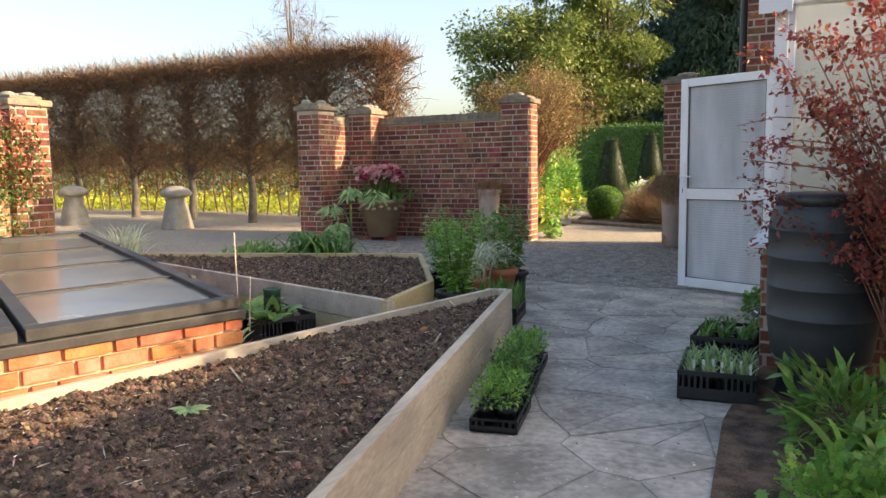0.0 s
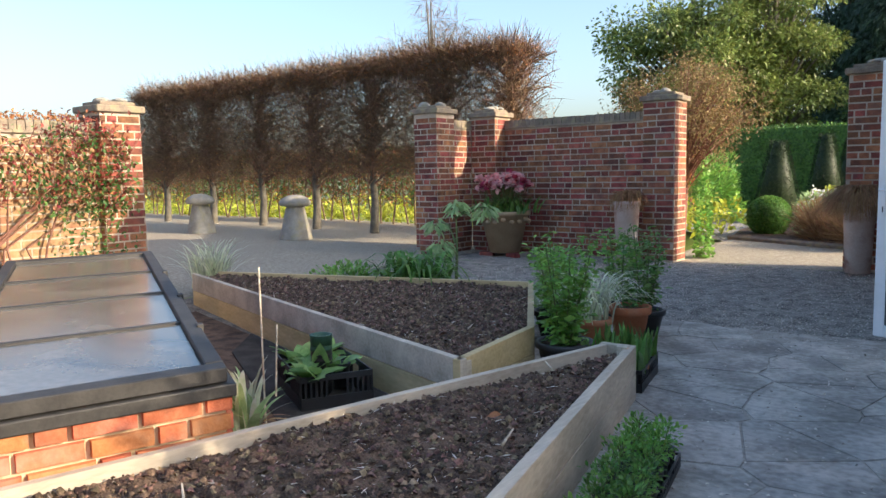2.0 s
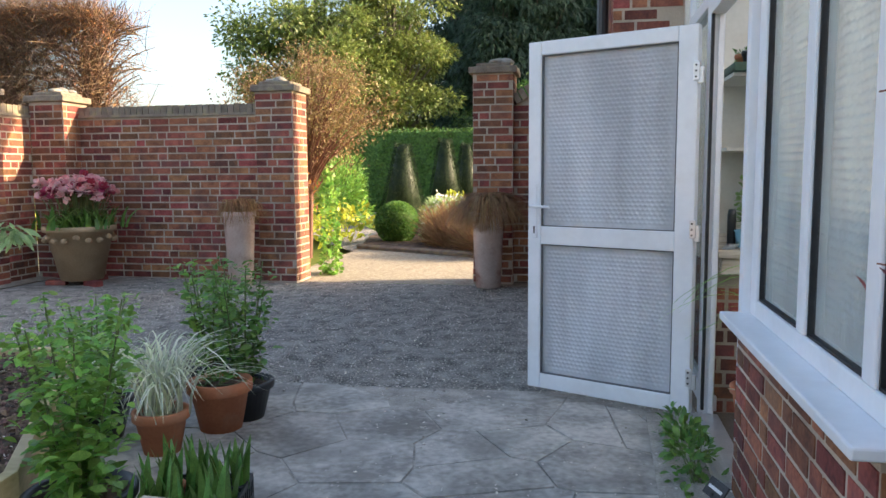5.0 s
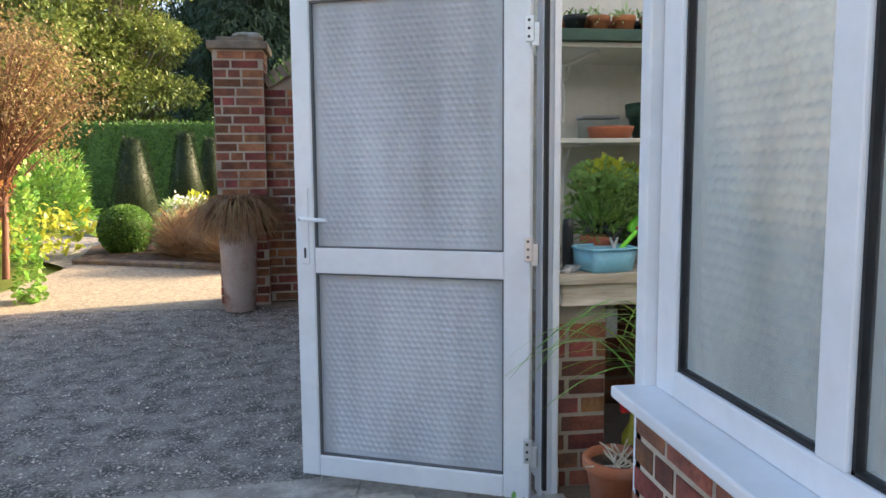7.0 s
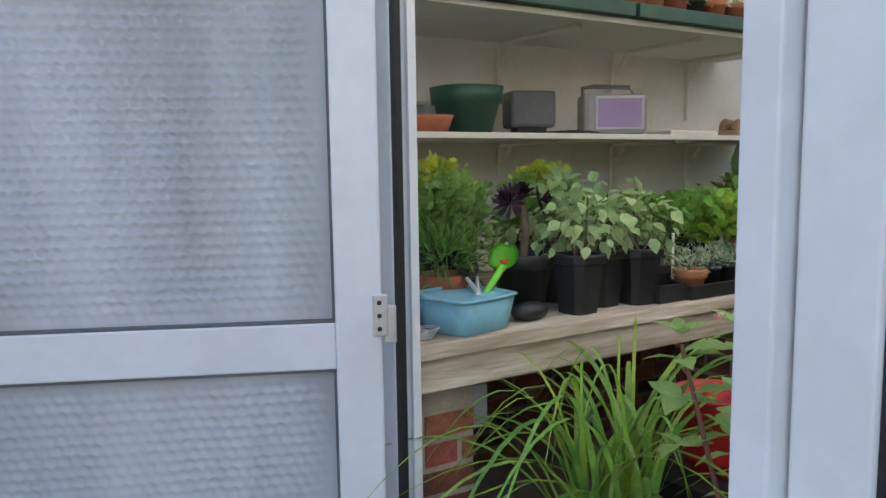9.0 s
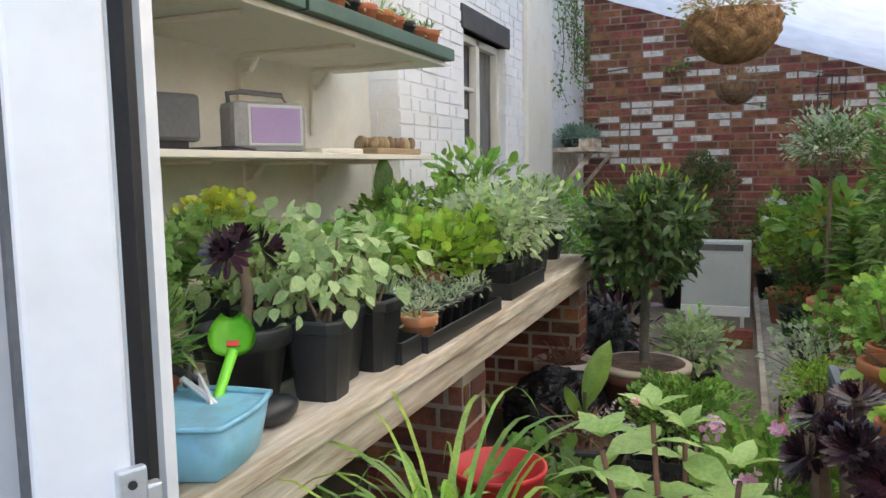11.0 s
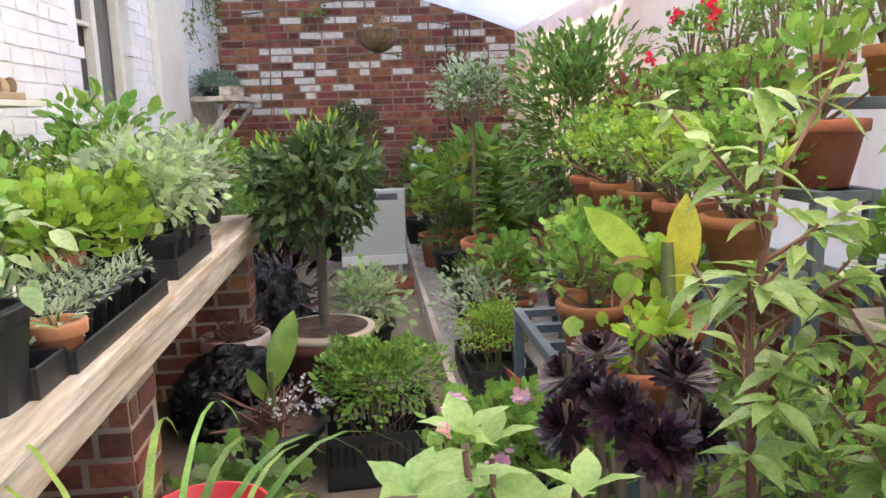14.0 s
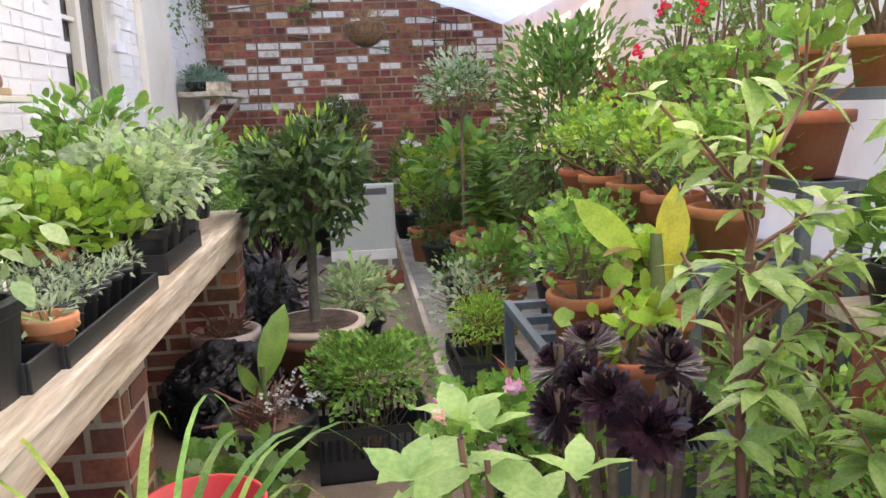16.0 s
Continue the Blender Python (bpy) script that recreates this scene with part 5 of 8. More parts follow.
    mound("bronze_grass", "low bronze grass mound edging the path", (-1.2, 15.5, 0.0), (0.75, 0.5, 0.26), 4500, S_BLADE, 0.4, L_STRAW, (0, 0, 0.8), "grass")
    mound("bronze_grass", "rust coloured grass clump at the border edge", (-0.5, 14.4, 0.0), (0.6, 0.5, 0.3), 3000, S_BLADE, 0.4, L_STRAW, (0, 0, 0.8), "grass")
    w = mound("white_flowers", "white flowered border plant beside the box ball", (-1.8, 16.6, 0.0), (0.45, 0.4, 0.5), 1600, S_LANCE, 0.12, L_SAGE, cat="flower")
    p, d = ball_points(260, (0, 0, 0.3), (0.45, 0.4, 0.55), 0.2, 0.1, 0.0)
    leaves("blossom", S_ROUND, p, d, RNG.uniform(0.03, 0.06, 260), F_WHITE, w)
    c = mound("climber", "light green climber at the foot of the gate pier", (-2.46, 11.95, 0.0), (0.11, 0.2, 0.85), 700, S_ROUND, 0.055, L_FRESH, cat="climber")
    e = structure("border_edge", "dark soil border edged with brick beyond the gateway", "border")
    part("soil", slab_bm([(-3.0, 15.0), (-0.9, 14.0), (1.5, 13.8), (1.5, 24), (-3.2, 24), (-3.4, 17)], -0.05, 0.03, 0.0), M_SOIL, e)
    V, F = tubes([[(-3.05, 15.05, 0.02), (-0.9, 14.0, 0.02), (1.5, 13.75, 0.02)]], 0.05, 0.05, 6)
    raw("edging", V, F, M_COPING, e)


far_garden()


def pleached_hedge():
    h = thing("pleached_hedge", "clipped pleached hornbeam hedge of bare brown twigs on trunks", "hedge")
    y0, y1 = 11.75, 12.75
    xs = [-16.6, -14.6, -12.7, -10.9, -9.2, -7.4, -5.9]
    def top(x):
        return 3.42 + 0.03 * math.sin(x * 1.7)
    for x in xs:
        V, F = tubes([[(x, 12.2, 0.05), (x + 0.03, 12.22, 0.7), (x - 0.02, 12.2, 1.5), (x, 12.2, 3.2)]], 0.10, 0.035, 8)
        raw("trunk", V, F, M_BARK, h, smooth=True)
        ls = []
        for k in range(190):
            z = RNG.uniform(0.95, 3.1)
            e = (min(-5.25, x + RNG.normal(0, 0.7)), RNG.uniform(y0, y1), min(3.3, z + RNG.uniform(0.1, 0.9)))
            ls.append(arc((x, 12.2, z), e, 0.1))
        V, F = tubes(ls, 0.017, 0.005, 4)
        raw("branch", V, F, M_TWIG, h)
    n = 50000
    p = box_points(n, -17.4, -5.15, y0, y1, 1.2, 3.4)
    side = RNG.random(n)
    p[:, 1] = np.where(side < 0.4, y0 + 0.15 * RNG.random(n), p[:, 1])
    p[:, 2] = np.where(side > 0.72, 3.22 + 0.2 * RNG.random(n), p[:, 2])
    # gaps low down and between crowns
    gap = np.sin(p[:, 0] * 3.45 + 0.4) * 0.5 + np.sin(p[:, 0] * 7 + p[:, 2] * 5) * 0.3
    keep = (p[:, 2] > 1.5 + gap * 0.4) | (RNG.random(n) < 0.6)
    end = (p[:, 0] < -5.3 - 0.5 * np.maximum(0, (p[:, 2] - 3.05) / 0.4) ** 2)
    p = p[keep & end]
    w = RNG.normal(0, 1, p.shape) + (0, -0.4, 0.7)
    leaves("twig", S_TWIG, p, w, RNG.uniform(0.2, 0.55, len(p)), M_TWIG, h, kind="stuff")
    q = p[RNG.random(len(p)) < 0.2 + 0.45 * (p[:, 2] > 3.1)]
    leaves("dry_leaf", S_OVAL, q + RNG.normal(0, 0.05, q.shape), RNG.normal(0, 1, q.shape), RNG.uniform(0.03, 0.06, len(q)), L_RUST, h, kind="stuff")
    n = 7000
    t = np.column_stack([RNG.uniform(-17.4, -5.25, n), RNG.uniform(y0, y1, n), RNG.uniform(3.28, 3.45, n)])
    leaves("clipped_top", S_TWIG, t, RNG.normal(0, 0.55, t.shape) + (0, 0, 0.7), RNG.uniform(0.08, 0.16, n), L_RUST, h, kind="stuff")
    # lower sparse beech hedge behind, sunlit, with grass beyond
    b = thing("beech_hedge", "sparse lower hedge of thin stems behind the trunks", "hedge")
    ls = [[(x, 14.2 + RNG.uniform(-0.2, 0.2), 0.0), (x + RNG.normal(0, 0.06), 14.2, 0.7), (x + RNG.normal(0, 0.15), 14.2, 1.7)] for x in np.arange(-22, -3.4, 0.34)]
    V, F = tubes(ls, 0.028, 0.012, 5)
    raw("stem", V, F, M_BROWNSTEM, b)
    n = 16000
    p = box_points(n, -22, -3.4, 13.9, 14.5, 0.55, 1.9)
    p = p[RNG.random(n) < 0.25 + 0.75 * (p[:, 2] - 0.4) / 1.4]
    leaves("dry_leaf", S_OVAL, p, RNG.normal(0, 1, p.shape), RNG.uniform(0.04, 0.09, len(p)), L_RUST, b, kind="stuff")
    leaves("twig", S_TWIG, p, RNG.normal(0, 1, p.shape), RNG.uniform(0.2, 0.45, len(p)), M_TWIG, b, kind="stuff")
    g = thing("ivy_ground", "sunlit yellow-green undergrowth beyond the hedge", "undergrowth", kind="stuff")
    n = 9000
    p = box_points(n, -24, -3.3, 14.6, 17.0, 0.0, 0.35)
    p[:, 2] += 0.5 * np.abs(np.sin(p[:, 0] * 1.3)) * RNG.random(n) ** 2
    leaves("foliage", S_OVAL, p, RNG.normal(0, 1, p.shape) + (0, 0, 0.6), RNG.uniform(0.07, 0.16, n), L_YELLOW, g, kind="stuff")
    f = thing("clipped_hedge", "far reddish clipped hedge behind the west wall", "hedge")
    part("core", boxes((-14.5, -13.4, -6, 9.0, 0.0, 2.35)), M_TWIG, f)
    p = np.concatenate([box_points(9000, -13.45, -13.25, -6, 9, 0.3, 2.5), box_points(5000, -14.5, -13.3, -6, 9, 2.3, 2.55)])
    leaves("dry_leaf", S_OVAL, p, RNG.normal(0, 1, p.shape), RNG.uniform(0.05, 0.1, len(p)), L_RUST, f, kind="stuff")
    d = thing("field_hedge", "low distant hedgerow and undergrowth", "hedge", kind="stuff")
    p = box_points(9000, -60, -16, 26, 30, 0.0, 2.6)
    leaves("foliage", S_OVAL, p, RNG.normal(0, 1, p.shape), RNG.uniform(0.15, 0.4, len(p)), L_MID, d, kind="stuff")


pleached_hedge()


def staddle(at):
    s = thing("staddle_stone", "mushroom shaped lichened staddle stone on the drive", "staddle stone", at, group="staddle stones along the drive")
    bm = lathe([(0.27, 0), (0.26, 0.05), (0.155, 0.58), (0.15, 0.62)], 14, 0.6)
    part("base", bm, M_STONE, s, smooth=True)
    part("cap", lathe([(0.12, 0.615), (0.27, 0.64), (0.30, 0.70), (0.25, 0.77), (0.13, 0.83), (0.01, 0.845)], 22), M_STONE, s, smooth=True)


staddle((-9.5, 10.4, 0.08))
staddle((-12.1, 10.15, 0.1))
staddle((-15.6, 9.9, 0.1))
V, F = tubes([[(-6.05, 9.78, 0), (-6.05, 9.78, 0.16)]], 0.07, 0.04, 10)
tagged(raw("kerb_stone", V, F, M_STONE, smooth=True), "small pale kerb stone at the pier foot", "stone")


# ---- pots and plants ----
def pot(parent, r, h, material, rim=0.03, foot=0.68, name="pot", square=0.0, seg=26, label=""):
    """A tapered pot with a rim and a hollow top, with its soil."""
    t = 0.012 if r < 0.2 else 0.02
    prof = [(r * foot, 0), (r * 0.985 - (1 - foot) * r * rim / h, h - rim * 1.4), (r * 0.99, h - rim * 1.35), (r * 1.06, h - rim * 1.2), (r * 1.07, h - 0.004), (r * 1.04, h), (r - t, h), (r - t - 0.004, h - 0.05)]
    part(name, lathe(prof, seg, square), material, parent, label, smooth=not square)
    bm = bmesh.new()
    bmesh.ops.create_circle(bm, cap_ends=True, segments=20, radius=(r - t) * (1.15 if square else 1.0), matrix=Matrix.Translation((0, 0, h - 0.03)))
    part("soil", bm, M_SOIL, parent)
    return h - 0.03


def stems(parent, ends, base_r, z0, r0, r1, material, name="stem", rise=0.0):
    ls = []
    for e in ends:
        a = RNG.uniform(0, 6.283)
        b = (base_r * math.cos(a) * RNG.random(), base_r * math.sin(a) * RNG.random(), z0)
        ls.append(arc(b, tuple(e), rise, 4))
    V, F = tubes(ls, r0, r1, 5)
    raw(name, V, F, material, parent, smooth=True)["kind"] = "stuff"


def bush(parent, centre, radii, n, shape, size, material, name="foliage", up=0.35, shell=0.6, lump=0.13, low=-0.6, nstem=12, z0=0.1, stem_m=None, stem_r=0.004):
    if n > 100:
        n, size = int(n * 1.5), size * 0.84
    p, d = ball_points(n, centre, radii, shell, lump, low)
    leaves(name, shape, p, d + RNG.normal(0, 0.35, d.shape) + (0, 0, up), size * RNG.uniform(0.6, 1.3, n), material, parent, kind="stuff" if n > 300 else "")
    if nstem:
        stems(parent, p[:nstem], radii[0] * 0.25, z0, stem_r, stem_r * 0.5, stem_m or M_STEM)


def blades(parent, z0, n, length, spread, material, width=1.0, lean=0.5, name="blade", base=0.04, seg=7):
    """Arching strap leaves that spring up and bow over."""
    V, F = [], []
    for k in range(n):
        a = RNG.uniform(0, 6.283)
        L = length * RNG.uniform(0.55, 1.1)
        s = spread * RNG.uniform(0.3, 1.1)
        w = 0.008 * width * RNG.uniform(0.7, 1.3)
        bx, by = base * RNG.normal(), base * RNG.normal()
        u, v = math.cos(a), math.sin(a)
        b0 = len(V)
        for i in range(seg + 1):
            q = i / seg
            rad = s * q ** 1.5
            z = z0 + L * (q - lean * q ** 2.4)
            ww = w * (1 - q ** 2.2) + 0.0004
            V.append((bx + u * rad - v * ww, by + v * rad + u * ww, z))
            V.append((bx + u * rad + v * ww, by + v * rad - u * ww, z))
        for i in range(seg):
            c = b0 + 2 * i
            F.append((c, c + 1, c + 3, c + 2))
    ob = raw(name, V, F, material, parent, smooth=True)
    ob["kind"] = "stuff"
    return ob


def flowers(parent, pts, size, material, petals=8, name="blossom"):
    P, W, S = [], [], []
    for q in pts:
        d = unit(RNG.normal(0, 1, (petals, 3)) + (0, 0, 0.5))
        P.append(np.tile(q, (petals, 1)) + d * size * 0.2)
        W.append(d)
        S.append(np.full(petals, size))
    leaves(name, S_ROUND, np.concatenate(P), np.concatenate(W), np.concatenate(S), material, parent)


def tulip_pot():
    t = thing("tulip_pot", "large buff terracotta pot of pink and plum double tulips on bricks", "plant pot", (-5.02, 10.62, 0.065))
    z = pot(t, 0.37, 0.62, M_BUFF, 0.05, 0.62, seg=36, label="swagged buff terracotta pot")
    for k in range(18):
        bm = bmesh.new()
        a = k / 18 * 2 * math.pi
        m = Matrix.Translation((0.362 * math.cos(a), 0.362 * math.sin(a), 0.50 - 0.04 * abs(math.sin(k * math.pi / 3)))) @ Matrix.Diagonal((0.04, 0.04, 0.035, 1))
        bmesh.ops.create_icosphere(bm, subdivisions=2, radius=1, matrix=m)
        part("swag", bm, M_BUFF, t)
    blades(t, z, 190, 0.38, 0.30, L_MID, 2.4, 0.35, base=0.17)
    for m, n in ((F_PINK, 62), (F_PLUM, 30)):
        a, r = RNG.uniform(0, 6.283, n), 0.38 * RNG.random(n) ** 0.5
        c = np.column_stack([np.cos(a) * r, np.sin(a) * r, z + 0.40 + 0.13 * (1 - r / 0.43) + RNG.normal(0, 0.04, n)])
        flowers(t, c, 0.085, m, 10)
        V, F = tubes([arc((q[0] * 0.5, q[1] * 0.5, z), tuple(q), 0.0, 3) for q in c], 0.005, 0.004, 4)
        raw("flower_stem", V, F, M_STEM, t)
    for k, (x, y, r) in enumerate(((-5.25, 10.48, 15), (-4.8, 10.5, -20), (-5.02, 10.9, 80))):
        b = part("loose_brick", boxes((-0.11, 0.11, -0.05, 0.05, 0, 0.065), bevel=0.004), M_BRICK, None)
        b.matrix_world = pose(x, y, 0, 0, 0, r)
        tagged(b, "loose red brick under the tulip pot", "brick", "bricks under the pot")


tulip_pot()


def tall_pot(at, label, grass_n, grass_l, spread):
    t = thing("tall_pot", label, "plant pot", at)
    z = pot(t, 0.18, 0.84, M_PALETERRA, 0.045, 0.75, seg=32, label="limed flaking terracotta pot")
    blades(t, z, grass_n, grass_l, spread, L_STRAW, 0.6, 1.22, base=0.07)
    return t


tall_pot((-3.16, 10.86, 0), "tall pale terracotta pot with short bronze grass by the wall", 520, 0.6, 0.3)
tall_pot((-0.34, 11.08, 0), "tall limed terracotta pot with drooping bronze grass by the pier", 1900, 0.8, 0.62)


def climber():
    t = thing("climbing_rose", "climbing plant with red-green leaves on the sunlit wall", "climber", (-6.5, 3.0, 0))
    ls = []
    for k in range(16):
        y = RNG.uniform(-0.6, 1.6)
        ls.append([(0.05, y, 0), (0.06, y + RNG.normal(0, 0.2), 0.6), (0.08, y + RNG.normal(0.2, 0.4), 1.2), (0.12, y + RNG.normal(0.4, 0.6), 1.8)])
    for ln in ls:
        V, F = tubes([ln], 0.014, 0.005, 5)
        raw("stem", V, F, M_REDSTEM, t)
    def put(n, y0, y1, z0, z1, m, name):
        p = box_points(n, 0.06, 0.3, y0, y1, z0, z1)
        p = p[(np.sin(p[:, 1] * 4) + np.sin(p[:, 2] * 5 + 1) + RNG.normal(0, 0.8, len(p))) > -0.4]
        leaves(name, S_OVAL, p, RNG.normal(0, 1, p.shape) + (0.4, 0, -0.2), RNG.uniform(0.03, 0.065, len(p)), m, t, kind="stuff")
    put(1700, 0.5, 2.4, 0.9, 1.8, L_HEDGE, "green_foliage")
    put(2300, 0.1, 2.4, 1.0, 1.95, L_RED, "red_foliage")
    put(900, 1.4, 2.5, 0.2, 1.3, L_HEDGE, "low_foliage")


climber()


def crate(parent_name, label, at, rz, lx, ly, h, group=""):
    """A slatted black plastic nursery tray."""
    t = thing(parent_name, label, "tray", at, rz, group)
    th = 0.008
    part("base", boxes((-lx / 2, lx / 2, -ly / 2, ly / 2, 0, 0.01)), M_BLACK, t)
    for sx, sy in ((1, 0), (-1, 0), (0, 1), (0, -1)):
        bm = bmesh.new()
        L = ly if sx else lx
        def sl(a0, a1, z0, z1):
            if sx:
                x = sx * lx / 2
                box(bm, min(x, x - sx * th), max(x, x - sx * th), a0, a1, z0, z1)
            else:
                y = sy * ly / 2
                box(bm, a0, a1, min(y, y - sy * th), max(y, y - sy * th), z0, z1)
        sl(-L / 2, L / 2, 0.0, h * 0.42)
        sl(-L / 2, L / 2, h * 0.84, h)
        k = int(L / 0.028)
        for i in range(k + 1):
            c = -L / 2 + L * i / k
            if k * 0.4 < i < k * 0.6:
                continue
            sl(max(-L / 2, c - 0.006), min(L / 2, c + 0.006), h * 0.42, h * 0.84)
        part("side", bm, M_BLACK, t)
    return t


def small_pot(parent, x, y, z, r, h, material, square=0.0):
    p = new("pot")
    p.parent = parent
    p.matrix_basis = pose(x, y, z)
    pot(p, r, h, material, 0.016, 0.74, square=square, seg=16)
    return p


def outdoor_trays():
    # young plants beside the raised bed
    for k, (x, y, rz) in enumerate(((0.115, 3.03, 11), (0.01, 3.46, 12), (-0.09, 3.89, 11))):
        t = crate("plant_tray", "black tray of leafy young plants beside the raised bed", (x + 0.13, y, 0.008), rz, 0.22, 0.41, 0.06, "trays beside the bed")
        for i in range(2):
            for j in range(3):
                q = small_pot(t, -0.052 + 0.104 * i, -0.13 + 0.13 * j, 0.012, 0.046, 0.09, M_BLACK)
                bush(q, (0, 0, 0.135), (0.068, 0.075, 0.07), 120, S_OVAL, 0.026, L_FRESH if k != 1 else L_MID, nstem=5, z0=0.08, stem_r=0.003)
    t = crate("plant_tray", "black slatted crate of narrow leaved seedlings with white labels", (1.12, 3.95, 0.008), 4, 0.38, 0.52, 0.15)
    for i in range(4):
        for j in range(5):
            q = small_pot(t, -0.13 + 0.088 * i, -0.19 + 0.095 * j, 0.02, 0.04, 0.1, M_BLACK)
            blades(q, 0.08, 14, 0.17, 0.09, L_SAGE, 0.7, 0.45, base=0.015)
    for k in range(7):
        part("label", boxes((-0.12 + 0.045 * k, -0.108 + 0.045 * k, -0.2 + 0.03 * (k % 3), -0.198 + 0.03 * (k % 3), 0.09, 0.19)), M_LABEL, t)
    t = crate("plant_tray", "black slatted crate of leafy seedlings behind the water butt", (1.08, 4.75, 0.008), -3, 0.36, 0.5, 0.15)
    for i in range(3):
        for j in range(4):
            q = small_pot(t, -0.11 + 0.11 * i, -0.16 + 0.11 * j, 0.02, 0.045, 0.1, M_BLACK)
            blades(q, 0.08, 12, 0.2, 0.12, L_MID, 1.0, 0.5, base=0.015)
    t = crate("plant_tray", "black crate of blue-green strappy bulbs beside the bed tip", (-0.67, 5.24, 0.0), 12, 0.34, 0.5, 0.13)
    for i in range(3):
        for j in range(4):
            q = small_pot(t, -0.12 + 0.12 * i, -0.19 + 0.125 * j, 0.02, 0.05, 0.1, M_TERRA if (i + j) % 3 == 0 else M_BLACK)
            blades(q, 0.08, 9, 0.26, 0.06, L_MID, 2.2, 0.15, base=0.02)


outdoor_trays()


def water_butt():
    t = thing("water_butt", "ribbed charcoal plastic water butt under a red shrub", "water butt", (1.6, 4.06, 0.0))
    R = 0.265
    part("stand", lathe([(R * 0.9, 0), (R * 0.8, 0.02), (R * 0.74, 0.17), (R * 0.88, 0.18), (R * 0.88, 0.2), (0.02, 0.2)], 32), M_BLACK, t, "black plastic stand", smooth=True)
    prof = [(R * 0.84, 0.2), (R * 0.9, 0.22), (R * 0.97, 0.36)]
    for z in (0.42, 0.57, 0.72, 0.86):
        prof += [(R * 1.0, z), (R * 1.012, z + 0.003), (R * 1.012, z + 0.009), (R * 1.0, z + 0.012)]
    prof += [(R * 0.97, 0.93), (R * 0.9, 0.98), (R * 0.8, 1.0), (R * 0.02, 1.0)]
    part("barrel", lathe(prof, 56), M_BUTT, t, smooth=True)
    part("lid", lathe([(R * 0.86, 0.985), (R * 0.89, 0.99), (R * 0.89, 1.03), (R * 0.84, 1.045), (R * 0.3, 1.055), (0.01, 1.055)], 40), M_BLACK, t, "dark plastic lid", smooth=True)
    t = thing("red_shrub", "arching shrub with small dark red leaves", "shrub", (2.1, 3.75, 0))
    ls, P, W = [], [], []
    for k in range(120):
        a = RNG.uniform(0, 6.283)
        e = Vector((0.62 * math.cos(a) * RNG.random() ** 0.6 - 0.12, 0.6 * math.sin(a) * RNG.random() ** 0.6 + 0.15, RNG.uniform(0.7, 1.98)))
        m = e * 0.5 + Vector((0, 0, 0.25))
        ln = [(RNG.normal(0, 0.05), RNG.normal(0, 0.05), 0), tuple(m), tuple(e), tuple(e + Vector((e.x * 0.25, e.y * 0.25, RNG.uniform(-0.08, 0.16))))]
        ls.append(ln)
        for q in range(95):
            u = RNG.uniform(0.9, 2.98)
            i = int(u)
            p = Vector(ln[i]).lerp(Vector(ln[i + 1]), u - i)
            P.append(p + Vector(RNG.normal(0, 0.03, 3)))
            W.append(RNG.normal(0, 1, 3) + (0, 0, 0.4))
    # sprays that reach out over the path
    for k in range(7):
        z = RNG.uniform(1.0, 1.55)
        ln = [(-0.2, 0.2, z - 0.2), (-0.5, 0.3, z), (-0.75, 0.42, z + 0.03), (-0.86 - 0.1 * RNG.random(), 0.5, z + RNG.uniform(-0.05, 0.1))]
        ls.append(ln)
        for q in range(26):
            u = RNG.uniform(0.6, 2.98)
            i = int(u)
            P.append(Vector(ln[i]).lerp(Vector(ln[i + 1]), u - i) + Vector(RNG.normal(0, 0.018, 3)))
            W.append(RNG.normal(0, 1, 3) + (0, 0, 0.4))
    V, F = tubes(ls, 0.005, 0.0016, 5)
    raw("branch", V, F, M_REDSTEM, t)
    leaves("foliage", S_OVAL, P, W, RNG.uniform(0.022, 0.042, len(P)), L_RED, t, kind="stuff")


water_butt()


def right_border():
    t = thing("border_plants", "lush strappy and broad green leaves in the border", "border plants", (1.86, 3.05, 0))
    blades(t, 0.0, 90, 0.36, 0.26, L_FRESH, 2.8, 0.4, base=0.14)
    bush(t, (-0.16, 0.25, 0.12), (0.24, 0.22, 0.16), 240, S_LANCE, 0.12, L_MID, nstem=12, z0=0.0)
    t = thing("geranium_clump", "low clump of rounded soft green leaves", "border plants", (1.72, 2.5, 0))
    bush(t, (0, 0, 0.08), (0.24, 0.24, 0.13), 420, S_LOBED, 0.055, L_FRESH, nstem=14, z0=0.0)
    t = thing("border_plants", "low weedy green plants at the greenhouse foot", "border plants", (1.14, 6.0, 0))
    bush(t, (0, 0.25, 0.06), (0.09, 0.35, 0.09), 260, S_OVAL, 0.05, L_MID, nstem=8, z0=0.0)
    s = structure("border_soil", "dark gritty soil strip along the greenhouse foot", "soil")
    part("soil", slab_bm([(1.35, 1.0), (2.6, 1.0), (2.6, 4.5), (1.26, 4.5), (1.2, 3.4)], -0.02, 0.012), M_SOIL, s)
    part("grit", slab_bm([(1.02, 6.9), (0.98, 5.6), (1.12, 4.6), (1.28, 4.6), (1.28, 6.9)], -0.02, 0.008), M_JOINT, s)
    t = thing("door_mat_sign", "small dark slate plant label with pale lettering bar", "sign", (1.16, 5.72, 0.07), -70)
    p = part("board", boxes((-0.06, 0.06, -0.004, 0.004, 0, 0.07), bevel=0.002), M_DARKWOOD, t)
    p.matrix_basis = pose(0, 0, 0, -35, 0, 0)
    q = part("lettering", boxes((-0.045, 0.045, -0.0055, -0.0045, 0.03, 0.042)), M_LABEL, t)
    q.matrix_basis = pose(0, 0, 0, -35, 0, 0)
    part("stake", boxes((-0.006, 0.006, 0.0, 0.006, -0.07, 0.02)), M_DARKWOOD, t)


right_border()


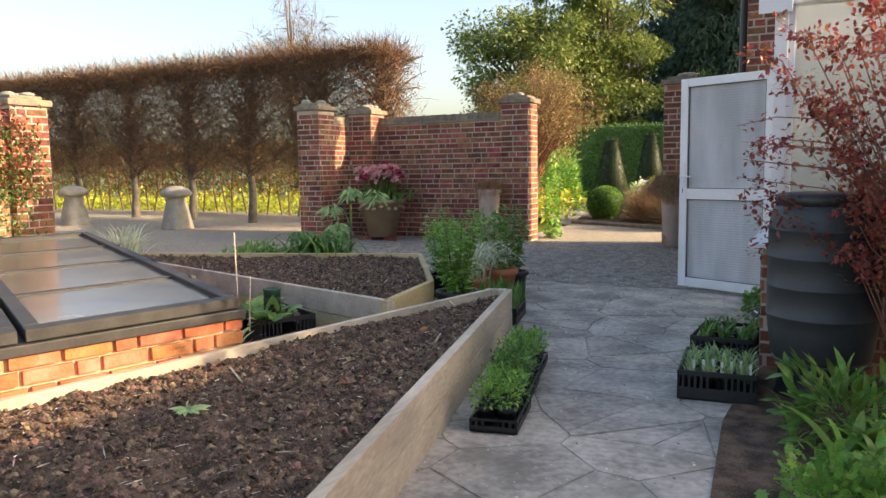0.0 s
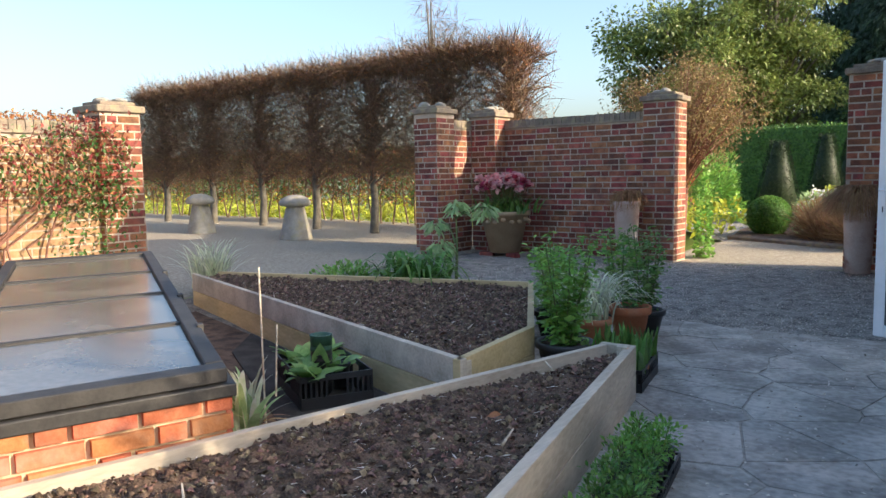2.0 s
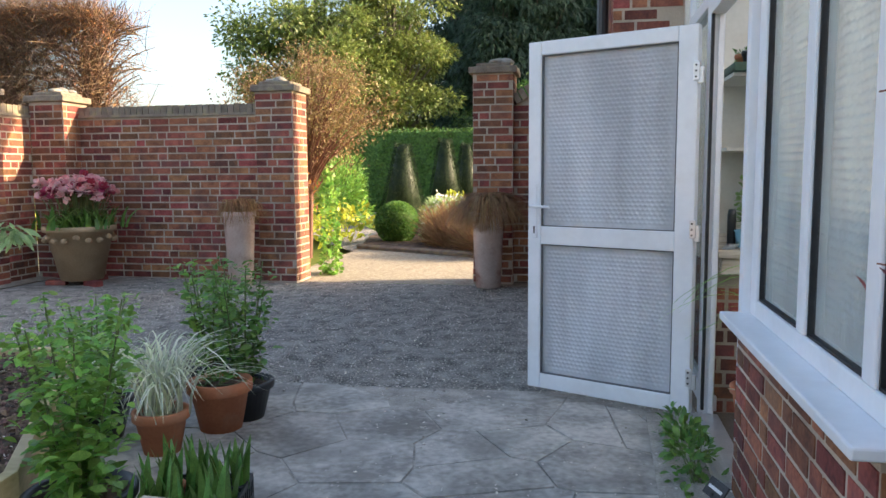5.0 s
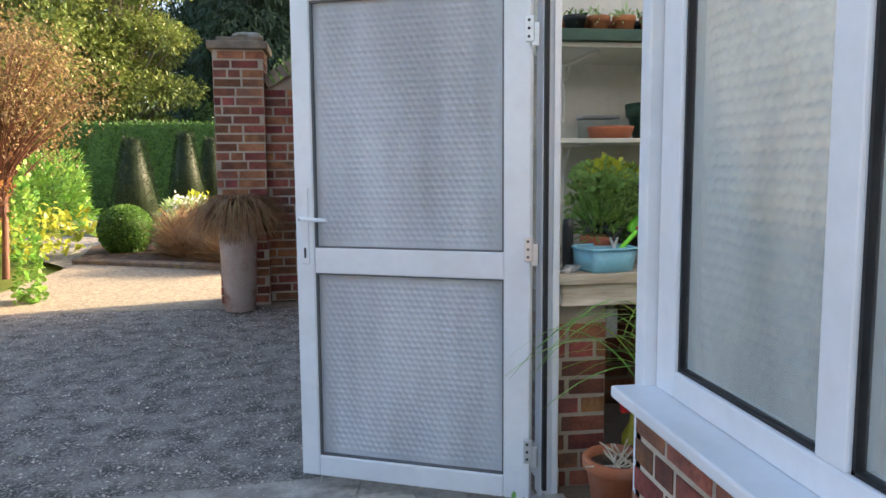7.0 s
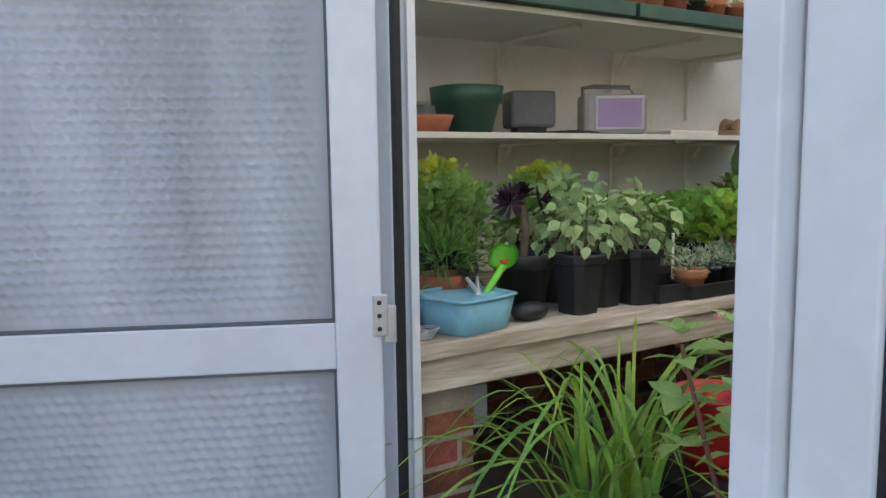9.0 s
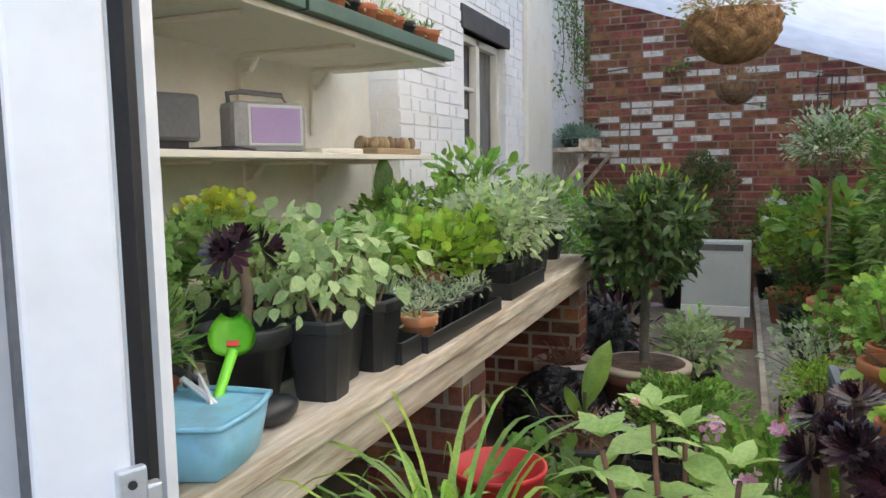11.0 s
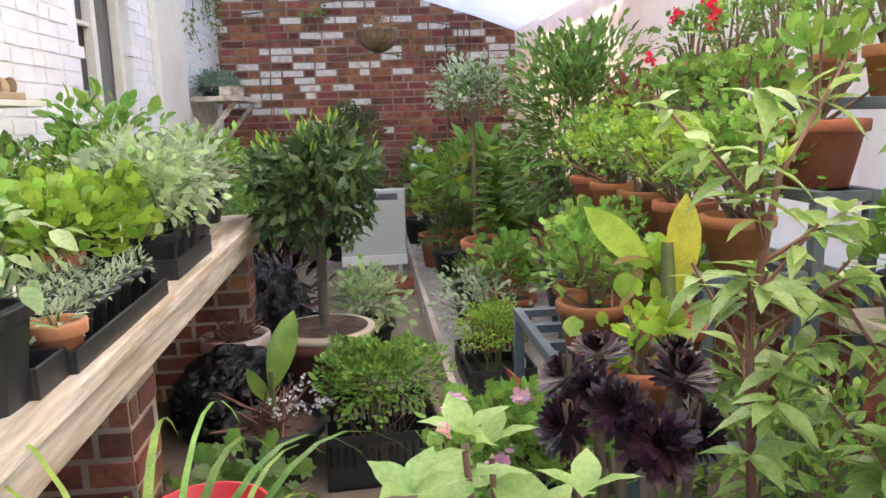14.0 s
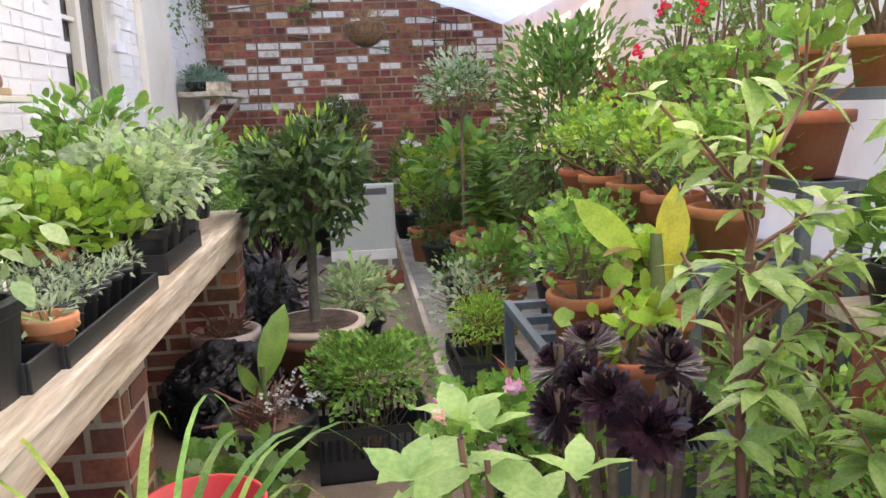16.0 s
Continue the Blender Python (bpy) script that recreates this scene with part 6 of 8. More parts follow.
def bed_corner_pots():
    def leafy(x, y, r, h, m, height, rad, n, leafm, label, shape=S_OVAL, size=0.07):
        t = thing("potted_plant", label, "potted plant", (x, y, 0.0))
        z = pot(t, r, h, m)
        for k in range(7):
            a = k * 0.9
            e = (rad * 0.55 * math.cos(a), rad * 0.55 * math.sin(a), z + height * RNG.uniform(0.75, 1.0))
            p0 = Vector((0.03 * math.cos(a), 0.03 * math.sin(a), z))
            V, F = tubes([[tuple(p0), tuple(p0.lerp(Vector(e), 0.5)), e]], 0.006, 0.003, 5)
            raw("stem", V, F, M_STEM, t)
            u = RNG.random((n // 7, 1)) ** 0.8
            pts = np.array(p0)[None] * (1 - u) + np.array(e)[None] * u
            d = RNG.normal(0, 1, (n // 7, 3)) * (1, 1, 0.3) + (0, 0, 0.3)
            pts = pts + RNG.normal(0, 0.04, pts.shape) * (1, 1, 0.5)
            leaves("foliage", shape, pts, d, size * RNG.uniform(0.6, 1.3, n // 7) * (1.15 - 0.5 * u[:, 0]), leafm, t)
        return t
    leafy(-0.95, 5.05, 0.17, 0.24, M_BLACK, 0.72, 0.30, 1300, L_FRESH, "tall leafy green plant in a black pot at the bed corner", size=0.055)
    leafy(-1.42, 6.85, 0.15, 0.2, M_BLACK, 0.62, 0.26, 640, L_FRESH, "bushy green shrublet in a black pot on the yard", size=0.06)
    leafy(-1.06, 6.5, 0.15, 0.2, M_BLACK, 0.68, 0.24, 640, L_MID, "upright green shrublet in a black pot behind terracotta", size=0.06)
    leafy(-1.62, 6.1, 0.15, 0.2, M_BLACK, 0.55, 0.26, 560, L_FRESH, "leafy potted shrublet beside the bed", size=0.06)
    t = thing("potted_plant", "wide terracotta pot with bare soil and low growth", "potted plant", (-1.1, 6.32, 0))
    z = pot(t, 0.15, 0.25, M_TERRA, 0.045)
    bush(t, (0, 0, z + 0.02), (0.09, 0.09, 0.05), 60, S_OVAL, 0.035, L_MID, nstem=4, z0=z)
    t = thing("striped_grass", "fountain of cream striped grass in a terracotta pot", "potted grass", (-1.22, 5.98, 0))
    z = pot(t, 0.12, 0.2, M_TERRA, 0.035)
    blades(t, z, 190, 0.85, 0.55, L_STRIPE, 0.7, 0.72, base=0.04)
    t = thing("striped_grass", "small silver grass tuft on the bed edge", "potted grass", (-2.35, 6.9, 0))
    blades(t, 0.0, 90, 0.45, 0.32, L_GREY, 0.6, 0.5, base=0.05)
    t = thing("striped_grass", "cream variegated grass clump at the bed end", "grass", (-5.5, 5.75, 0.0))
    blades(t, 0.1, 200, 0.85, 0.48, L_STRIPE, 0.9, 0.45, base=0.08)
    t = thing("daylily", "clump of arching green strap leaves in the far bed", "border plants", (-3.4, 6.58, 0.0))
    blades(t, 0.0, 150, 1.25, 0.7, L_MID, 2.6, 0.78, base=0.12)
    t = thing("melianthus", "tall pale stem with drooping divided blue-green leaves", "border plants", (-3.42, 7.25, 0.1))
    V, F = tubes([[(0, 0, 0), (0.02, 0, 0.4), (0.0, 0.02, 0.72)], [(0, 0, 0.45), (-0.12, 0.05, 0.62), (-0.3, 0.1, 0.66)], [(0, 0, 0.7), (0.18, 0.1, 0.82), (0.34, 0.1, 0.8)]], 0.018, 0.008, 7)
    raw("stem", V, F, M_STEM, t)
    for c in ((-0.32, 0.1, 0.62), (0.3, 0.1, 0.78), (0.02, 0.0, 0.82), (-0.1, -0.1, 0.42)):
        n = 60
        a = RNG.uniform(0, 6.283, n)
        p = np.column_stack([c[0] + 0.1 * np.cos(a) * RNG.random(n), c[1] + 0.1 * np.sin(a) * RNG.random(n), c[2] + RNG.normal(0, 0.03, n)])
        leaves("foliage", S_LANCE, p, np.column_stack([np.cos(a), np.sin(a), -0.5 + 0 * a]), RNG.uniform(0.08, 0.14, n), L_SAGE, t)
    t = thing("weed_patch", "low green weeds along the far bed edge", "weeds", (-4.0, 6.3, 0.14))
    bush(t, (0, 0, 0.1), (0.55, 0.3, 0.14), 420, S_OVAL, 0.06, L_FRESH, nstem=8, z0=0.0)


bed_corner_pots()


def between_beds():
    t = crate("plant_tray", "stacked black crates of lime green foxglove seedlings between the beds", (-1.92, 3.98, 0.0), 62, 0.40, 0.60, 0.2)
    for k in range(7):
        q = small_pot(t, RNG.uniform(-0.14, 0.14), -0.24 + 0.08 * k, 0.04, 0.055, 0.14, M_BLACK)
        n = 9
        a = RNG.uniform(0, 6.283, n)
        leaves("foliage", S_BROAD, np.column_stack([0.01 * np.cos(a), 0.01 * np.sin(a), 0.12 + 0 * a]), np.column_stack([np.cos(a), np.sin(a), RNG.uniform(0.3, 1.6, n)]), RNG.uniform(0.10, 0.19, n), L_PALE, q)
    t = thing("pot_stack", "stack of upturned dark green plastic pots", "pots", (-1.86, 3.92, 0.17))
    for k in range(5):
        part("pot", lathe([(0.062, 0.03 * k), (0.060, 0.03 * k + 0.01), (0.058, 0.03 * k + 0.026), (0.062, 0.03 * k + 0.03)], 22), M_GREENPAINT if k == 4 else M_BLACK, t, smooth=True)
    part("top_pot", lathe([(0.058, 0.15), (0.062, 0.20), (0.064, 0.205), (0.05, 0.205), (0.048, 0.16)], 22), M_GREENPAINT, t, smooth=True)
    t = thing("garden_cane", "thin pale cane stuck upright in the soil", "cane", (-1.66, 3.36, 0))
    V, F = tubes([[(0, 0, 0), (-0.03, 0.02, 0.82)], [(0.06, 0.02, 0.2), (0.075, 0.03, 0.55)]], 0.005, 0.004, 6)
    raw("cane", V, F, M_BENCH, t)
    t = thing("striped_grass", "white striped upright leaves beside the cold frame", "grass", (-1.68, 3.26, 0.0))
    blades(t, 0.0, 16, 0.52, 0.24, L_STRIPE, 3.0, 0.3, base=0.03)
    blades(t, 0.0, 14, 0.50, 0.26, L_SAGE, 3.4, 0.35, name="green_blade", base=0.03)
    blades(t, 0.0, 26, 0.22, 0.26, L_STRAW, 2.0, 0.6, name="dead_blade", base=0.04)
    s = structure("bed_soil", "dark shaded soil between bed and cold frame", "soil")
    part("soil", slab_bm([(-1.0, 4.0), (-4.9, 5.15), (-4.6, 4.4), (-1.1, 2.7), (-0.7, 3.9)], -0.03, 0.012), M_SOIL, s)
    part("weed_membrane", slab_bm([(-1.05, 4.0), (-3.6, 4.78), (-3.2, 4.3), (-1.2, 3.2), (-0.85, 3.6)], 0.012, 0.02), M_MEMBRANE, s, "black woven weed membrane")
    # sticks and leaves lying on the compost
    for k, (x, y, L, lab) in enumerate(((-0.62, 4.32, 0.13, "pale wood splinter lying on the compost"), (-0.25, 3.3, 0.10, "dry stalk lying on the compost"), (-0.7, 2.3, 0.16, "dry stalk lying on the compost"))):
        a = RNG.uniform(0, 3.14)
        V, F = tubes([[(x, y, 0.27), (x + L * math.cos(a), y + L * math.sin(a), 0.30)]], 0.006, 0.003, 5)
        tagged(raw("stick", V, F, M_BENCH), lab, "stick")
    ob = leaves("fallen_leaf", S_OVAL, [(-0.42, 3.55, 0.285), (-0.5, 2.0, 0.285), (-0.25, 2.45, 0.285), (-0.9, 1.6, 0.28)], RNG.normal(0, 1, (4, 3)) * (1, 1, 0.1), 0.06, L_RUST, None)
    tagged(ob, "scattered rusty fallen leaves on the compost", "leaves", kind="stuff")
    t = thing("poppy_seedling", "tiny grey-green seedling in the compost", "seedling", (-0.62, 1.9, 0.27))
    n = 22
    a = RNG.uniform(0, 6.283, n)
    leaves("foliage", S_LANCE, np.zeros((n, 3)), np.column_stack([np.cos(a), np.sin(a), 0.3 + 0 * a]), RNG.uniform(0.05, 0.09, n), L_SAGE, t)


between_beds()


# unseen block added to hold the low sun off path and near bed
def unseen_shade_wing():
    w = structure("outbuilding", "unseen brick outbuilding added to shade the garden from the east", "outbuilding")
    part("wall", boxes((4.2, 9.5, -12, 3.4, -0.05, 2.25)), M_BRICKI, w)
    bm = bmesh.new()
    a = [bm.verts.new(p) for p in ((4.0, -12.2, 2.2), (9.7, -12.2, 2.2), (6.85, -12.2, 3.3), (4.0, 3.6, 2.2), (9.7, 3.6, 2.2), (6.85, 3.6, 3.3))]
    for f in ((0, 2, 5, 3), (1, 4, 5, 2), (0, 1, 2), (3, 5, 4)):
        bm.faces.new([a[i] for i in f])
    part("roof", bm, M_ROOFTILE, w)


unseen_shade_wing()
# ---- greenhouse: bench, shelves and what stands on them ----
BZ = 0.87


def bench():
    b = thing("potting_bench", "long pale scaffold board bench on brick piers", "bench")
    part("front_board", boxes((1.36, 4.62, 6.89, 7.115, BZ - 0.04, BZ), bevel=0.004), M_BENCH, b)
    part("board", boxes((1.38, 4.62, 7.12, 7.345, BZ - 0.04, BZ - 0.002), bevel=0.004), M_BENCH, b)
    part("board", boxes((1.38, 4.62, 7.35, 7.575, BZ - 0.04, BZ - 0.001), bevel=0.004), M_BENCH, b)
    part("board", boxes((1.38, 4.62, 7.58, 8.004, BZ - 0.04, BZ - 0.002), bevel=0.004), M_BENCH, b)
    part("apron", boxes((1.38, 4.60, 6.905, 6.95, BZ - 0.125, BZ - 0.041), bevel=0.004), M_BENCH, b)
    part("end_bearer", boxes((1.375, 1.42, 6.96, 7.9, BZ - 0.12, BZ - 0.041), bevel=0.004), M_BENCH, b)
    for x, s in ((1.36, 160), (2.74, 161), (4.50, 162)):
        p = structure("brick_pier", "red brick pier under the potting bench", "pier")
        y1 = 7.9 if x > 4 else 7.3
        part("core", boxes((x, x + 0.215, 6.96, y1, 0, BZ - 0.126)), M_MORTAR, p)
        face_bricks(p, (x, 6.96, 0), (1, 0), 0.215, BZ - 0.126, M_BRICK, M_BRICKI, s, 40)
        face_bricks(p, (x, y1, 0), (0, -1), y1 - 6.96, BZ - 0.126, M_BRICK, M_BRICKI, s + 20, 60)
        face_bricks(p, (x + 0.215, 6.96, 0), (0, 1), y1 - 6.96, BZ - 0.126, M_BRICK, M_BRICKI, s + 30, 40)
    back = structure("wall_bench_back", "dark red brick wall under the potting bench", "wall")
    part("core", boxes((1.40, 4.6, 7.93, 8.004, 0, BZ - 0.045)), M_REDMORTAR, back)
    face_bricks(back, (1.40, 7.93, 0), (1, 0), 3.2, BZ - 0.045, M_BRICK, M_BRICKI, 190, 120, near=(2.2, 0.5))
    t = thing("junction_box", "small grey electrical box on the bench pier", "box", (1.60, 6.99, 0.60))
    part("box", boxes((-0.02, 0.03, -0.02, 0.03, 0, 0.12), bevel=0.004), M_GREYPLASTIC, t)


bench()


def shelves():
    for name, z, y0, x1, lab in (("wall_shelf", 1.385, 7.56, 3.99, "cream painted wall shelf on old iron brackets"), ("wall_shelf", 1.80, 7.43, 3.83, "upper cream shelf edged with dark green trays")):
        s = thing(name, lab, "shelf")
        part("board", boxes((1.50, x1, y0, 8.0, z, z + 0.022), bevel=0.003), M_CREAM, s)
        for x in (1.72, 2.42, 3.08, 3.60):
            V, F = tubes([[(x, 7.995, z - 0.30), (x, 7.99, z - 0.02), (x, 7.98, z - 0.008), (x, y0 + 0.06, z - 0.008)], arc((x, 7.98, z - 0.09), (x, 7.90, z - 0.01), -0.015, 4)], 0.011, 0.009, 6)
            raw("bracket", V, F, M_CREAM, s, "rust streaked iron bracket")
    for x0, x1 in ((1.5, 2.6), (2.62, 3.84)):
        t = thing("green_tray", "dark green gravel tray on the upper shelf", "tray", (0, 0, 1.823), group="green trays on the shelf")
        part("base", boxes((x0, x1, 7.40, 7.74, 0, 0.012)), M_GREENPAINT, t)
        for bx in ((x0, x1, 7.39, 7.402, 0, 0.05), (x0, x1, 7.738, 7.75, 0, 0.05), (x0, x0 + 0.012, 7.402, 7.738, 0, 0.05), (x1 - 0.012, x1, 7.402, 7.738, 0, 0.05)):
            part("side", boxes(bx, bevel=0.003), M_GREENPAINT, t)
    k = 0
    for row, y in ((0, 7.475), (1, 7.60)):
        for i in range(19):
            x = 1.60 + 0.118 * i
            t = thing("succulent_pot", "small terracotta pot with a grey-green succulent", "potted plant", (x + RNG.normal(0, 0.006), y + RNG.normal(0, 0.006), 1.836), group="succulents on the upper shelf")
            z = pot(t, 0.05, 0.105, M_TERRA if (i + row) % 4 else M_BLACK, 0.018, 0.72, seg=14)
            bush(t, (0, 0, z + 0.02), (0.045, 0.045, 0.035), 40, S_LANCE, 0.032, L_SAGE if i % 3 else L_MID, nstem=0)


shelves()


def shelf_things():
    z = 1.407
    r = thing("radio", "grey rugged portable radio with lilac speaker front", "radio", (2.76, 7.67, z), -28)
    part("body", boxes((-0.135, 0.135, -0.06, 0.06, 0, 0.165), bevel=0.022), M_GREYPLASTIC, r, smooth=False)
    part("speaker", boxes((-0.075, 0.105, -0.064, -0.058, 0.03, 0.145), bevel=0.002), M_LILAC, r, "lilac speaker cloth")
    part("speaker_surround", boxes((-0.085, 0.115, -0.0625, -0.056, 0.02, 0.155), bevel=0.003), M_HEATER, r)
    V, F = tubes([[(-0.12, 0, 0.155), (-0.125, 0, 0.19), (-0.08, 0, 0.198), (0.07, 0, 0.192), (0.09, 0, 0.16)]], 0.009, 0.009, 8)
    raw("handle", V, F, M_DKGREY, r, smooth=True)
    g = thing("loudspeaker", "small dark grey wedge loudspeaker on the shelf", "loudspeaker", (2.43, 7.80, z + 0.03), -20)
    part("body", boxes((-0.095, 0.095, -0.06, 0.07, 0, 0.145), bevel=0.014), M_DKGREY, g)
    part("foot", boxes((-0.06, 0.06, -0.04, 0.06, -0.03, 0.002)), M_BLACK, g)
    c = thing("cable", "black mains cable looped along the shelf", "cable")
    V, F = tubes([[(2.35, 7.75, z + 0.006), (2.45, 7.62, z + 0.006), (2.6, 7.66, z + 0.006), (2.66, 7.74, z + 0.006)], [(2.4, 7.70, z + 0.006), (2.52, 7.60, z + 0.012), (2.64, 7.62, z + 0.006)]], 0.004, 0.004, 6)
    raw("flex", V, F, M_BLACK, c)
    p = thing("planter", "dark green plastic planter on the shelf", "planter", (2.10, 7.76, z))
    part("body", lathe([(0.085, 0), (0.112, 0.11), (0.122, 0.112), (0.128, 0.175), (0.12, 0.175), (0.105, 0.10)], 24, 0.35), M_GREENPAINT, p, smooth=True)
    t = thing("terracotta_tray", "small terracotta seed pan stack on the shelf", "seed pan", (1.86, 7.70, z))
    part("pan", lathe([(0.085, 0), (0.10, 0.045), (0.104, 0.06), (0.095, 0.06), (0.085, 0.02)], 22, 0.5), M_TERRA, t, smooth=True)
    b = thing("plastic_box", "clear lidded plastic box on the shelf", "box", (1.85, 7.84, z))
    part("tub", boxes((-0.09, 0.09, -0.05, 0.06, 0, 0.105), bevel=0.008), M_PANE, b)
    part("lid", boxes((-0.095, 0.095, -0.055, 0.065, 0.105, 0.12), bevel=0.004), M_GREYPLASTIC, b)
    f = thing("flat_carton", "flat cream plastic seed tray on the shelf", "tray", (3.22, 7.70, z), -6)
    part("tray", boxes((-0.14, 0.14, -0.08, 0.08, 0, 0.022), bevel=0.006), M_CREAM, f)
    e = thing("egg_tray", "cardboard egg tray holding chitting seed potatoes", "egg tray", (3.72, 7.68, z), -4)
    part("tray", boxes((-0.2, 0.2, -0.07, 0.09, 0, 0.03), bevel=0.008), M_BUFF, e)
    for k in range(16):
        x, y = -0.17 + 0.048 * (k % 8), -0.03 + 0.07 * (k // 8)
        bm = bmesh.new()
        bmesh.ops.create_icosphere(bm, subdivisions=2, radius=1)
        q = part("potato", bm, M_POTATO, None, smooth=True)
        q.matrix_world = e.matrix_world @ pose(x, y, 0.05, RNG.uniform(-30, 30), RNG.uniform(-30, 30), RNG.uniform(0, 180)) @ Matrix.Diagonal((0.021, 0.025, 0.032 + 0.006 * RNG.random(), 1))
        tagged(q, "brown chitting seed potato in a tray", "potato", "seed potatoes")
    # blue tub with scoop and secateurs
    t = thing("plastic_tub", "sky blue plastic tub holding hand tools on the bench", "tub", (1.575, 7.0, BZ), 12)
    part("tub", lathe([(0.085, 0), (0.092, 0.004), (0.107, 0.086), (0.103, 0.086), (0.088, 0.012)], 28, 0.62), M_BLUETUB, t, smooth=True)
    part("rim", lathe([(0.1075, 0.0865), (0.112, 0.087), (0.113, 0.091), (0.112, 0.095), (0.104, 0.095), (0.1035, 0.0875)], 28, 0.62), M_BLUETUB, t, smooth=True)
    s = thing("soil_scoop", "lime green plastic scoop leaning in the tub", "scoop", (1.705, 7.03, BZ + 0.04), 0)
    bm = bmesh.new()
    vs = []
    for i in range(9):
        for j in range(7):
            u, v = i / 8, j / 6 * 2 - 1
            w = 0.043 * math.sin(min(0.93, 0.2 + u * 0.75) * math.pi) ** 0.6
            vs.append(bm.verts.new((w * v, 0.085 * u - 0.01, 0.016 * v * v + 0.01 * u * u)))
    for i in range(8):
        for j in range(6):
            bm.faces.new([vs[i * 7 + j], vs[i * 7 + j + 1], vs[i * 7 + j + 8], vs[i * 7 + j + 7]])
    bmesh.ops.solidify(bm, geom=bm.faces[:], thickness=0.004)
    bl = part("blade", bm, M_LIMEPLASTIC, s, smooth=True)
    bl.matrix_basis = pose(0.02, 0.0, 0.105, 40, 0, -52)
    V, F = tubes([[(-0.12, -0.05, -0.015), (-0.05, -0.02, 0.045), (0.02, 0.0, 0.106)]], 0.008, 0.011, 8)
    raw("handle", V, F, M_LIMEPLASTIC, s, smooth=True)
    part("sticker", boxes((-0.01, 0.012, 0.012, 0.024, 0.0035, 0.0045)), M_REDPLASTIC, bl, "small red maker's sticker")
    s = thing("secateurs", "steel and black handled secateurs in the tub", "secateurs", (1.62, 7.0, BZ + 0.06), -20)
    for k in (-1, 1):
        V, F = tubes([[(k * 0.02, -0.06, -0.02), (0, 0, 0.03), (-k * 0.015, 0.06, 0.06)]], 0.009, 0.005, 6)
        raw("blade", V, F, M_METAL, s)
        V, F = tubes([[(-k * 0.012, 0.05, 0.05), (k * 0.02, 0.10, 0.075), (k * 0.03, 0.16, 0.10)]], 0.008, 0.011, 7)
        raw("handle", V, F, M_BLACK, s, smooth=True)
    t = thing("wooden_dibber", "dark handled tool resting on the bench end", "tool", (1.45, 7.06, BZ))
    part("handle", lathe([(0.02, 0), (0.022, 0.01), (0.022, 0.17), (0.018, 0.2), (0.002, 0.202)], 12), M_BLACK, t, smooth=True)
    t = thing("wire_coil", "coil of thin wire and small rings on the bench end", "wire")
    ls = [[(1.42 + 0.03 * math.cos(a) + 0.004 * k, 6.96 + 0.03 * math.sin(a), BZ + 0.004 + 0.004 * k) for a in np.linspace(0, 6.283, 12)] for k in range(6)]
    V, F = tubes(ls, 0.0018, 0.0018, 4)
    raw("wire", V, F, M_METAL, t)
    t = thing("stone_weight", "rounded dark stone on the bench", "stone", (1.78, 6.98, BZ))
    bm = bmesh.new()
    bmesh.ops.create_icosphere(bm, subdivisions=3, radius=1, matrix=Matrix.Translation((0, 0, 0.025)) @ Matrix.Diagonal((0.06, 0.035, 0.028, 1)))
    part("stone", bm, M_BLACK, t, smooth=True)


shelf_things()


def rosette(parent, centre, r, rows, material, tilt=(0, 0, 1)):
    """A succulent rosette of spoon leaves."""
    P, W, S = [], [], []
    ax = Vector(tilt).normalized()
    u = ax.orthogonal().normalized()
    v = ax.cross(u)
    for k in range(rows):
        q = k / max(1, rows - 1)
        n = 21
        for i in range(n):
            a = 2.4 * (i + k * n) + RNG.normal(0, 0.1)
            d = (u * math.cos(a) + v * math.sin(a)) * (0.35 + 0.9 * (1 - q)) + ax * (0.1 + 1.3 * q)
            P.append(Vector(centre) + ax * 0.02 * q)
            W.append(d)
            S.append(r * (1.0 - 0.55 * q))
    leaves("rosette", S_SPOON, P, W, S, material, parent, up=tuple(ax), tilt=0.05)


def plain_tray(label, x0, x1, y0, y1, z, h=0.05):
    t = thing("seed_tray", label, "tray", (0, 0, z))
    part("base", boxes((x0, x1, y0, y1, 0, 0.006)), M_BLACK, t)
    for b in ((x0 - 0.006, x1 + 0.006, y0 - 0.006, y0 + 0.002, 0, h), (x0 - 0.006, x1 + 0.006, y1 - 0.002, y1 + 0.006, 0, h), (x0 - 0.006, x0 + 0.002, y0 + 0.002, y1 - 0.002, 0, h), (x1 - 0.002, x1 + 0.006, y0 + 0.002, y1 - 0.002, 0, h)):
        part("side", boxes(b, bevel=0.002), M_BLACK, t)
    return t


def square_pot(x, y, z, r, h, label, group=""):
    t = thing("potted_plant", label, "potted plant", (x, y, z), RNG.uniform(-5, 5), group)
    top = pot(t, r, h, M_BLACK, 0.02, 0.72, square=0.85, seg=16)
    return t, top


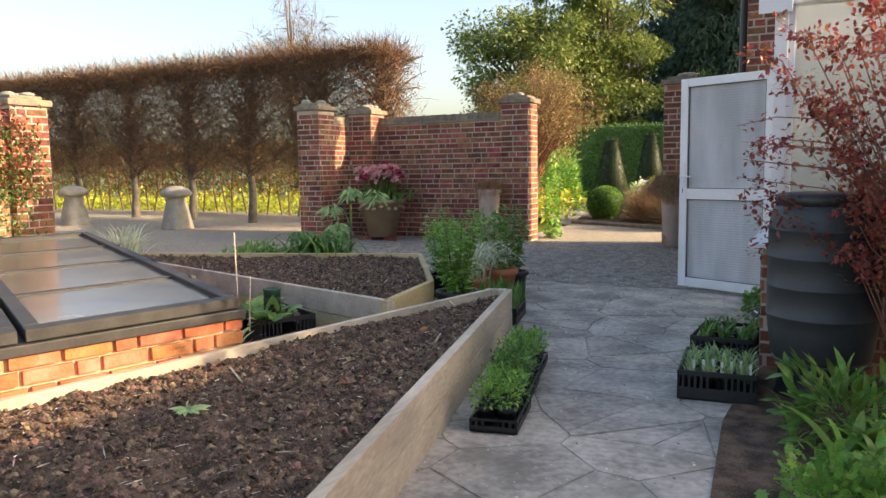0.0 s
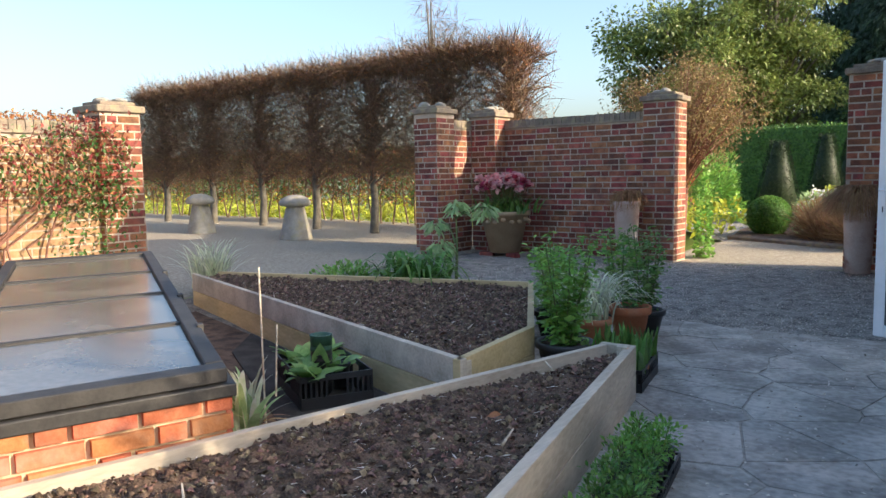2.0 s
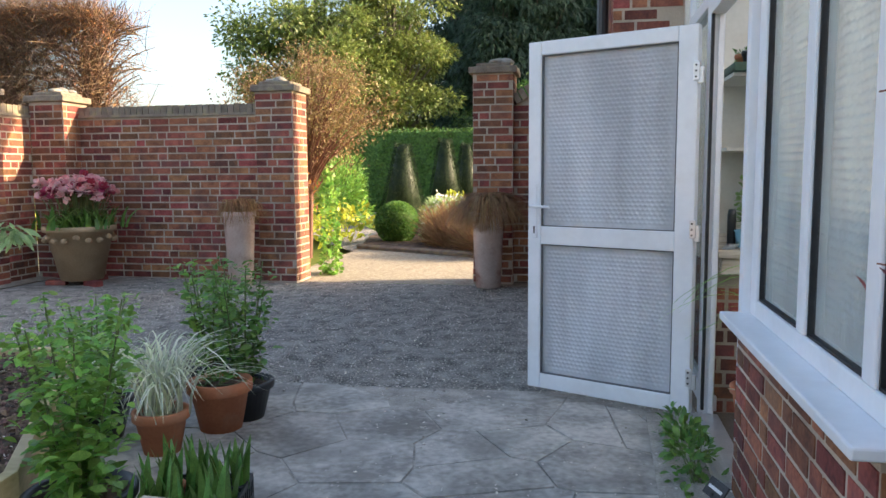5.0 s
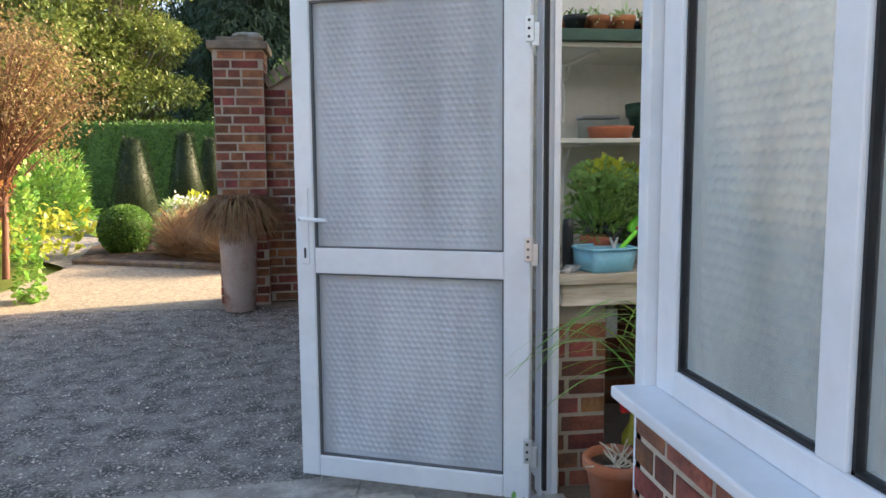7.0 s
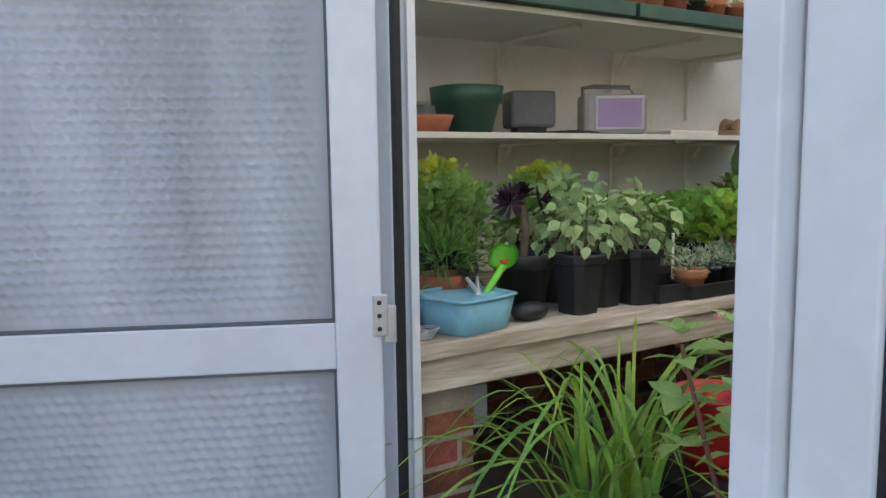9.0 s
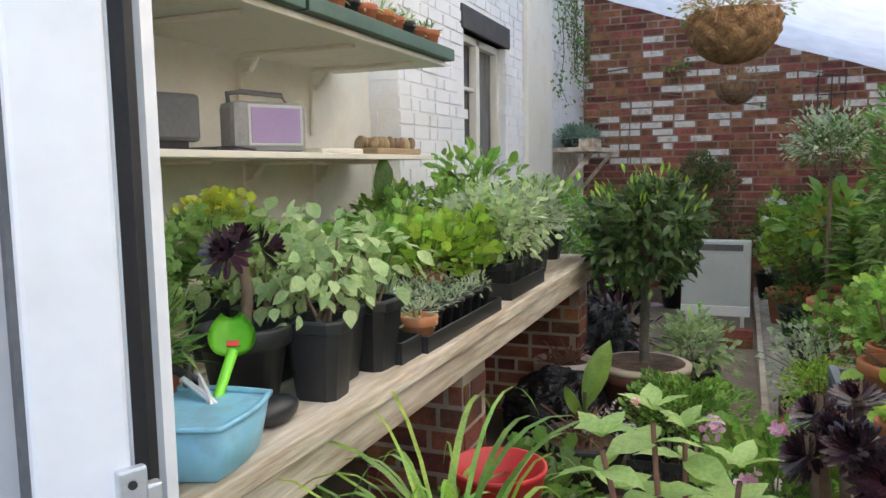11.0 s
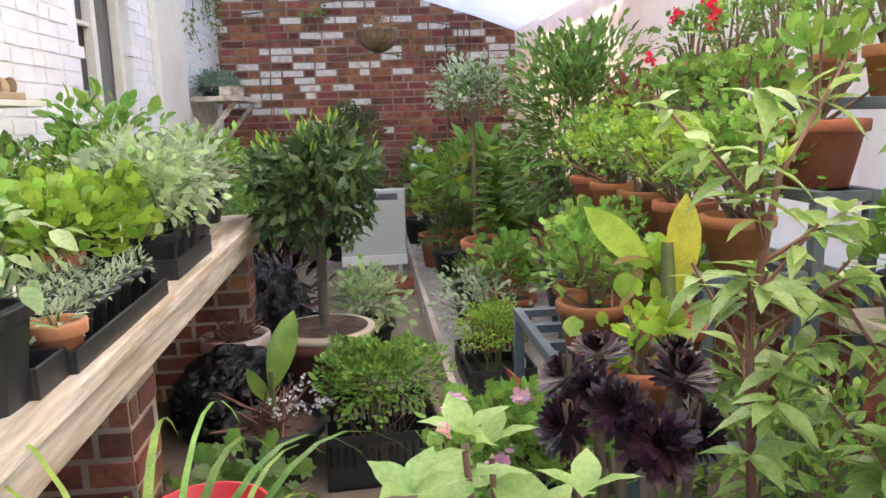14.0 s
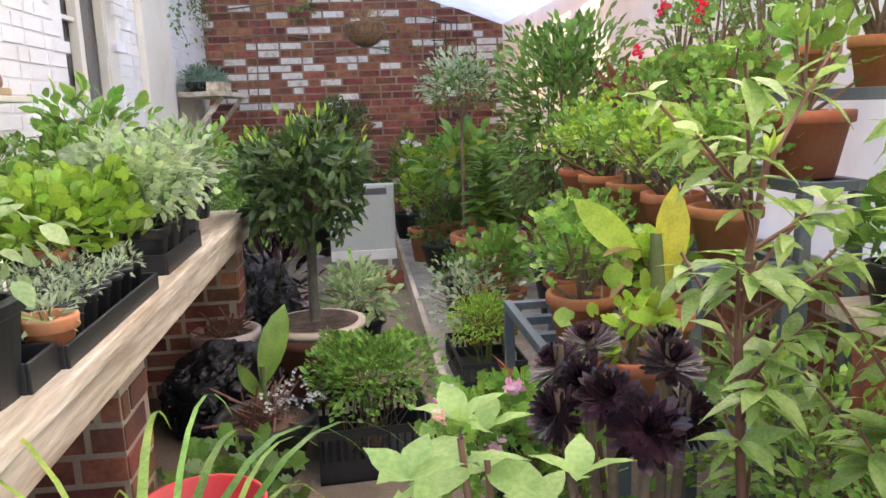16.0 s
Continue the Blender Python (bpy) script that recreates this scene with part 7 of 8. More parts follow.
def bench_plants():
    # cut-leaved lime pelargoniums at the bench end
    for x, y, h, n, r in ((1.70, 7.34, 0.20, 420, 0.17), (2.16, 7.40, 0.19, 360, 0.16), (1.92, 7.62, 0.18, 300, 0.17)):
        t, z = square_pot(x, y, BZ, 0.085, 0.17, "lime green cut-leaved pelargonium in a black pot")
        bush(t, (0, 0, z + h * 0.55), (r, r, h * 0.75), int(n * 2.2), S_LOBED, 0.038, L_PALE, nstem=10, z0=z)
        bush(t, (0, 0, z + h * 1.15), (r * 0.6, r * 0.6, 0.07), 110, S_LOBED, 0.034, L_YELLOW, nstem=6, z0=z)
    t = thing("potted_plant", "ferny green seedling in a small terracotta pot", "potted plant", (1.62, 7.17, BZ))
    z = pot(t, 0.075, 0.12, M_TERRA)
    bush(t, (0, 0, z + 0.07), (0.12, 0.1, 0.09), 300, S_FINE, 0.07, L_MID, nstem=8, z0=z)
    # black aeonium standard
    t = thing("black_aeonium", "black aeonium rosette on a bare stem in a black pot", "potted plant", (1.84, 7.09, BZ))
    z = pot(t, 0.09, 0.17, M_BLACK)
    V, F = tubes([[(0, 0, z), (0.005, -0.01, z + 0.1), (0, 0, 1.19 - BZ)]], 0.013, 0.011, 8)
    raw("stem", V, F, M_BROWNSTEM, t, smooth=True)
    rosette(t, (0, 0, 1.2 - BZ), 0.055, 5, L_BLACK)
    rosette(t, (0.03, -0.03, 1.19 - BZ), 0.055, 3, L_BLACK, (0.6, -0.5, 0.2))
    rosette(t, (-0.04, 0.0, 1.19 - BZ), 0.055, 3, L_BLACK, (-0.7, -0.3, 0.2))
    # downy plectranthus in square pots
    for x, y, n in ((1.96, 6.985, 46), (2.09, 7.03, 40), (2.20, 6.99, 42), (2.03, 7.17, 36)):
        t, z = square_pot(x, y, BZ, 0.065, 0.17, "downy pale green plectranthus in a square black pot", "plectranthus pots")
        bush(t, (0, 0, z + 0.105), (0.125, 0.115, 0.12), int(n * 2.2), S_EGG, 0.044, L_SAGE, nstem=5, z0=z, shell=0.8, up=-0.5, stem_m=M_BROWNSTEM, stem_r=0.005)
    # long trays with silver seedlings
    plain_tray("long black gravel tray along the bench edge", 2.36, 2.98, 6.915, 7.22, BZ, 0.045)
    plain_tray("short black tray at the bench edge", 2.235, 2.345, 6.93, 7.2, BZ, 0.055)
    for i in range(7):
        for j in range(3):
            if i == 0 and j == 0:
                continue
            t = thing("potted_plant", "small silver leaved seedling in a black pot", "potted plant", (2.42 + 0.083 * i, 6.965 + 0.09 * j, BZ + 0.007), group="silver seedlings in the tray")
            z = pot(t, 0.037, 0.085, M_BLACK, 0.01, 0.75, seg=14)
            bush(t, (0, 0, z + 0.03), (0.032, 0.032, 0.034), 70, S_LANCE, 0.02, L_GREY, nstem=3, z0=z)
    t = thing("potted_plant", "silver seedling in a terracotta pot at the tray corner", "potted plant", (2.40, 6.955, BZ + 0.007))
    z = pot(t, 0.05, 0.085, M_TERRA, 0.02)
    bush(t, (0, 0, z + 0.03), (0.04, 0.04, 0.04), 80, S_LANCE, 0.028, L_GREY, nstem=3, z0=z)
    for x, y in ((2.30, 7.02), (2.32, 7.14), (2.3, 7.26), (2.44, 7.3)):
        t, z = square_pot(x, y, BZ + 0.008, 0.045, 0.1, "grey-green lavender seedling in a square black pot", "lavender pots")
        blades(t, z, 60, 0.16, 0.07, L_GREY, 0.5, 0.2, base=0.015)
        bush(t, (0, 0, z + 0.09), (0.06, 0.06, 0.08), 90, S_FINE, 0.05, L_MID, nstem=0)
    t = thing("black_aeonium", "low dark purple succulent at the back of the bench", "potted plant", (2.5, 7.5, BZ))
    z = pot(t, 0.08, 0.12, M_BLACK)
    for k in range(4):
        rosette(t, (RNG.normal(0, 0.05), RNG.normal(0, 0.05), z + 0.06), 0.07, 3, L_BLACK)
    # scented pelargoniums with rounded leaves
    for k, (x, y, r) in enumerate(((2.72, 7.32, 0.17), (2.95, 7.16, 0.16), (3.12, 7.10, 0.16), (2.98, 7.42, 0.18), (2.62, 7.55, 0.17), (3.25, 7.38, 0.17))):
        t, z = square_pot(x, y, BZ, 0.06, 0.14, "round leaved lime green pelargonium in a black pot", "pelargoniums on the bench") if k != 1 else (thing("potted_plant", "round leaved lime pelargonium in a terracotta pot", "potted plant", (x, y, BZ)), 0)
        if k == 1:
            z = pot(t, 0.06, 0.13, M_TERRA)
        bush(t, (0, 0, z + 0.08), (r * 0.9, r * 0.85, 0.11), 240, S_ROUND, 0.05, L_LIME if k in (1, 2) else L_FRESH, nstem=10, z0=z, up=0.7)
    plain_tray("black tray of square pots at the bench edge", 3.16, 3.62, 6.93, 7.22, BZ, 0.06)
    for k, (x, y) in enumerate(((3.24, 7.0), (3.38, 7.0), (3.52, 7.0), (3.3, 7.14), (3.46, 7.14))):
        t, z = square_pot(x, y, BZ + 0.008, 0.062, 0.12, "silvery white downy plectranthus in a square black pot", "silver plectranthus pots")
        bush(t, (0, 0, z + 0.14), (0.14, 0.13, 0.14), 190, S_EGG, 0.042, L_GREY if k % 2 else L_SAGE, nstem=6, z0=z, shell=0.7, up=-0.1)
    for k, (x, y, m, r) in enumerate(((3.72, 7.3, L_FRESH, 0.2), (3.9, 7.05, L_GREY, 0.16), (4.15, 7.2, L_MID, 0.22), (4.4, 7.1, L_FRESH, 0.2), (3.6, 7.6, L_FRESH, 0.2), (4.2, 7.55, L_FRESH, 0.2))):
        t, z = square_pot(x, y, BZ, 0.075, 0.15, "leafy green plant in a square black pot on the bench", "leafy pots on the bench")
        bush(t, (0, 0, z + 0.12), (r, r, 0.15), 330, S_OVAL, 0.05, m, nstem=8, z0=z)
    t, z = square_pot(3.55, 7.62, BZ, 0.08, 0.16, "arum with one upright arrow shaped leaf", "")
    V, F = tubes([[(0, 0, z), (0.02, 0, z + 0.2), (-0.03, 0.0, z + 0.34)], [(0.02, 0, z), (0.1, 0, z + 0.2), (0.12, -0.02, z + 0.28)]], 0.006, 0.004, 6)
    raw("stem", V, F, M_STEM, t)
    leaves("leaf", S_BROAD, [(-0.03, 0, z + 0.36), (0.12, -0.02, z + 0.27), (0.1, 0, z + 0.2)], [(-0.2, -0.3, -1), (0.5, -0.3, -0.4), (0.3, -0.3, 0.5)], [0.16, 0.1, 0.12], L_HEDGE, t, up=(-0.6, -0.8, 0.2), tilt=0.1, single=True)
    leaves("leaf", S_BROAD, [(-0.02, 0, z + 0.24)], [(-0.1, -0.3, 1)], [0.16], L_HEDGE, t, up=(-0.6, -0.8, 0.2), tilt=0.1)
    t, z = square_pot(4.1, 7.4, BZ, 0.09, 0.18, "large leaved green plant below the window", "")
    bush(t, (0, 0, z + 0.2), (0.26, 0.22, 0.18), 150, S_BROAD, 0.075, L_FRESH, nstem=12, z0=z, shell=0.5)
    for x, y, L in ((2.39, 7.02, 0.13), (3.0, 7.02, 0.12), (2.86, 7.25, 0.12)):
        tagged(part("plant_label", boxes((x, x + 0.012, y, y + 0.0015, BZ + 0.05, BZ + 0.07 + L)), M_LABEL, None), "white plastic plant label stuck in a pot", "label")


bench_plants()


# ---- greenhouse floor plants ----
def floor_plants():
    # bay standard
    t = thing("bay_tree", "clipped bay tree standard in a buff rimmed clay pot", "tree", (4.34, 6.60, 0.0))
    z = pot(t, 0.205, 0.36, M_OXPOT, 0.05, 0.72, label="dark clay pot")
    part("pot_rim", lathe([(0.19, 0.345), (0.222, 0.345), (0.226, 0.375), (0.19, 0.376)], 32), M_GLAZE, t, "buff rim", smooth=True)
    bm = bmesh.new()
    bmesh.ops.create_circle(bm, cap_ends=True, segments=28, radius=0.194, matrix=Matrix.Translation((0, 0, 0.379)))
    part("top_soil", bm, M_SOIL, t)
    V, F = tubes([[(0, 0, z), (0.012, 0.005, 0.5), (-0.006, 0.0, 0.72), (0.0, 0.01, 0.95)]], 0.026, 0.02, 9)
    raw("trunk", V, F, M_BARK, t, smooth=True)
    p, d = ball_points(1700, (0, 0, 1.02), (0.28, 0.28, 0.26), 0.55, 0.09, -0.85)
    leaves("foliage", S_BAY, p, d * 0.8 + RNG.normal(0, 0.8, d.shape) + (0, 0, 0.2), RNG.uniform(0.05, 0.085, 1700), L_DARK, t, kind="stuff")
    q, d = ball_points(70, (0.03, 0.0, 1.10), (0.26, 0.26, 0.24), 0.1, 0.08, 0.1)
    leaves("young_shoot", S_LANCE, q, d * 0.4 + (0, 0, 1), RNG.uniform(0.04, 0.06, 70), L_LIME, t)
    stems(t, p[:26], 0.02, 0.85, 0.007, 0.003, M_BROWNSTEM, "branch")
    # pots under the bench edge
    t = thing("potted_plant", "wide clay pot of short dark dead stems", "potted plant", (4.42, 7.02, 0))
    z = pot(t, 0.15, 0.34, M_PALETERRA, 0.05)
    stems(t, RNG.normal(0, 0.08, (26, 3)) * (1, 1, 0.3) + (0, 0, z + 0.08), 0.1, z - 0.01, 0.006, 0.004, M_REDSTEM)
    t = thing("potted_canna", "canna shoot with one broad upright leaf in a black pot", "potted plant", (3.66, 6.76, 0))
    z = pot(t, 0.18, 0.22, M_BLACK)
    V, F = tubes([[(0, 0, z), (0.01, 0.0, z + 0.12), (0.0, 0, z + 0.22)]], 0.012, 0.01, 8)
    raw("stem", V, F, M_STEM, t)
    leaves("leaf", S_PADDLE, [(0, 0, z + 0.15), (0, 0.01, z + 0.10)], [(0.1, -0.3, 1), (-0.3, 0.5, 1)], [0.30, 0.16], L_FRESH, t, up=(-0.9, 0.1, 0.2), tilt=0.05, single=True)
    stems(t, RNG.normal(0, 0.1, (30, 3)) * (1, 1, 0.5) + (0, 0, z + 0.09), 0.12, z - 0.01, 0.007, 0.004, M_REDSTEM, "dead_stem")
    q = RNG.normal(0, 0.07, (50, 3)) * (1, 1, 0.35) + (0.02, -0.08, z + 0.09)
    flowers(t, q, 0.014, F_WHITE, 4, "dry_floret")
    t = thing("bin_bag", "crumpled black polythene sack on the floor", "sack", (4.15, 7.0, 0))
    for c, r in (((0, 0, 0.14), (0.26, 0.24, 0.2)), ((0.75, -0.05, 0.26), (0.26, 0.22, 0.3))):
        bm = bmesh.new()
        bmesh.ops.create_icosphere(bm, subdivisions=5, radius=1)
        for v in bm.verts:
            k = 1 + 0.22 * noise.noise(v.co * 3.0) + 0.12 * abs(noise.noise(v.co * 8.0))
            v.co = Vector((v.co.x * r[0] * k + c[0], v.co.y * r[1] * k + c[1], max(0.0, v.co.z * r[2] * k + c[2])))
        part("sack", bm, M_BINBAG, t)
    t = thing("potted_plant", "tall dark red stems and leaves behind the bay", "potted plant", (4.95, 6.85, 0))
    z = pot(t, 0.15, 0.25, M_BLACK)
    bush(t, (0, 0, z + 0.2), (0.2, 0.2, 0.26), 110, S_LANCE, 0.13, L_BLACK, nstem=10, z0=z, stem_m=M_REDSTEM)
    t = thing("potted_plant", "silver-green sage bush in a black pot", "potted plant", (5.02, 6.42, 0))
    z = pot(t, 0.15, 0.2, M_BLACK)
    bush(t, (0, 0, z + 0.12), (0.22, 0.22, 0.18), 300, S_OVAL, 0.065, L_SAGE, nstem=10, z0=z)
    t = crate("plant_crate", "black crate filled with fine leaved bushy cuttings", (3.72, 6.37, 0.006), 4, 0.44, 0.42, 0.2)
    p, d = ball_points(2600, (0.06, 0, 0.30), (0.27, 0.23, 0.17), 0.6, 0.12, -0.5)
    leaves("foliage", S_OVAL, p, d + RNG.normal(0, 0.4, d.shape) + (0, 0, 0.5), RNG.uniform(0.018, 0.036, 2600), L_FRESH, t, kind="stuff")
    stems(t, p[:40], 0.15, 0.03, 0.003, 0.0015, M_BROWNSTEM)
    # near strap-leaved plant
    t = thing("potted_sedge", "fountain of arching striped strap leaves in a dark green pot", "potted plant", (1.78, 6.66, 0.0))
    z = pot(t, 0.14, 0.36, M_GREENPAINT)
    blades(t, z, 50, 1.25, 0.74, L_FRESH, 1.0, 0.74, base=0.05, seg=12)
    blades(t, z, 26, 1.3, 0.8, L_LIME, 0.6, 0.74, name="striped_blade", base=0.05, seg=10)
    t = thing("plastic_bucket", "red plastic bucket standing on an upturned crate", "bucket", (2.16, 6.66, 0.47))
    part("bucket", lathe([(0.075, 0), (0.105, 0.20), (0.11, 0.205), (0.11, 0.215), (0.102, 0.215), (0.09, 0.04)], 26), M_REDPLASTIC, t, smooth=True)
    t = crate("plastic_crate", "upturned black crate under the bench edge", (2.16, 6.7, 0.006), 8, 0.34, 0.34, 0.45)
    part("lid", boxes((-0.17, 0.17, -0.17, 0.17, 0.45, 0.462)), M_BLACK, t)
    t = thing("watering_can", "dark green watering can with metal rose", "watering can", (2.62, 6.52, 0.0))
    part("body", lathe([(0.11, 0), (0.115, 0.01), (0.10, 0.26), (0.07, 0.3), (0.065, 0.305)], 24, 0.3), M_GREENPAINT, t, smooth=True)
    V, F = tubes([[(-0.09, -0.03, 0.06), (-0.2, -0.09, 0.3), (-0.25, -0.12, 0.42)]], 0.022, 0.016, 10)
    raw("spout", V, F, M_GREENPAINT, t, smooth=True)
    bm = bmesh.new()
    bmesh.ops.create_icosphere(bm, subdivisions=3, radius=1, matrix=Matrix.Translation((-0.27, -0.13, 0.47)) @ Euler((0.3, -0.4, 0)).to_matrix().to_4x4() @ Matrix.Diagonal((0.042, 0.042, 0.055, 1)))
    part("rose", bm, M_BROWNSTEM, t, "weathered brass rose", smooth=True)
    V, F = tubes([[(0.1, 0, 0.05), (0.2, 0, 0.2), (0.12, 0, 0.34), (0.0, 0, 0.36), (-0.05, 0, 0.29)]], 0.011, 0.011, 8)
    raw("handle", V, F, M_GREENPAINT, t, smooth=True)
    t = thing("ground_plants", "scalloped green seedlings below the bench edge", "plants", (2.75, 6.8, 0))
    z = pot(t, 0.14, 0.2, M_BLACK)
    bush(t, (0, -0.05, z + 0.14), (0.3, 0.24, 0.14), 110, S_LOBED, 0.085, L_MID, nstem=12, z0=z)
    # clay pots by the door
    for x, y, r in ((1.52, 6.66, 0.12), (1.66, 6.38, 0.13)):
        t = thing("potted_plant", "terracotta pot of dry trimmed stalks by the door", "potted plant", (x, y, 0.0))
        z = pot(t, r, 0.24, M_TERRA)
        stems(t, RNG.normal(0, 0.06, (20, 3)) * (1, 1, 0.4) + (0, 0, z + 0.05), 0.08, z - 0.01, 0.005, 0.003, M_BENCH)
    t = thing("spray_bottle", "red and yellow spray bottle under the bench", "bottle", (1.70, 6.95, 0.0))
    part("bottle", lathe([(0.045, 0), (0.05, 0.02), (0.05, 0.2), (0.02, 0.26), (0.018, 0.3)], 18), L_YELLOW, t, smooth=True)
    part("trigger", boxes((-0.06, 0.02, -0.015, 0.015, 0.3, 0.36), bevel=0.006), M_REDPLASTIC, t)
    # near broad-leaved fuchsia in front of the camera
    t = thing("fuchsia", "young fuchsia with large pale broad leaves on red stems", "potted plant", (1.66, 6.24, 0.0))
    t.matrix_world = pose(1.72, 6.22, 0)
    z = pot(t, 0.15, 0.3, M_TERRA)
    tips = [(-0.08, 0.12, 0.97), (0.0, 0.06, 0.99), (0.08, 0.02, 0.94), (-0.03, -0.06, 0.93), (0.10, 0.12, 0.82), (0.15, -0.06, 0.80)]
    stems(t, [(a, b, c - 0.02) for a, b, c in tips], 0.05, z, 0.008, 0.004, M_REDSTEM)
    P, W, S = [], [], []
    for a, b, c in tips:
        for lv, (dz, s) in enumerate(((0, 0.06), (-0.05, 0.095), (-0.13, 0.095), (-0.22, 0.085))):
            ang = RNG.uniform(0, 3.14)
            for k in range(3 if lv else 4):
                g = ang + k * 6.283 / (3 if lv else 4)
                P.append((a, b, c + dz))
                W.append((math.cos(g), math.sin(g), RNG.uniform(0.05, 0.4) if lv else 0.8))
                S.append(s * RNG.uniform(0.75, 1.05))
    leaves("leaf", S_OVATE, P, W, S, L_PALE, t, tilt=0.25, single=True)
    flowers(t, [(-0.02, 0.08, 1.0)], 0.016, F_PINK, 5, "bud")
    # pink pelargonium
    t = thing("pink_pelargonium", "pelargonium with pink flower heads in a black pot", "potted plant", (2.52, 6.06, 0.0))
    z = pot(t, 0.15, 0.34, M_BLACK)
    bush(t, (0, 0, z + 0.22), (0.25, 0.22, 0.19), 420, S_LOBED, 0.055, L_FRESH, nstem=12, z0=z, up=0.6)
    for c in ((-0.12, 0.15, 0.74), (-0.1, 0.02, 0.74), (-0.18, 0.08, 0.64)):
        flowers(t, np.array(c) + RNG.normal(0, 0.01, (6, 3)), 0.02, F_ROSE, 4)
    # black aeoniums
    t = thing("black_aeonium", "group of black aeonium rosettes on stout stems", "potted plant", (2.27, 5.87, 0.0))
    z = pot(t, 0.2, 0.3, M_BLACK)
    heads = ((-0.11, 0.03, 0.80, 0.095, (-0.75, 0.15, 0.45)), (0.0, -0.06, 0.87, 0.085, (-0.4, 0, 0.9)), (0.02, 0.10, 0.84, 0.08, (-0.5, 0.5, 0.7)), (0.13, -0.10, 0.86, 0.08, (0, -0.3, 1)), (0.12, 0.06, 0.88, 0.08, (-0.2, 0.2, 1)), (-0.02, 0.16, 0.80, 0.08, (-0.5, 0.8, 0.5)), (-0.06, 0.08, 0.84, 0.08, (-0.6, 0.2, 0.6)), (-0.07, -0.06, 0.80, 0.075, (-0.7, -0.4, 0.4)), (0.06, 0.14, 0.86, 0.075, (-0.2, 0.6, 0.8)))
    V, F = tubes([[(a * 0.4, b * 0.4, z), (a * 0.8, b * 0.8, c * 0.7), (a, b, c)] for a, b, c, r, w in heads], 0.011, 0.010, 8)
    raw("stem", V, F, M_BROWNSTEM, t, smooth=True)["kind"] = "stuff"
    for a, b, c, r, w in heads:
        rosette(t, (a, b, c - 0.05), r * 0.82, 5, L_BLACK, w)
    t = thing("potted_plant", "dark red leaved cordyline seedling", "potted plant", (2.72, 5.98, 0.0))
    z = pot(t, 0.1, 0.45, M_BLACK)
    leaves("foliage", S_LANCE, np.tile((0, 0, z + 0.12), (24, 1)) + RNG.normal(0, 0.03, (24, 3)), RNG.normal(0, 1, (24, 3)) * (1, 1, 0.4) + (0, 0, 0.8), RNG.uniform(0.12, 0.2, 24), L_RED, t)
    # tall jointed shrub on the near side
    t = thing("tender_shrub", "tall tender shrub with large glossy leaves and brown stems", "potted plant", (2.12, 5.66, 0.0))
    z = pot(t, 0.17, 0.32, M_BLACK)
    main = [[(0, 0.04, z), (0.02, 0.07, 0.6), (0.04, 0.08, 0.95), (0.02, 0.05, 1.22)], [(-0.03, -0.1, z), (-0.10, -0.14, 0.6), (-0.12, -0.14, 0.9), (-0.08, -0.16, 1.16)]]
    V, F = tubes(main, 0.011, 0.006, 8)
    raw("stem", V, F, M_REDSTEM, t, smooth=True)
    tw, P, W, S = [], [], [], []
    for m in main:
        for k in range(20):
            u = RNG.uniform(0.8, 2.95)
            i = min(2, int(u))
            a = Vector(m[i]).lerp(Vector(m[i + 1]), u - i)
            g = RNG.uniform(0, 6.283)
            L = RNG.uniform(0.05, 0.2)
            e = a + Vector((math.cos(g) * L, math.sin(g) * L, L * RNG.uniform(0.6, 1.6)))
            tw.append([tuple(a), tuple(e)])
            for q in range(10):
                h = g + RNG.uniform(-2.2, 2.2)
                P.append(a.lerp(e, RNG.uniform(0.5, 1.0)))
                W.append((math.cos(h), math.sin(h), RNG.uniform(-0.5, 0.8)))
                S.append(RNG.uniform(0.055, 0.1))
    V, F = tubes(tw, 0.0045, 0.003, 5)
    raw("twig", V, F, M_REDSTEM, t)
    leaves("leaf", S_ELLIPSE, P, W, S, L_TENDER, t, tilt=0.25, single=True)
    leaves("young_leaf", S_LANCE, [Vector(m[3]) for m in main for k in range(5)], RNG.normal(0, 0.5, (10, 3)) + (0, 0, 1), 0.045, L_LIME, t, single=True)
    t = thing("potted_plant", "low bushy green plants near the door sill", "potted plant", (1.98, 5.40, 0.0))
    z = pot(t, 0.2, 0.3, M_BLACK)
    bush(t, (0, 0.05, z + 0.22), (0.34, 0.36, 0.2), 900, S_OVAL, 0.036, L_FRESH, nstem=14, z0=z)
    t = thing("potted_plant", "green shrubby plant filling the corner by the window", "potted plant", (2.55, 5.40, 0.0))
    z = pot(t, 0.18, 0.3, M_BLACK)
    bush(t, (0, 0, z + 0.2), (0.36, 0.26, 0.24), 700, S_OVAL, 0.04, L_FRESH, nstem=14, z0=z)


floor_plants()


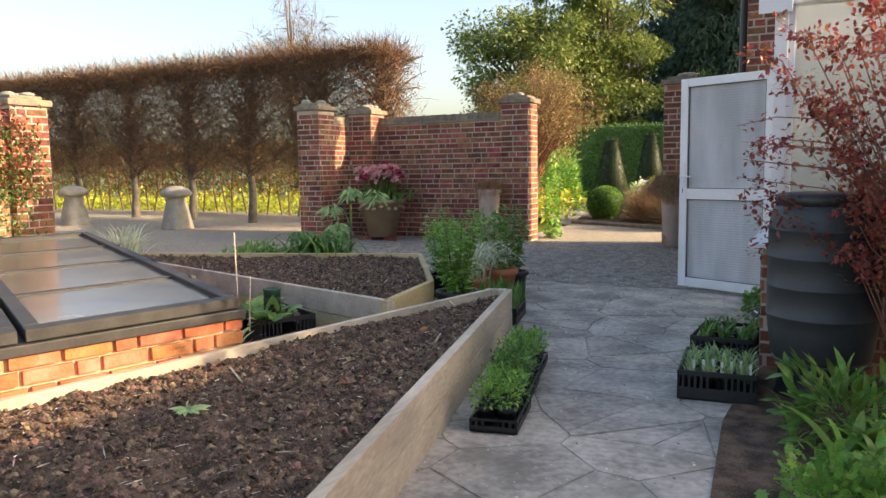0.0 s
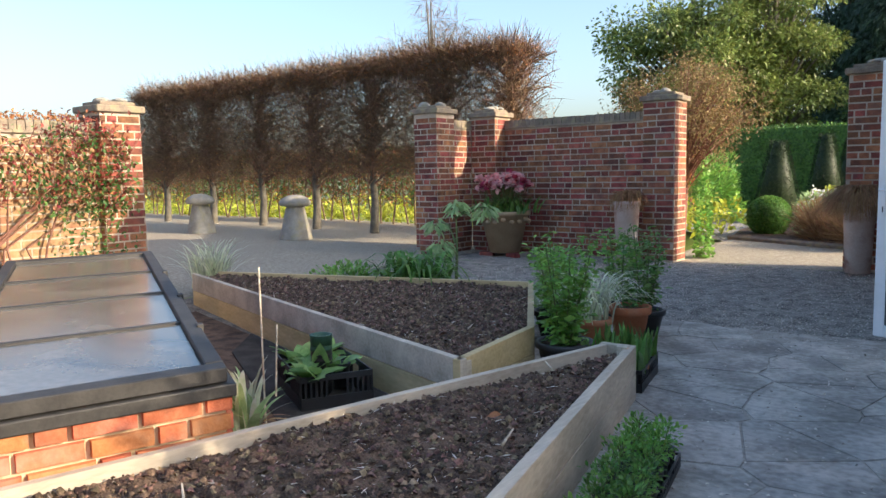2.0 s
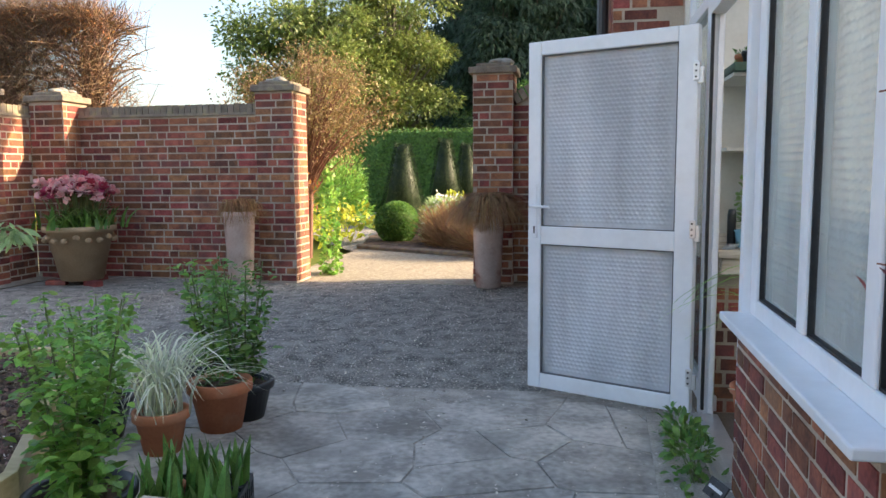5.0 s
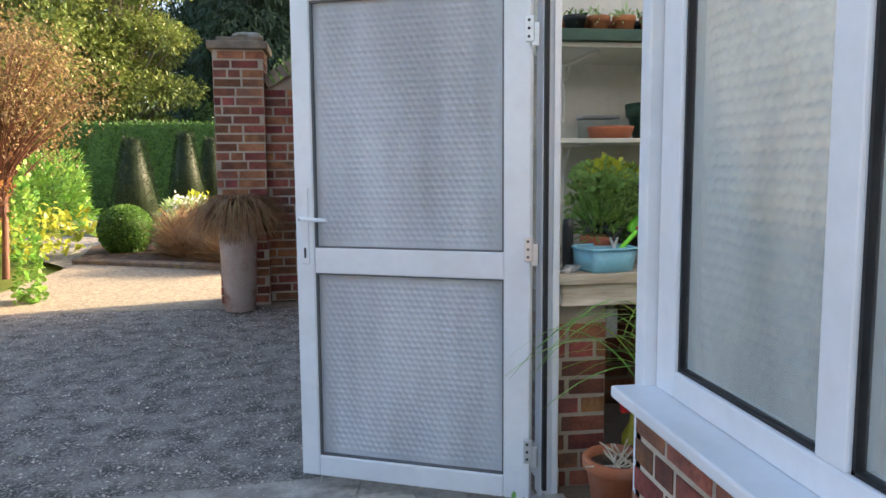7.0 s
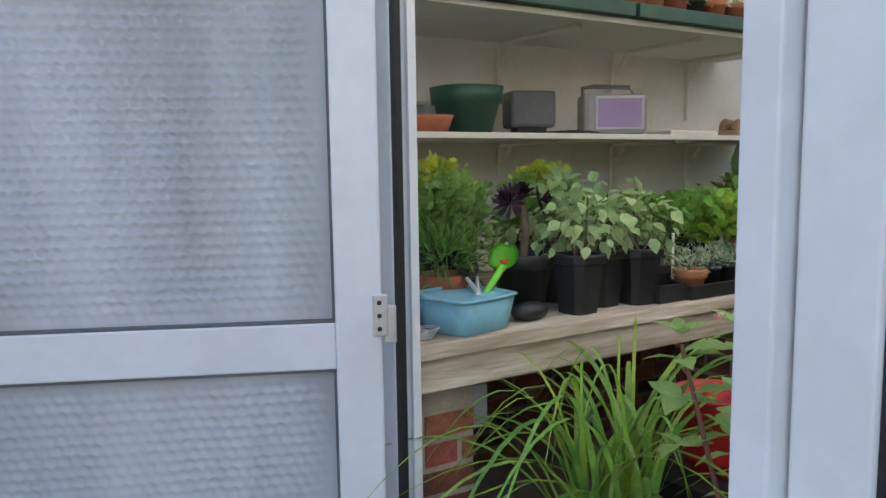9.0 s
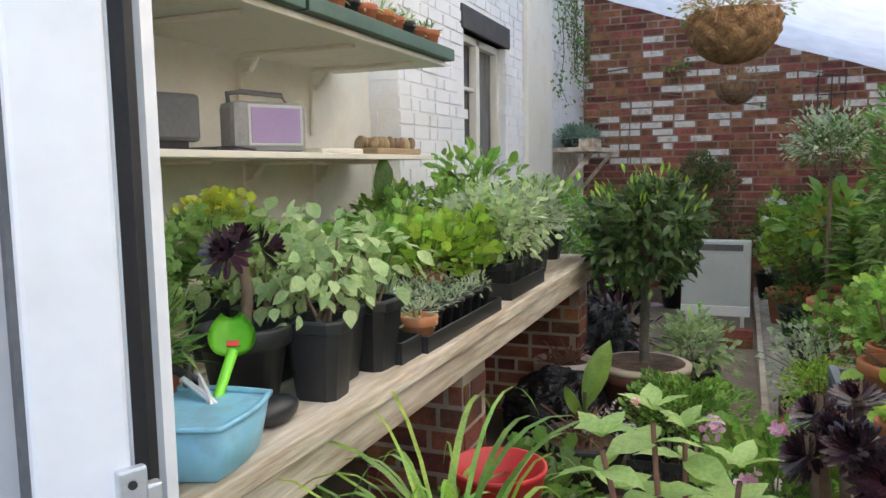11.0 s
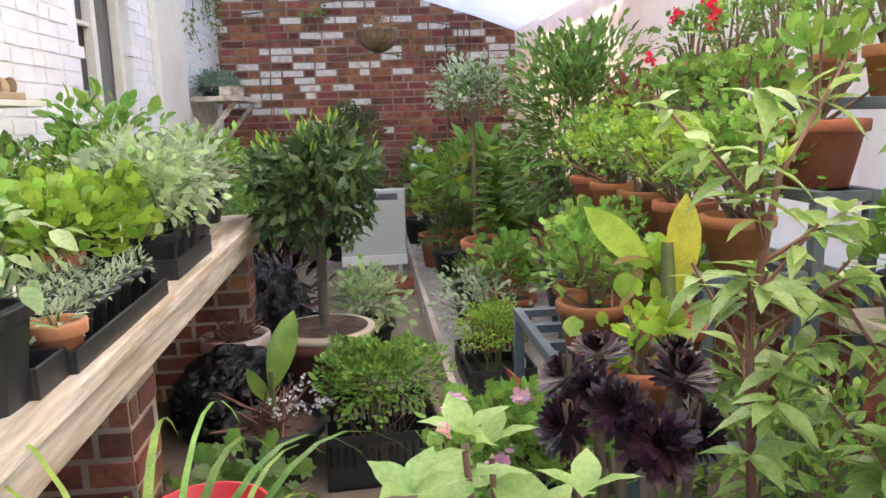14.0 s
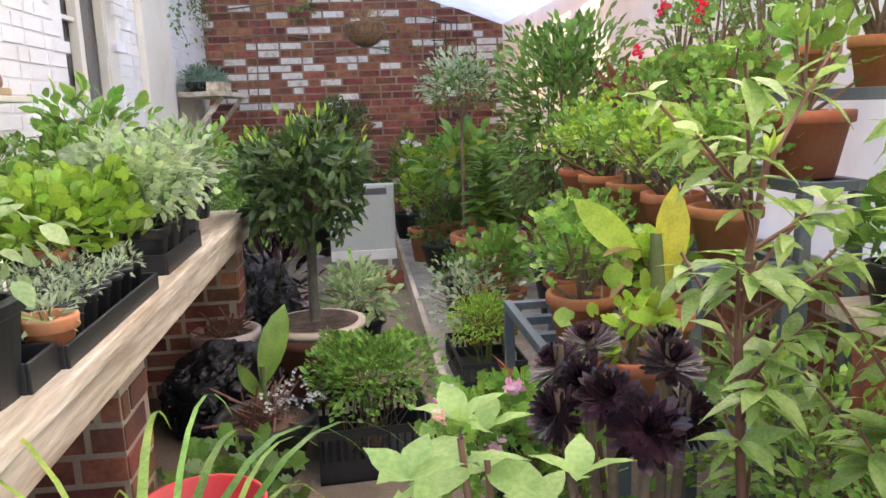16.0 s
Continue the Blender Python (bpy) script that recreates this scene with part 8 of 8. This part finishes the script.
def right_beds():
    e = structure("bed_edge", "old timber edging board along the greenhouse path", "edging")
    part("board", boxes((3.9, 8.6, 6.02, 6.055, 0, 0.12), bevel=0.004), M_BOARD, e)
    part("bed", boxes((3.6, 8.9, 4.9, 6.02, 0, 0.05)), M_JOINT, e)
    h = thing("heater", "pale grey enamel greenhouse heater on short feet", "heater", (6.95, 6.36, 0))
    part("case", boxes((-0.06, 0.06, -0.26, 0.26, 0.14, 0.74), bevel=0.012), M_HEATER, h)
    part("grille", boxes((-0.066, -0.058, -0.2, 0.2, 0.66, 0.71)), M_DKGREY, h)
    part("plinth", boxes((-0.075, -0.05, -0.26, 0.26, 0.14, 0.22), bevel=0.004), M_LABEL, h)
    part("leg", boxes((-0.02, 0.02, -0.22, -0.19, 0, 0.15)), M_LABEL, h)
    part("leg", boxes((-0.02, 0.02, 0.19, 0.22, 0, 0.15)), M_LABEL, h)
    part("knob", boxes((-0.085, -0.06, 0.10, 0.13, 0.2, 0.24), bevel=0.006), M_LIMEPLASTIC, h, "small green knob")
    for k in range(2):
        b = part("loose_brick", boxes((-0.05, 0.05, -0.11, 0.11, 0, 0.065), bevel=0.004), M_BRICK, None)
        b.matrix_world = pose(6.42 + 0.01 * k, 6.19, 0.005 + 0.066 * k, 0, 0, 4 * k)
        tagged(b, "loose red brick stacked on the path", "brick", "bricks on the path")

    def clay(x, y, r, h, label, m=M_TERRA, z=0.05, cat="potted plant", name="potted_plant", **kw):
        t = thing(name, label, cat, (x, y, z))
        return t, pot(t, r, h, m, max(0.025, r * 0.2))
    t, z = clay(4.83, 5.78, 0.095, 0.18, "sprawling grey leaved plant in a small terracotta pot")
    bush(t, (0, 0.05, z + 0.12), (0.24, 0.24, 0.2), 260, S_OVAL, 0.045, L_GREY, nstem=22, z0=z, shell=0.9, stem_m=M_BROWNSTEM)
    t = crate("plant_crate", "black crate of small golden-green shrublets", (4.38, 5.82, 0.05), 2, 0.5, 0.3, 0.14)
    bush(t, (0.05, 0, 0.24), (0.22, 0.15, 0.13), 800, S_OVAL, 0.028, L_LIME, nstem=14, z0=0.02)
    t, z = clay(5.0, 5.62, 0.14, 0.26, "pot of gravelly soil with pelargonium stems")
    bush(t, (0, 0, z + 0.18), (0.2, 0.2, 0.18), 200, S_LOBED, 0.07, L_FRESH, nstem=10, z0=z)
    t, z = clay(6.05, 5.50, 0.25, 0.40, "wide terracotta bowl with a tall leafy plant")
    V, F = tubes([[(0, 0, z), (0.02, 0, z + 0.3), (0.0, 0.02, z + 0.55)]], 0.014, 0.01, 8)
    raw("stem", V, F, M_STEM, t)
    u = np.linspace(0, 1, 60)
    a = u * 60
    leaves("foliage", S_BROAD, np.column_stack([0 * u, 0 * u, z + 0.12 + 0.46 * u]), np.column_stack([np.cos(a), np.sin(a), 0.2 + 0.8 * u]), 0.22 - 0.08 * u, L_FRESH, t, tilt=0.15)
    t, z = clay(5.55, 5.78, 0.11, 0.2, "small weedy plant in a black pot by the board", M_BLACK)
    bush(t, (0, 0, z + 0.1), (0.16, 0.16, 0.13), 220, S_OVAL, 0.035, L_MID, nstem=8, z0=z)
    t, z = clay(7.3, 5.58, 0.24, 0.34, "terracotta bowl of ferns")
    for k in range(22):
        g = RNG.uniform(0, 6.283)
        n = 34
        q = np.linspace(0.1, 1, n)
        rad = 0.38 * q
        hgt = z + 0.26 * np.sin(q * 2.1) * RNG.uniform(0.7, 1.2)
        P = np.column_stack([np.cos(g) * rad, np.sin(g) * rad, hgt])
        side = np.where(np.arange(n) % 2, 1, -1)
        W = np.column_stack([-np.sin(g) * side + 0.4 * np.cos(g), np.cos(g) * side + 0.4 * np.sin(g), 0 * q - 0.1])
        leaves("frond", S_LANCE, P, W, 0.085 * (1.1 - q) + 0.01, L_MID, t, tilt=0.1)
    t, z = clay(6.75, 5.78, 0.13, 0.22, "green shrublet in a black pot beside the path", M_BLACK)
    bush(t, (0, 0, z + 0.14), (0.2, 0.2, 0.18), 300, S_OVAL, 0.04, L_HEDGE, nstem=8, z0=z)
    t, z = clay(6.7, 5.3, 0.2, 0.34, "clivia with broad strap leaves and yellowing leaf", M_BLACK)
    blades(t, z, 44, 0.75, 0.5, L_MID, 4.5, 0.4, base=0.06)
    bush(t, (0.1, 0.25, z + 0.5), (0.34, 0.3, 0.26), 120, S_BROAD, 0.15, L_FRESH, nstem=10, z0=z)
    bush(t, (0, 0.3, z + 0.55), (0.2, 0.2, 0.15), 6, S_BROAD, 0.16, L_YELLOW, nstem=2, z0=z, name="yellow_leaf")
    t, z = clay(6.35, 5.62, 0.15, 0.3, "standard lantana with small white-edged leaves", M_BLACK)
    V, F = tubes([[(0, 0, z), (0.02, 0.0, 0.8), (0, 0, 1.35)]], 0.014, 0.012, 8)
    raw("stem", V, F, M_BROWNSTEM, t)
    bush(t, (0, 0, 1.42), (0.28, 0.28, 0.2), 520, S_OVAL, 0.05, L_GREY, nstem=16, z0=1.2, stem_m=M_BROWNSTEM)
    bush(t, (0, 0, 1.36), (0.26, 0.26, 0.18), 300, S_OVAL, 0.05, L_MID, nstem=0)
    # tall glossy shrub and red cordyline against the lining
    t, z = clay(5.25, 5.18, 0.2, 0.36, "tall glossy evergreen shrub against the plastic lining", M_BLACK)
    bush(t, (0, 0, 1.18), (0.46, 0.34, 0.58), 2600, S_BAY, 0.075, L_MID, nstem=24, z0=z, low=-0.9, stem_m=M_BROWNSTEM, stem_r=0.009)
    t, z = clay(4.62, 5.05, 0.16, 0.3, "dark red cordyline with upright sword leaves", M_BLACK)
    V, F = tubes([[(0, 0, z), (0, 0, 1.1)]], 0.02, 0.018, 8)
    raw("stem", V, F, M_BROWNSTEM, t)
    blades(t, 1.08, 46, 0.46, 0.26, L_RED, 3.0, 0.2, base=0.02)
    t, z = clay(5.7, 5.1, 0.18, 0.3, "dark aeonium tree with small black rosettes", M_BLACK)
    for k in range(9):
        c = (RNG.normal(0, 0.14), RNG.normal(0, 0.12), RNG.uniform(0.75, 1.05))
        V, F = tubes([[(0, 0, z), (c[0] * 0.5, c[1] * 0.5, 0.6), c]], 0.012, 0.009, 6)
        raw("stem", V, F, M_BROWNSTEM, t)
        rosette(t, c, 0.07, 3, L_BLACK)
    # end of the house
    t, z = clay(8.35, 6.52, 0.17, 0.3, "clipped dark evergreen column by the end wall", M_TERRA, 0.0)
    bush(t, (0, 0, 0.95), (0.30, 0.30, 0.52), 1500, S_OVAL, 0.045, L_DARK, nstem=14, z0=z, lump=0.06)
    for x, y, h, m in ((7.9, 6.75, 0.8, L_MID), (8.2, 7.2, 0.9, L_FRESH), (7.5, 7.2, 0.95, L_FRESH), (6.6, 7.2, 0.95, L_MID), (5.9, 7.1, 0.9, L_FRESH), (5.4, 7.35, 0.95, L_MID), (8.4, 5.9, 0.9, L_MID), (8.2, 5.3, 0.85, L_DARK), (7.6, 5.15, 1.0, L_MID)):
        t, z = clay(x, y, 0.15, 0.3, "leafy green pot plant toward the end wall", M_BLACK, 0.0)
        bush(t, (0, 0, z + h * 0.4), (0.28, 0.26, h * 0.42), 600, S_OVAL, 0.055, m, nstem=12, z0=z)
    flow = thing("white_flowers", "small white flowered plant near the end wall", "potted plant", (7.2, 5.85, 0.05))
    z = pot(flow, 0.13, 0.28, M_TERRA)
    bush(flow, (0, 0, z + 0.35), (0.22, 0.22, 0.34), 260, S_ROUND, 0.07, L_LIME, nstem=14, z0=z)
    p, d = ball_points(16, (0, 0, z + 0.42), (0.24, 0.22, 0.34), 0.1, 0.05)
    flowers(flow, p, 0.035, F_WHITE, 6)
    # bracket shelf in the far corner
    s = thing("corner_shelf", "rough plank shelf on wooden struts in the far corner", "shelf")
    part("board", boxes((7.35, 8.7, 7.40, 7.78, 1.47, 1.51), bevel=0.004), M_BENCH, s)
    for x in (7.45, 8.5):
        V, F = tubes([[(x, 7.78, 1.08), (x, 7.45, 1.465)]], 0.028, 0.028, 4)
        raw("strut", V, F, M_BENCH, s)
    part("box", boxes((7.38, 7.75, 7.42, 7.56, 1.511, 1.585), bevel=0.004), M_BENCH, s, "shallow wooden box")
    for k in range(6):
        t = thing("succulent_pan", "pan of blue-grey succulents on the corner shelf", "potted plant", (7.5 + 0.2 * k, 7.66, 1.511), group="succulent pans on the corner shelf")
        z = pot(t, 0.08, 0.08, M_TERRA if k % 2 else M_BLACK)
        bush(t, (0, 0, z + 0.04), (0.14, 0.11, 0.12), 260, S_LANCE, 0.05, L_BLUEGREY, nstem=0)
    # climber in the white corner
    c = thing("wall_climber", "thin climbing stems with sparse leaves on the white corner", "climber", (8.35, 7.8, 1.9))
    ls, P = [], []
    for k in range(11):
        a = np.array((RNG.uniform(-0.8, 0.55), 0.0, 1.3 - 0.5 * RNG.random()))
        ln = [tuple(a)]
        for q in range(7):
            a = a + RNG.normal(0, 0.15, 3) * (1, 0, 0.7) + (0.02, 0, -0.11)
            a[1] = RNG.uniform(-0.05, 0)
            ln.append(tuple(a))
            for r in range(9):
                P.append(a + RNG.normal(0, 0.06, 3))
        ls.append(ln)
    V, F = tubes(ls, 0.005, 0.003, 4)
    raw("stem", V, F, M_BROWNSTEM, c)["kind"] = "stuff"
    P = np.array(P)
    P[:, 1] = np.minimum(P[:, 1], 0.0)
    leaves("foliage", S_OVAL, P, RNG.normal(0, 1, P.shape) + (0, -0.5, -0.3), RNG.uniform(0.025, 0.05, len(P)), L_MID, c, kind="stuff")
    v = thing("wall_vine", "bare vine stems trained on the brick end wall", "climber", (8.98, 6.4, 0))
    ls = [[(-0.02, y0, z0), (-0.03, y0 - 0.5, z0 + 0.05), (-0.02, y0 - 1.0, z0 - 0.03)] for y0, z0 in ((1.2, 2.35), (0.4, 2.45), (1.2, 2.05), (-0.2, 2.2), (0.3, 1.9))]
    ls += [[(-0.02, y, 0.3), (-0.03, y + 0.05, 1.3), (-0.02, y, 2.4)] for y in (0.9, -0.9)]
    V, F = tubes(ls, 0.009, 0.005, 5)
    raw("stem", V, F, M_BROWNSTEM, v)
    P = np.concatenate([RNG.normal((-0.04, 0.45, 2.33), (0.02, 0.08, 0.06), (26, 3)), RNG.normal((-0.04, -0.5, 2.05), (0.02, 0.3, 0.1), (26, 3))])
    leaves("foliage", S_OVAL, P, RNG.normal(0, 1, P.shape), 0.06, L_MID, v)
    g = thing("iron_trellis", "thin dark wire trellis against the end wall", "trellis", (8.97, 5.4, 0))
    V, F = tubes([[(-0.03, y, 0.9), (-0.03, y, 2.2)] for y in (-0.12, 0.0, 0.12)] + [[(-0.03, -0.14, z), (-0.03, 0.14, z)] for z in (1.2, 1.6, 2.0, 2.18)], 0.006, 0.006, 5)
    raw("bar", V, F, M_DARKWOOD, g)


right_beds()


def staging():
    s = thing("plant_staging", "tiered blue-grey steel plant staging", "staging")
    tiers = ((0.60, 5.50, 5.86, 2.42, 3.66), (0.86, 5.18, 5.48, 2.9, 4.5), (1.08, 4.98, 5.17, 2.9, 4.5), (1.33, 4.84, 4.97, 2.6, 4.5))
    for z, y0, y1, x0, x1 in tiers:
        for y in (y0, y1 - 0.03):
            part("rail", boxes((x0, x1, y, y + 0.03, z - 0.035, z), bevel=0.003), M_STEEL, s)
        for k in range(int((x1 - x0) / 0.2) + 1):
            x = x0 + 0.2 * k
            part("slat", boxes((x, x + 0.035, y0 + 0.03, y1 - 0.03, z - 0.03, z - 0.003)), M_STEEL, s)
        for x in (x0, x1 - 0.035):
            part("leg", boxes((x, x + 0.035, y1 - 0.035, y1, 0, z - 0.036), bevel=0.003), M_STEEL, s)
            part("leg", boxes((x, x + 0.035, y0, y0 + 0.035, 0, z - 0.036), bevel=0.003), M_STEEL, s)

    def geranium(x, y, z0, r, h, rad, n, m, label, shape=S_LOBED, size=0.07, red=0, rise=0.95, pm=M_TERRA):
        t = thing("potted_pelargonium", label, "potted plant", (x, y, z0))
        z = pot(t, r, h, pm, max(0.025, r * 0.22))
        bush(t, (0, 0, z + rad * rise), (rad, rad, rad * 0.85), n, shape, size, m, nstem=14, z0=z, up=0.5, stem_m=M_BROWNSTEM, stem_r=0.008)
        if red:
            p, d = ball_points(red, (0, 0, z + rad * rise), (rad * 1.05, rad * 1.05, rad * 1.05), 0.05, 0.05, 0.2)
            for q in p:
                flowers(t, q + RNG.normal(0, 0.012, (6, 3)), 0.02, F_RED, 5)
        tagged(part("plant_label", boxes((-0.006, 0.006, -r * 0.6, -r * 0.6 + 0.0015, z - 0.02, z + 0.06)), M_LABEL, t), "white plant label")
        return t
    # lowest tier
    geranium(3.32, 5.70, 0.60, 0.085, 0.16, 0.15, 260, L_FRESH, "scented pelargonium in a terracotta pot on the staging", size=0.042)
    geranium(3.06, 5.74, 0.60, 0.10, 0.17, 0.14, 200, L_FRESH, "green pelargonium in a plain terracotta pot", size=0.045)
    geranium(2.62, 5.76, 0.60, 0.095, 0.13, 0.11, 55, L_LIME, "lime leaved pelargonium in a wide terracotta pan", S_ROUND, 0.055, rise=0.75)
    geranium(3.06, 5.53, 0.60, 0.09, 0.15, 0.11, 80, L_LIME, "yellow-green pelargonium in a terracotta pot", S_ROUND, 0.055)
    geranium(3.52, 5.58, 0.60, 0.09, 0.16, 0.15, 240, L_FRESH, "leafy pelargonium at the staging corner", size=0.042)
    # canna by the staging
    t = thing("potted_canna", "banana-like canna with torn yellow-green leaves", "potted plant", (2.88, 5.58, 0.60))
    z = pot(t, 0.09, 0.15, M_TERRA)
    V, F = tubes([[(0, 0, z), (0.02, 0.0, z + 0.15), (0.03, 0.0, z + 0.24)]], 0.024, 0.016, 10)
    raw("stem", V, F, M_STEM, t, smooth=True)
    leaves("leaf", S_PADDLE, [(0.02, -0.03, z + 0.10)], [(0.0, -0.08, 1)], [0.27], L_YELLOW, t, up=(-1, 0.25, 0), tilt=0.02)
    leaves("leaf", S_PADDLE, [(0.0, 0.06, z + 0.18)], [(-0.08, 0.72, 0.7)], [0.24], L_LIME, t, up=(-1, 0.5, 0.5), tilt=0.02)
    leaves("torn_leaf", S_LANCE, [(0.0, 0.05, z + 0.2), (0, 0.08, z + 0.18)], [(-0.3, 0.5, 0.2), (-0.4, 0.3, -0.2)], [0.16, 0.14], L_COPPER, t)
    # second tier
    for k, x in enumerate((3.02, 3.38, 3.74, 4.1, 4.42)):
        geranium(x, 5.33, 0.86, 0.10, 0.15, 0.175, 460, (L_FRESH, L_LIME)[k % 2], "bushy bright green pelargonium in a terracotta pot on the staging", size=0.035, rise=1.0)
    # third tier
    for k, x in enumerate((3.5, 3.85, 4.2)):
        geranium(x, 5.08, 1.08, 0.09, 0.15, 0.17, 230, (L_FRESH, L_MID, L_FRESH)[k], "zonal pelargonium in a terracotta pot against the lining", size=0.042, red=(0, 1, 2)[k])
    geranium(3.05, 5.08, 1.081, 0.125, 0.19, 0.16, 70, L_FRESH, "zonal pelargonium in a large terracotta pot", S_ROUND, 0.055, rise=1.05)
    # top tier
    for k, x in enumerate((2.72, 3.0, 3.3, 3.62, 3.95, 4.3)):
        geranium(x, 4.905, 1.33, 0.075 if k else 0.11, 0.14 if k else 0.2, 0.15, 150, (L_FRESH, L_MID)[k % 2], "leafy pelargonium in a terracotta pot on the top tier", size=0.036, red=(0, 0, 0, 1, 2, 3)[k], rise=1.15)
    # plank staging near the window
    w = thing("plank_bench", "weathered plank bench on brick blocks near the window", "bench")
    part("plank", boxes((1.6, 2.85, 4.92, 5.12, 0.72, 0.765), bevel=0.004), M_BOARD, w)
    part("block", boxes((2.2, 2.75, 4.95, 5.1, 0, 0.72)), M_BRICKI, w)
    part("block", boxes((1.7, 1.9, 4.95, 5.1, 0, 0.72)), M_BRICKI, w)
    for x in (2.15, 2.5, 2.72):
        t = thing("potted_plant", "young pelargonium in a black pot on the plank", "potted plant", (x, 5.02, 0.766))
        z = pot(t, 0.07, 0.12, M_BLACK)
        bush(t, (0, 0, z + 0.12), (0.12, 0.11, 0.13), 90, S_ROUND, 0.06, L_FRESH, nstem=8, z0=z)


staging()


def hanging_baskets():
    b = thing("hanging_basket", "coir lined hanging basket with trailing dry growth", "hanging basket", (3.75, 6.22, 1.88))
    bm = bmesh.new()
    bmesh.ops.create_uvsphere(bm, u_segments=80, v_segments=48, radius=0.172)
    for v in bm.verts:
        a = math.atan2(v.co.y, v.co.x)
        k = 1 + 0.06 * math.sin(a * 10 + (3.14 if int((v.co.z + 0.2) / 0.045) % 2 else 0)) * abs(math.sin((v.co.z + 0.2) / 0.045 * math.pi))
        v.co = Vector((v.co.x * k, v.co.y * k, min(v.co.z, 0.035) * 0.92))
    part("bowl", bm, M_COIR, b, "woven coir bowl", smooth=True)
    V, F = tubes([[(0.165 * math.cos(a), 0.165 * math.sin(a), 0.03), (0.02 * math.cos(a), 0.02 * math.sin(a), 0.62), (0, 0, roof_z(6.22) - 1.88)] for a in (0, 2.1, 4.2)], 0.003, 0.003, 5)
    raw("chain", V, F, M_METAL, b)
    bush(b, (0, 0, 0.07), (0.19, 0.19, 0.08), 500, S_FINE, 0.06, L_STRAW, nstem=10, z0=0.03)
    bush(b, (0, 0, 0.06), (0.2, 0.2, 0.08), 240, S_OVAL, 0.025, L_MID, nstem=0)
    b = thing("hanging_basket", "wire hanging basket with brown liner near the end wall", "hanging basket", (7.4, 6.25, 2.0))
    bm = bmesh.new()
    bmesh.ops.create_uvsphere(bm, u_segments=28, v_segments=16, radius=0.17)
    for v in bm.verts:
        v.co.z = min(v.co.z, 0.02)
    part("liner", bm, M_COIR, b, smooth=True)
    ls = [[(0.175 * math.cos(a) * math.cos(q), 0.175 * math.sin(a) * math.cos(q), -0.175 * math.sin(q)) for q in np.linspace(0, 1.5, 6)] for a in np.linspace(0, 6.283, 13)]
    ls += [[(r * math.cos(a), r * math.sin(a), z) for a in np.linspace(0, 6.283, 20)] for r, z in ((0.178, 0.0), (0.15, -0.09))]
    ls += [[(0.17 * math.cos(a), 0.17 * math.sin(a), 0.0), (0, 0, 0.5), (0, 0, roof_z(6.25) - 2.0)] for a in (0, 2.1, 4.2)]
    V, F = tubes(ls, 0.0028, 0.0028, 4)
    raw("wire", V, F, M_DKGREY, b)
    bush(b, (0, 0, 0.05), (0.15, 0.15, 0.06), 200, S_FINE, 0.06, L_STRAW, nstem=0)


hanging_baskets()
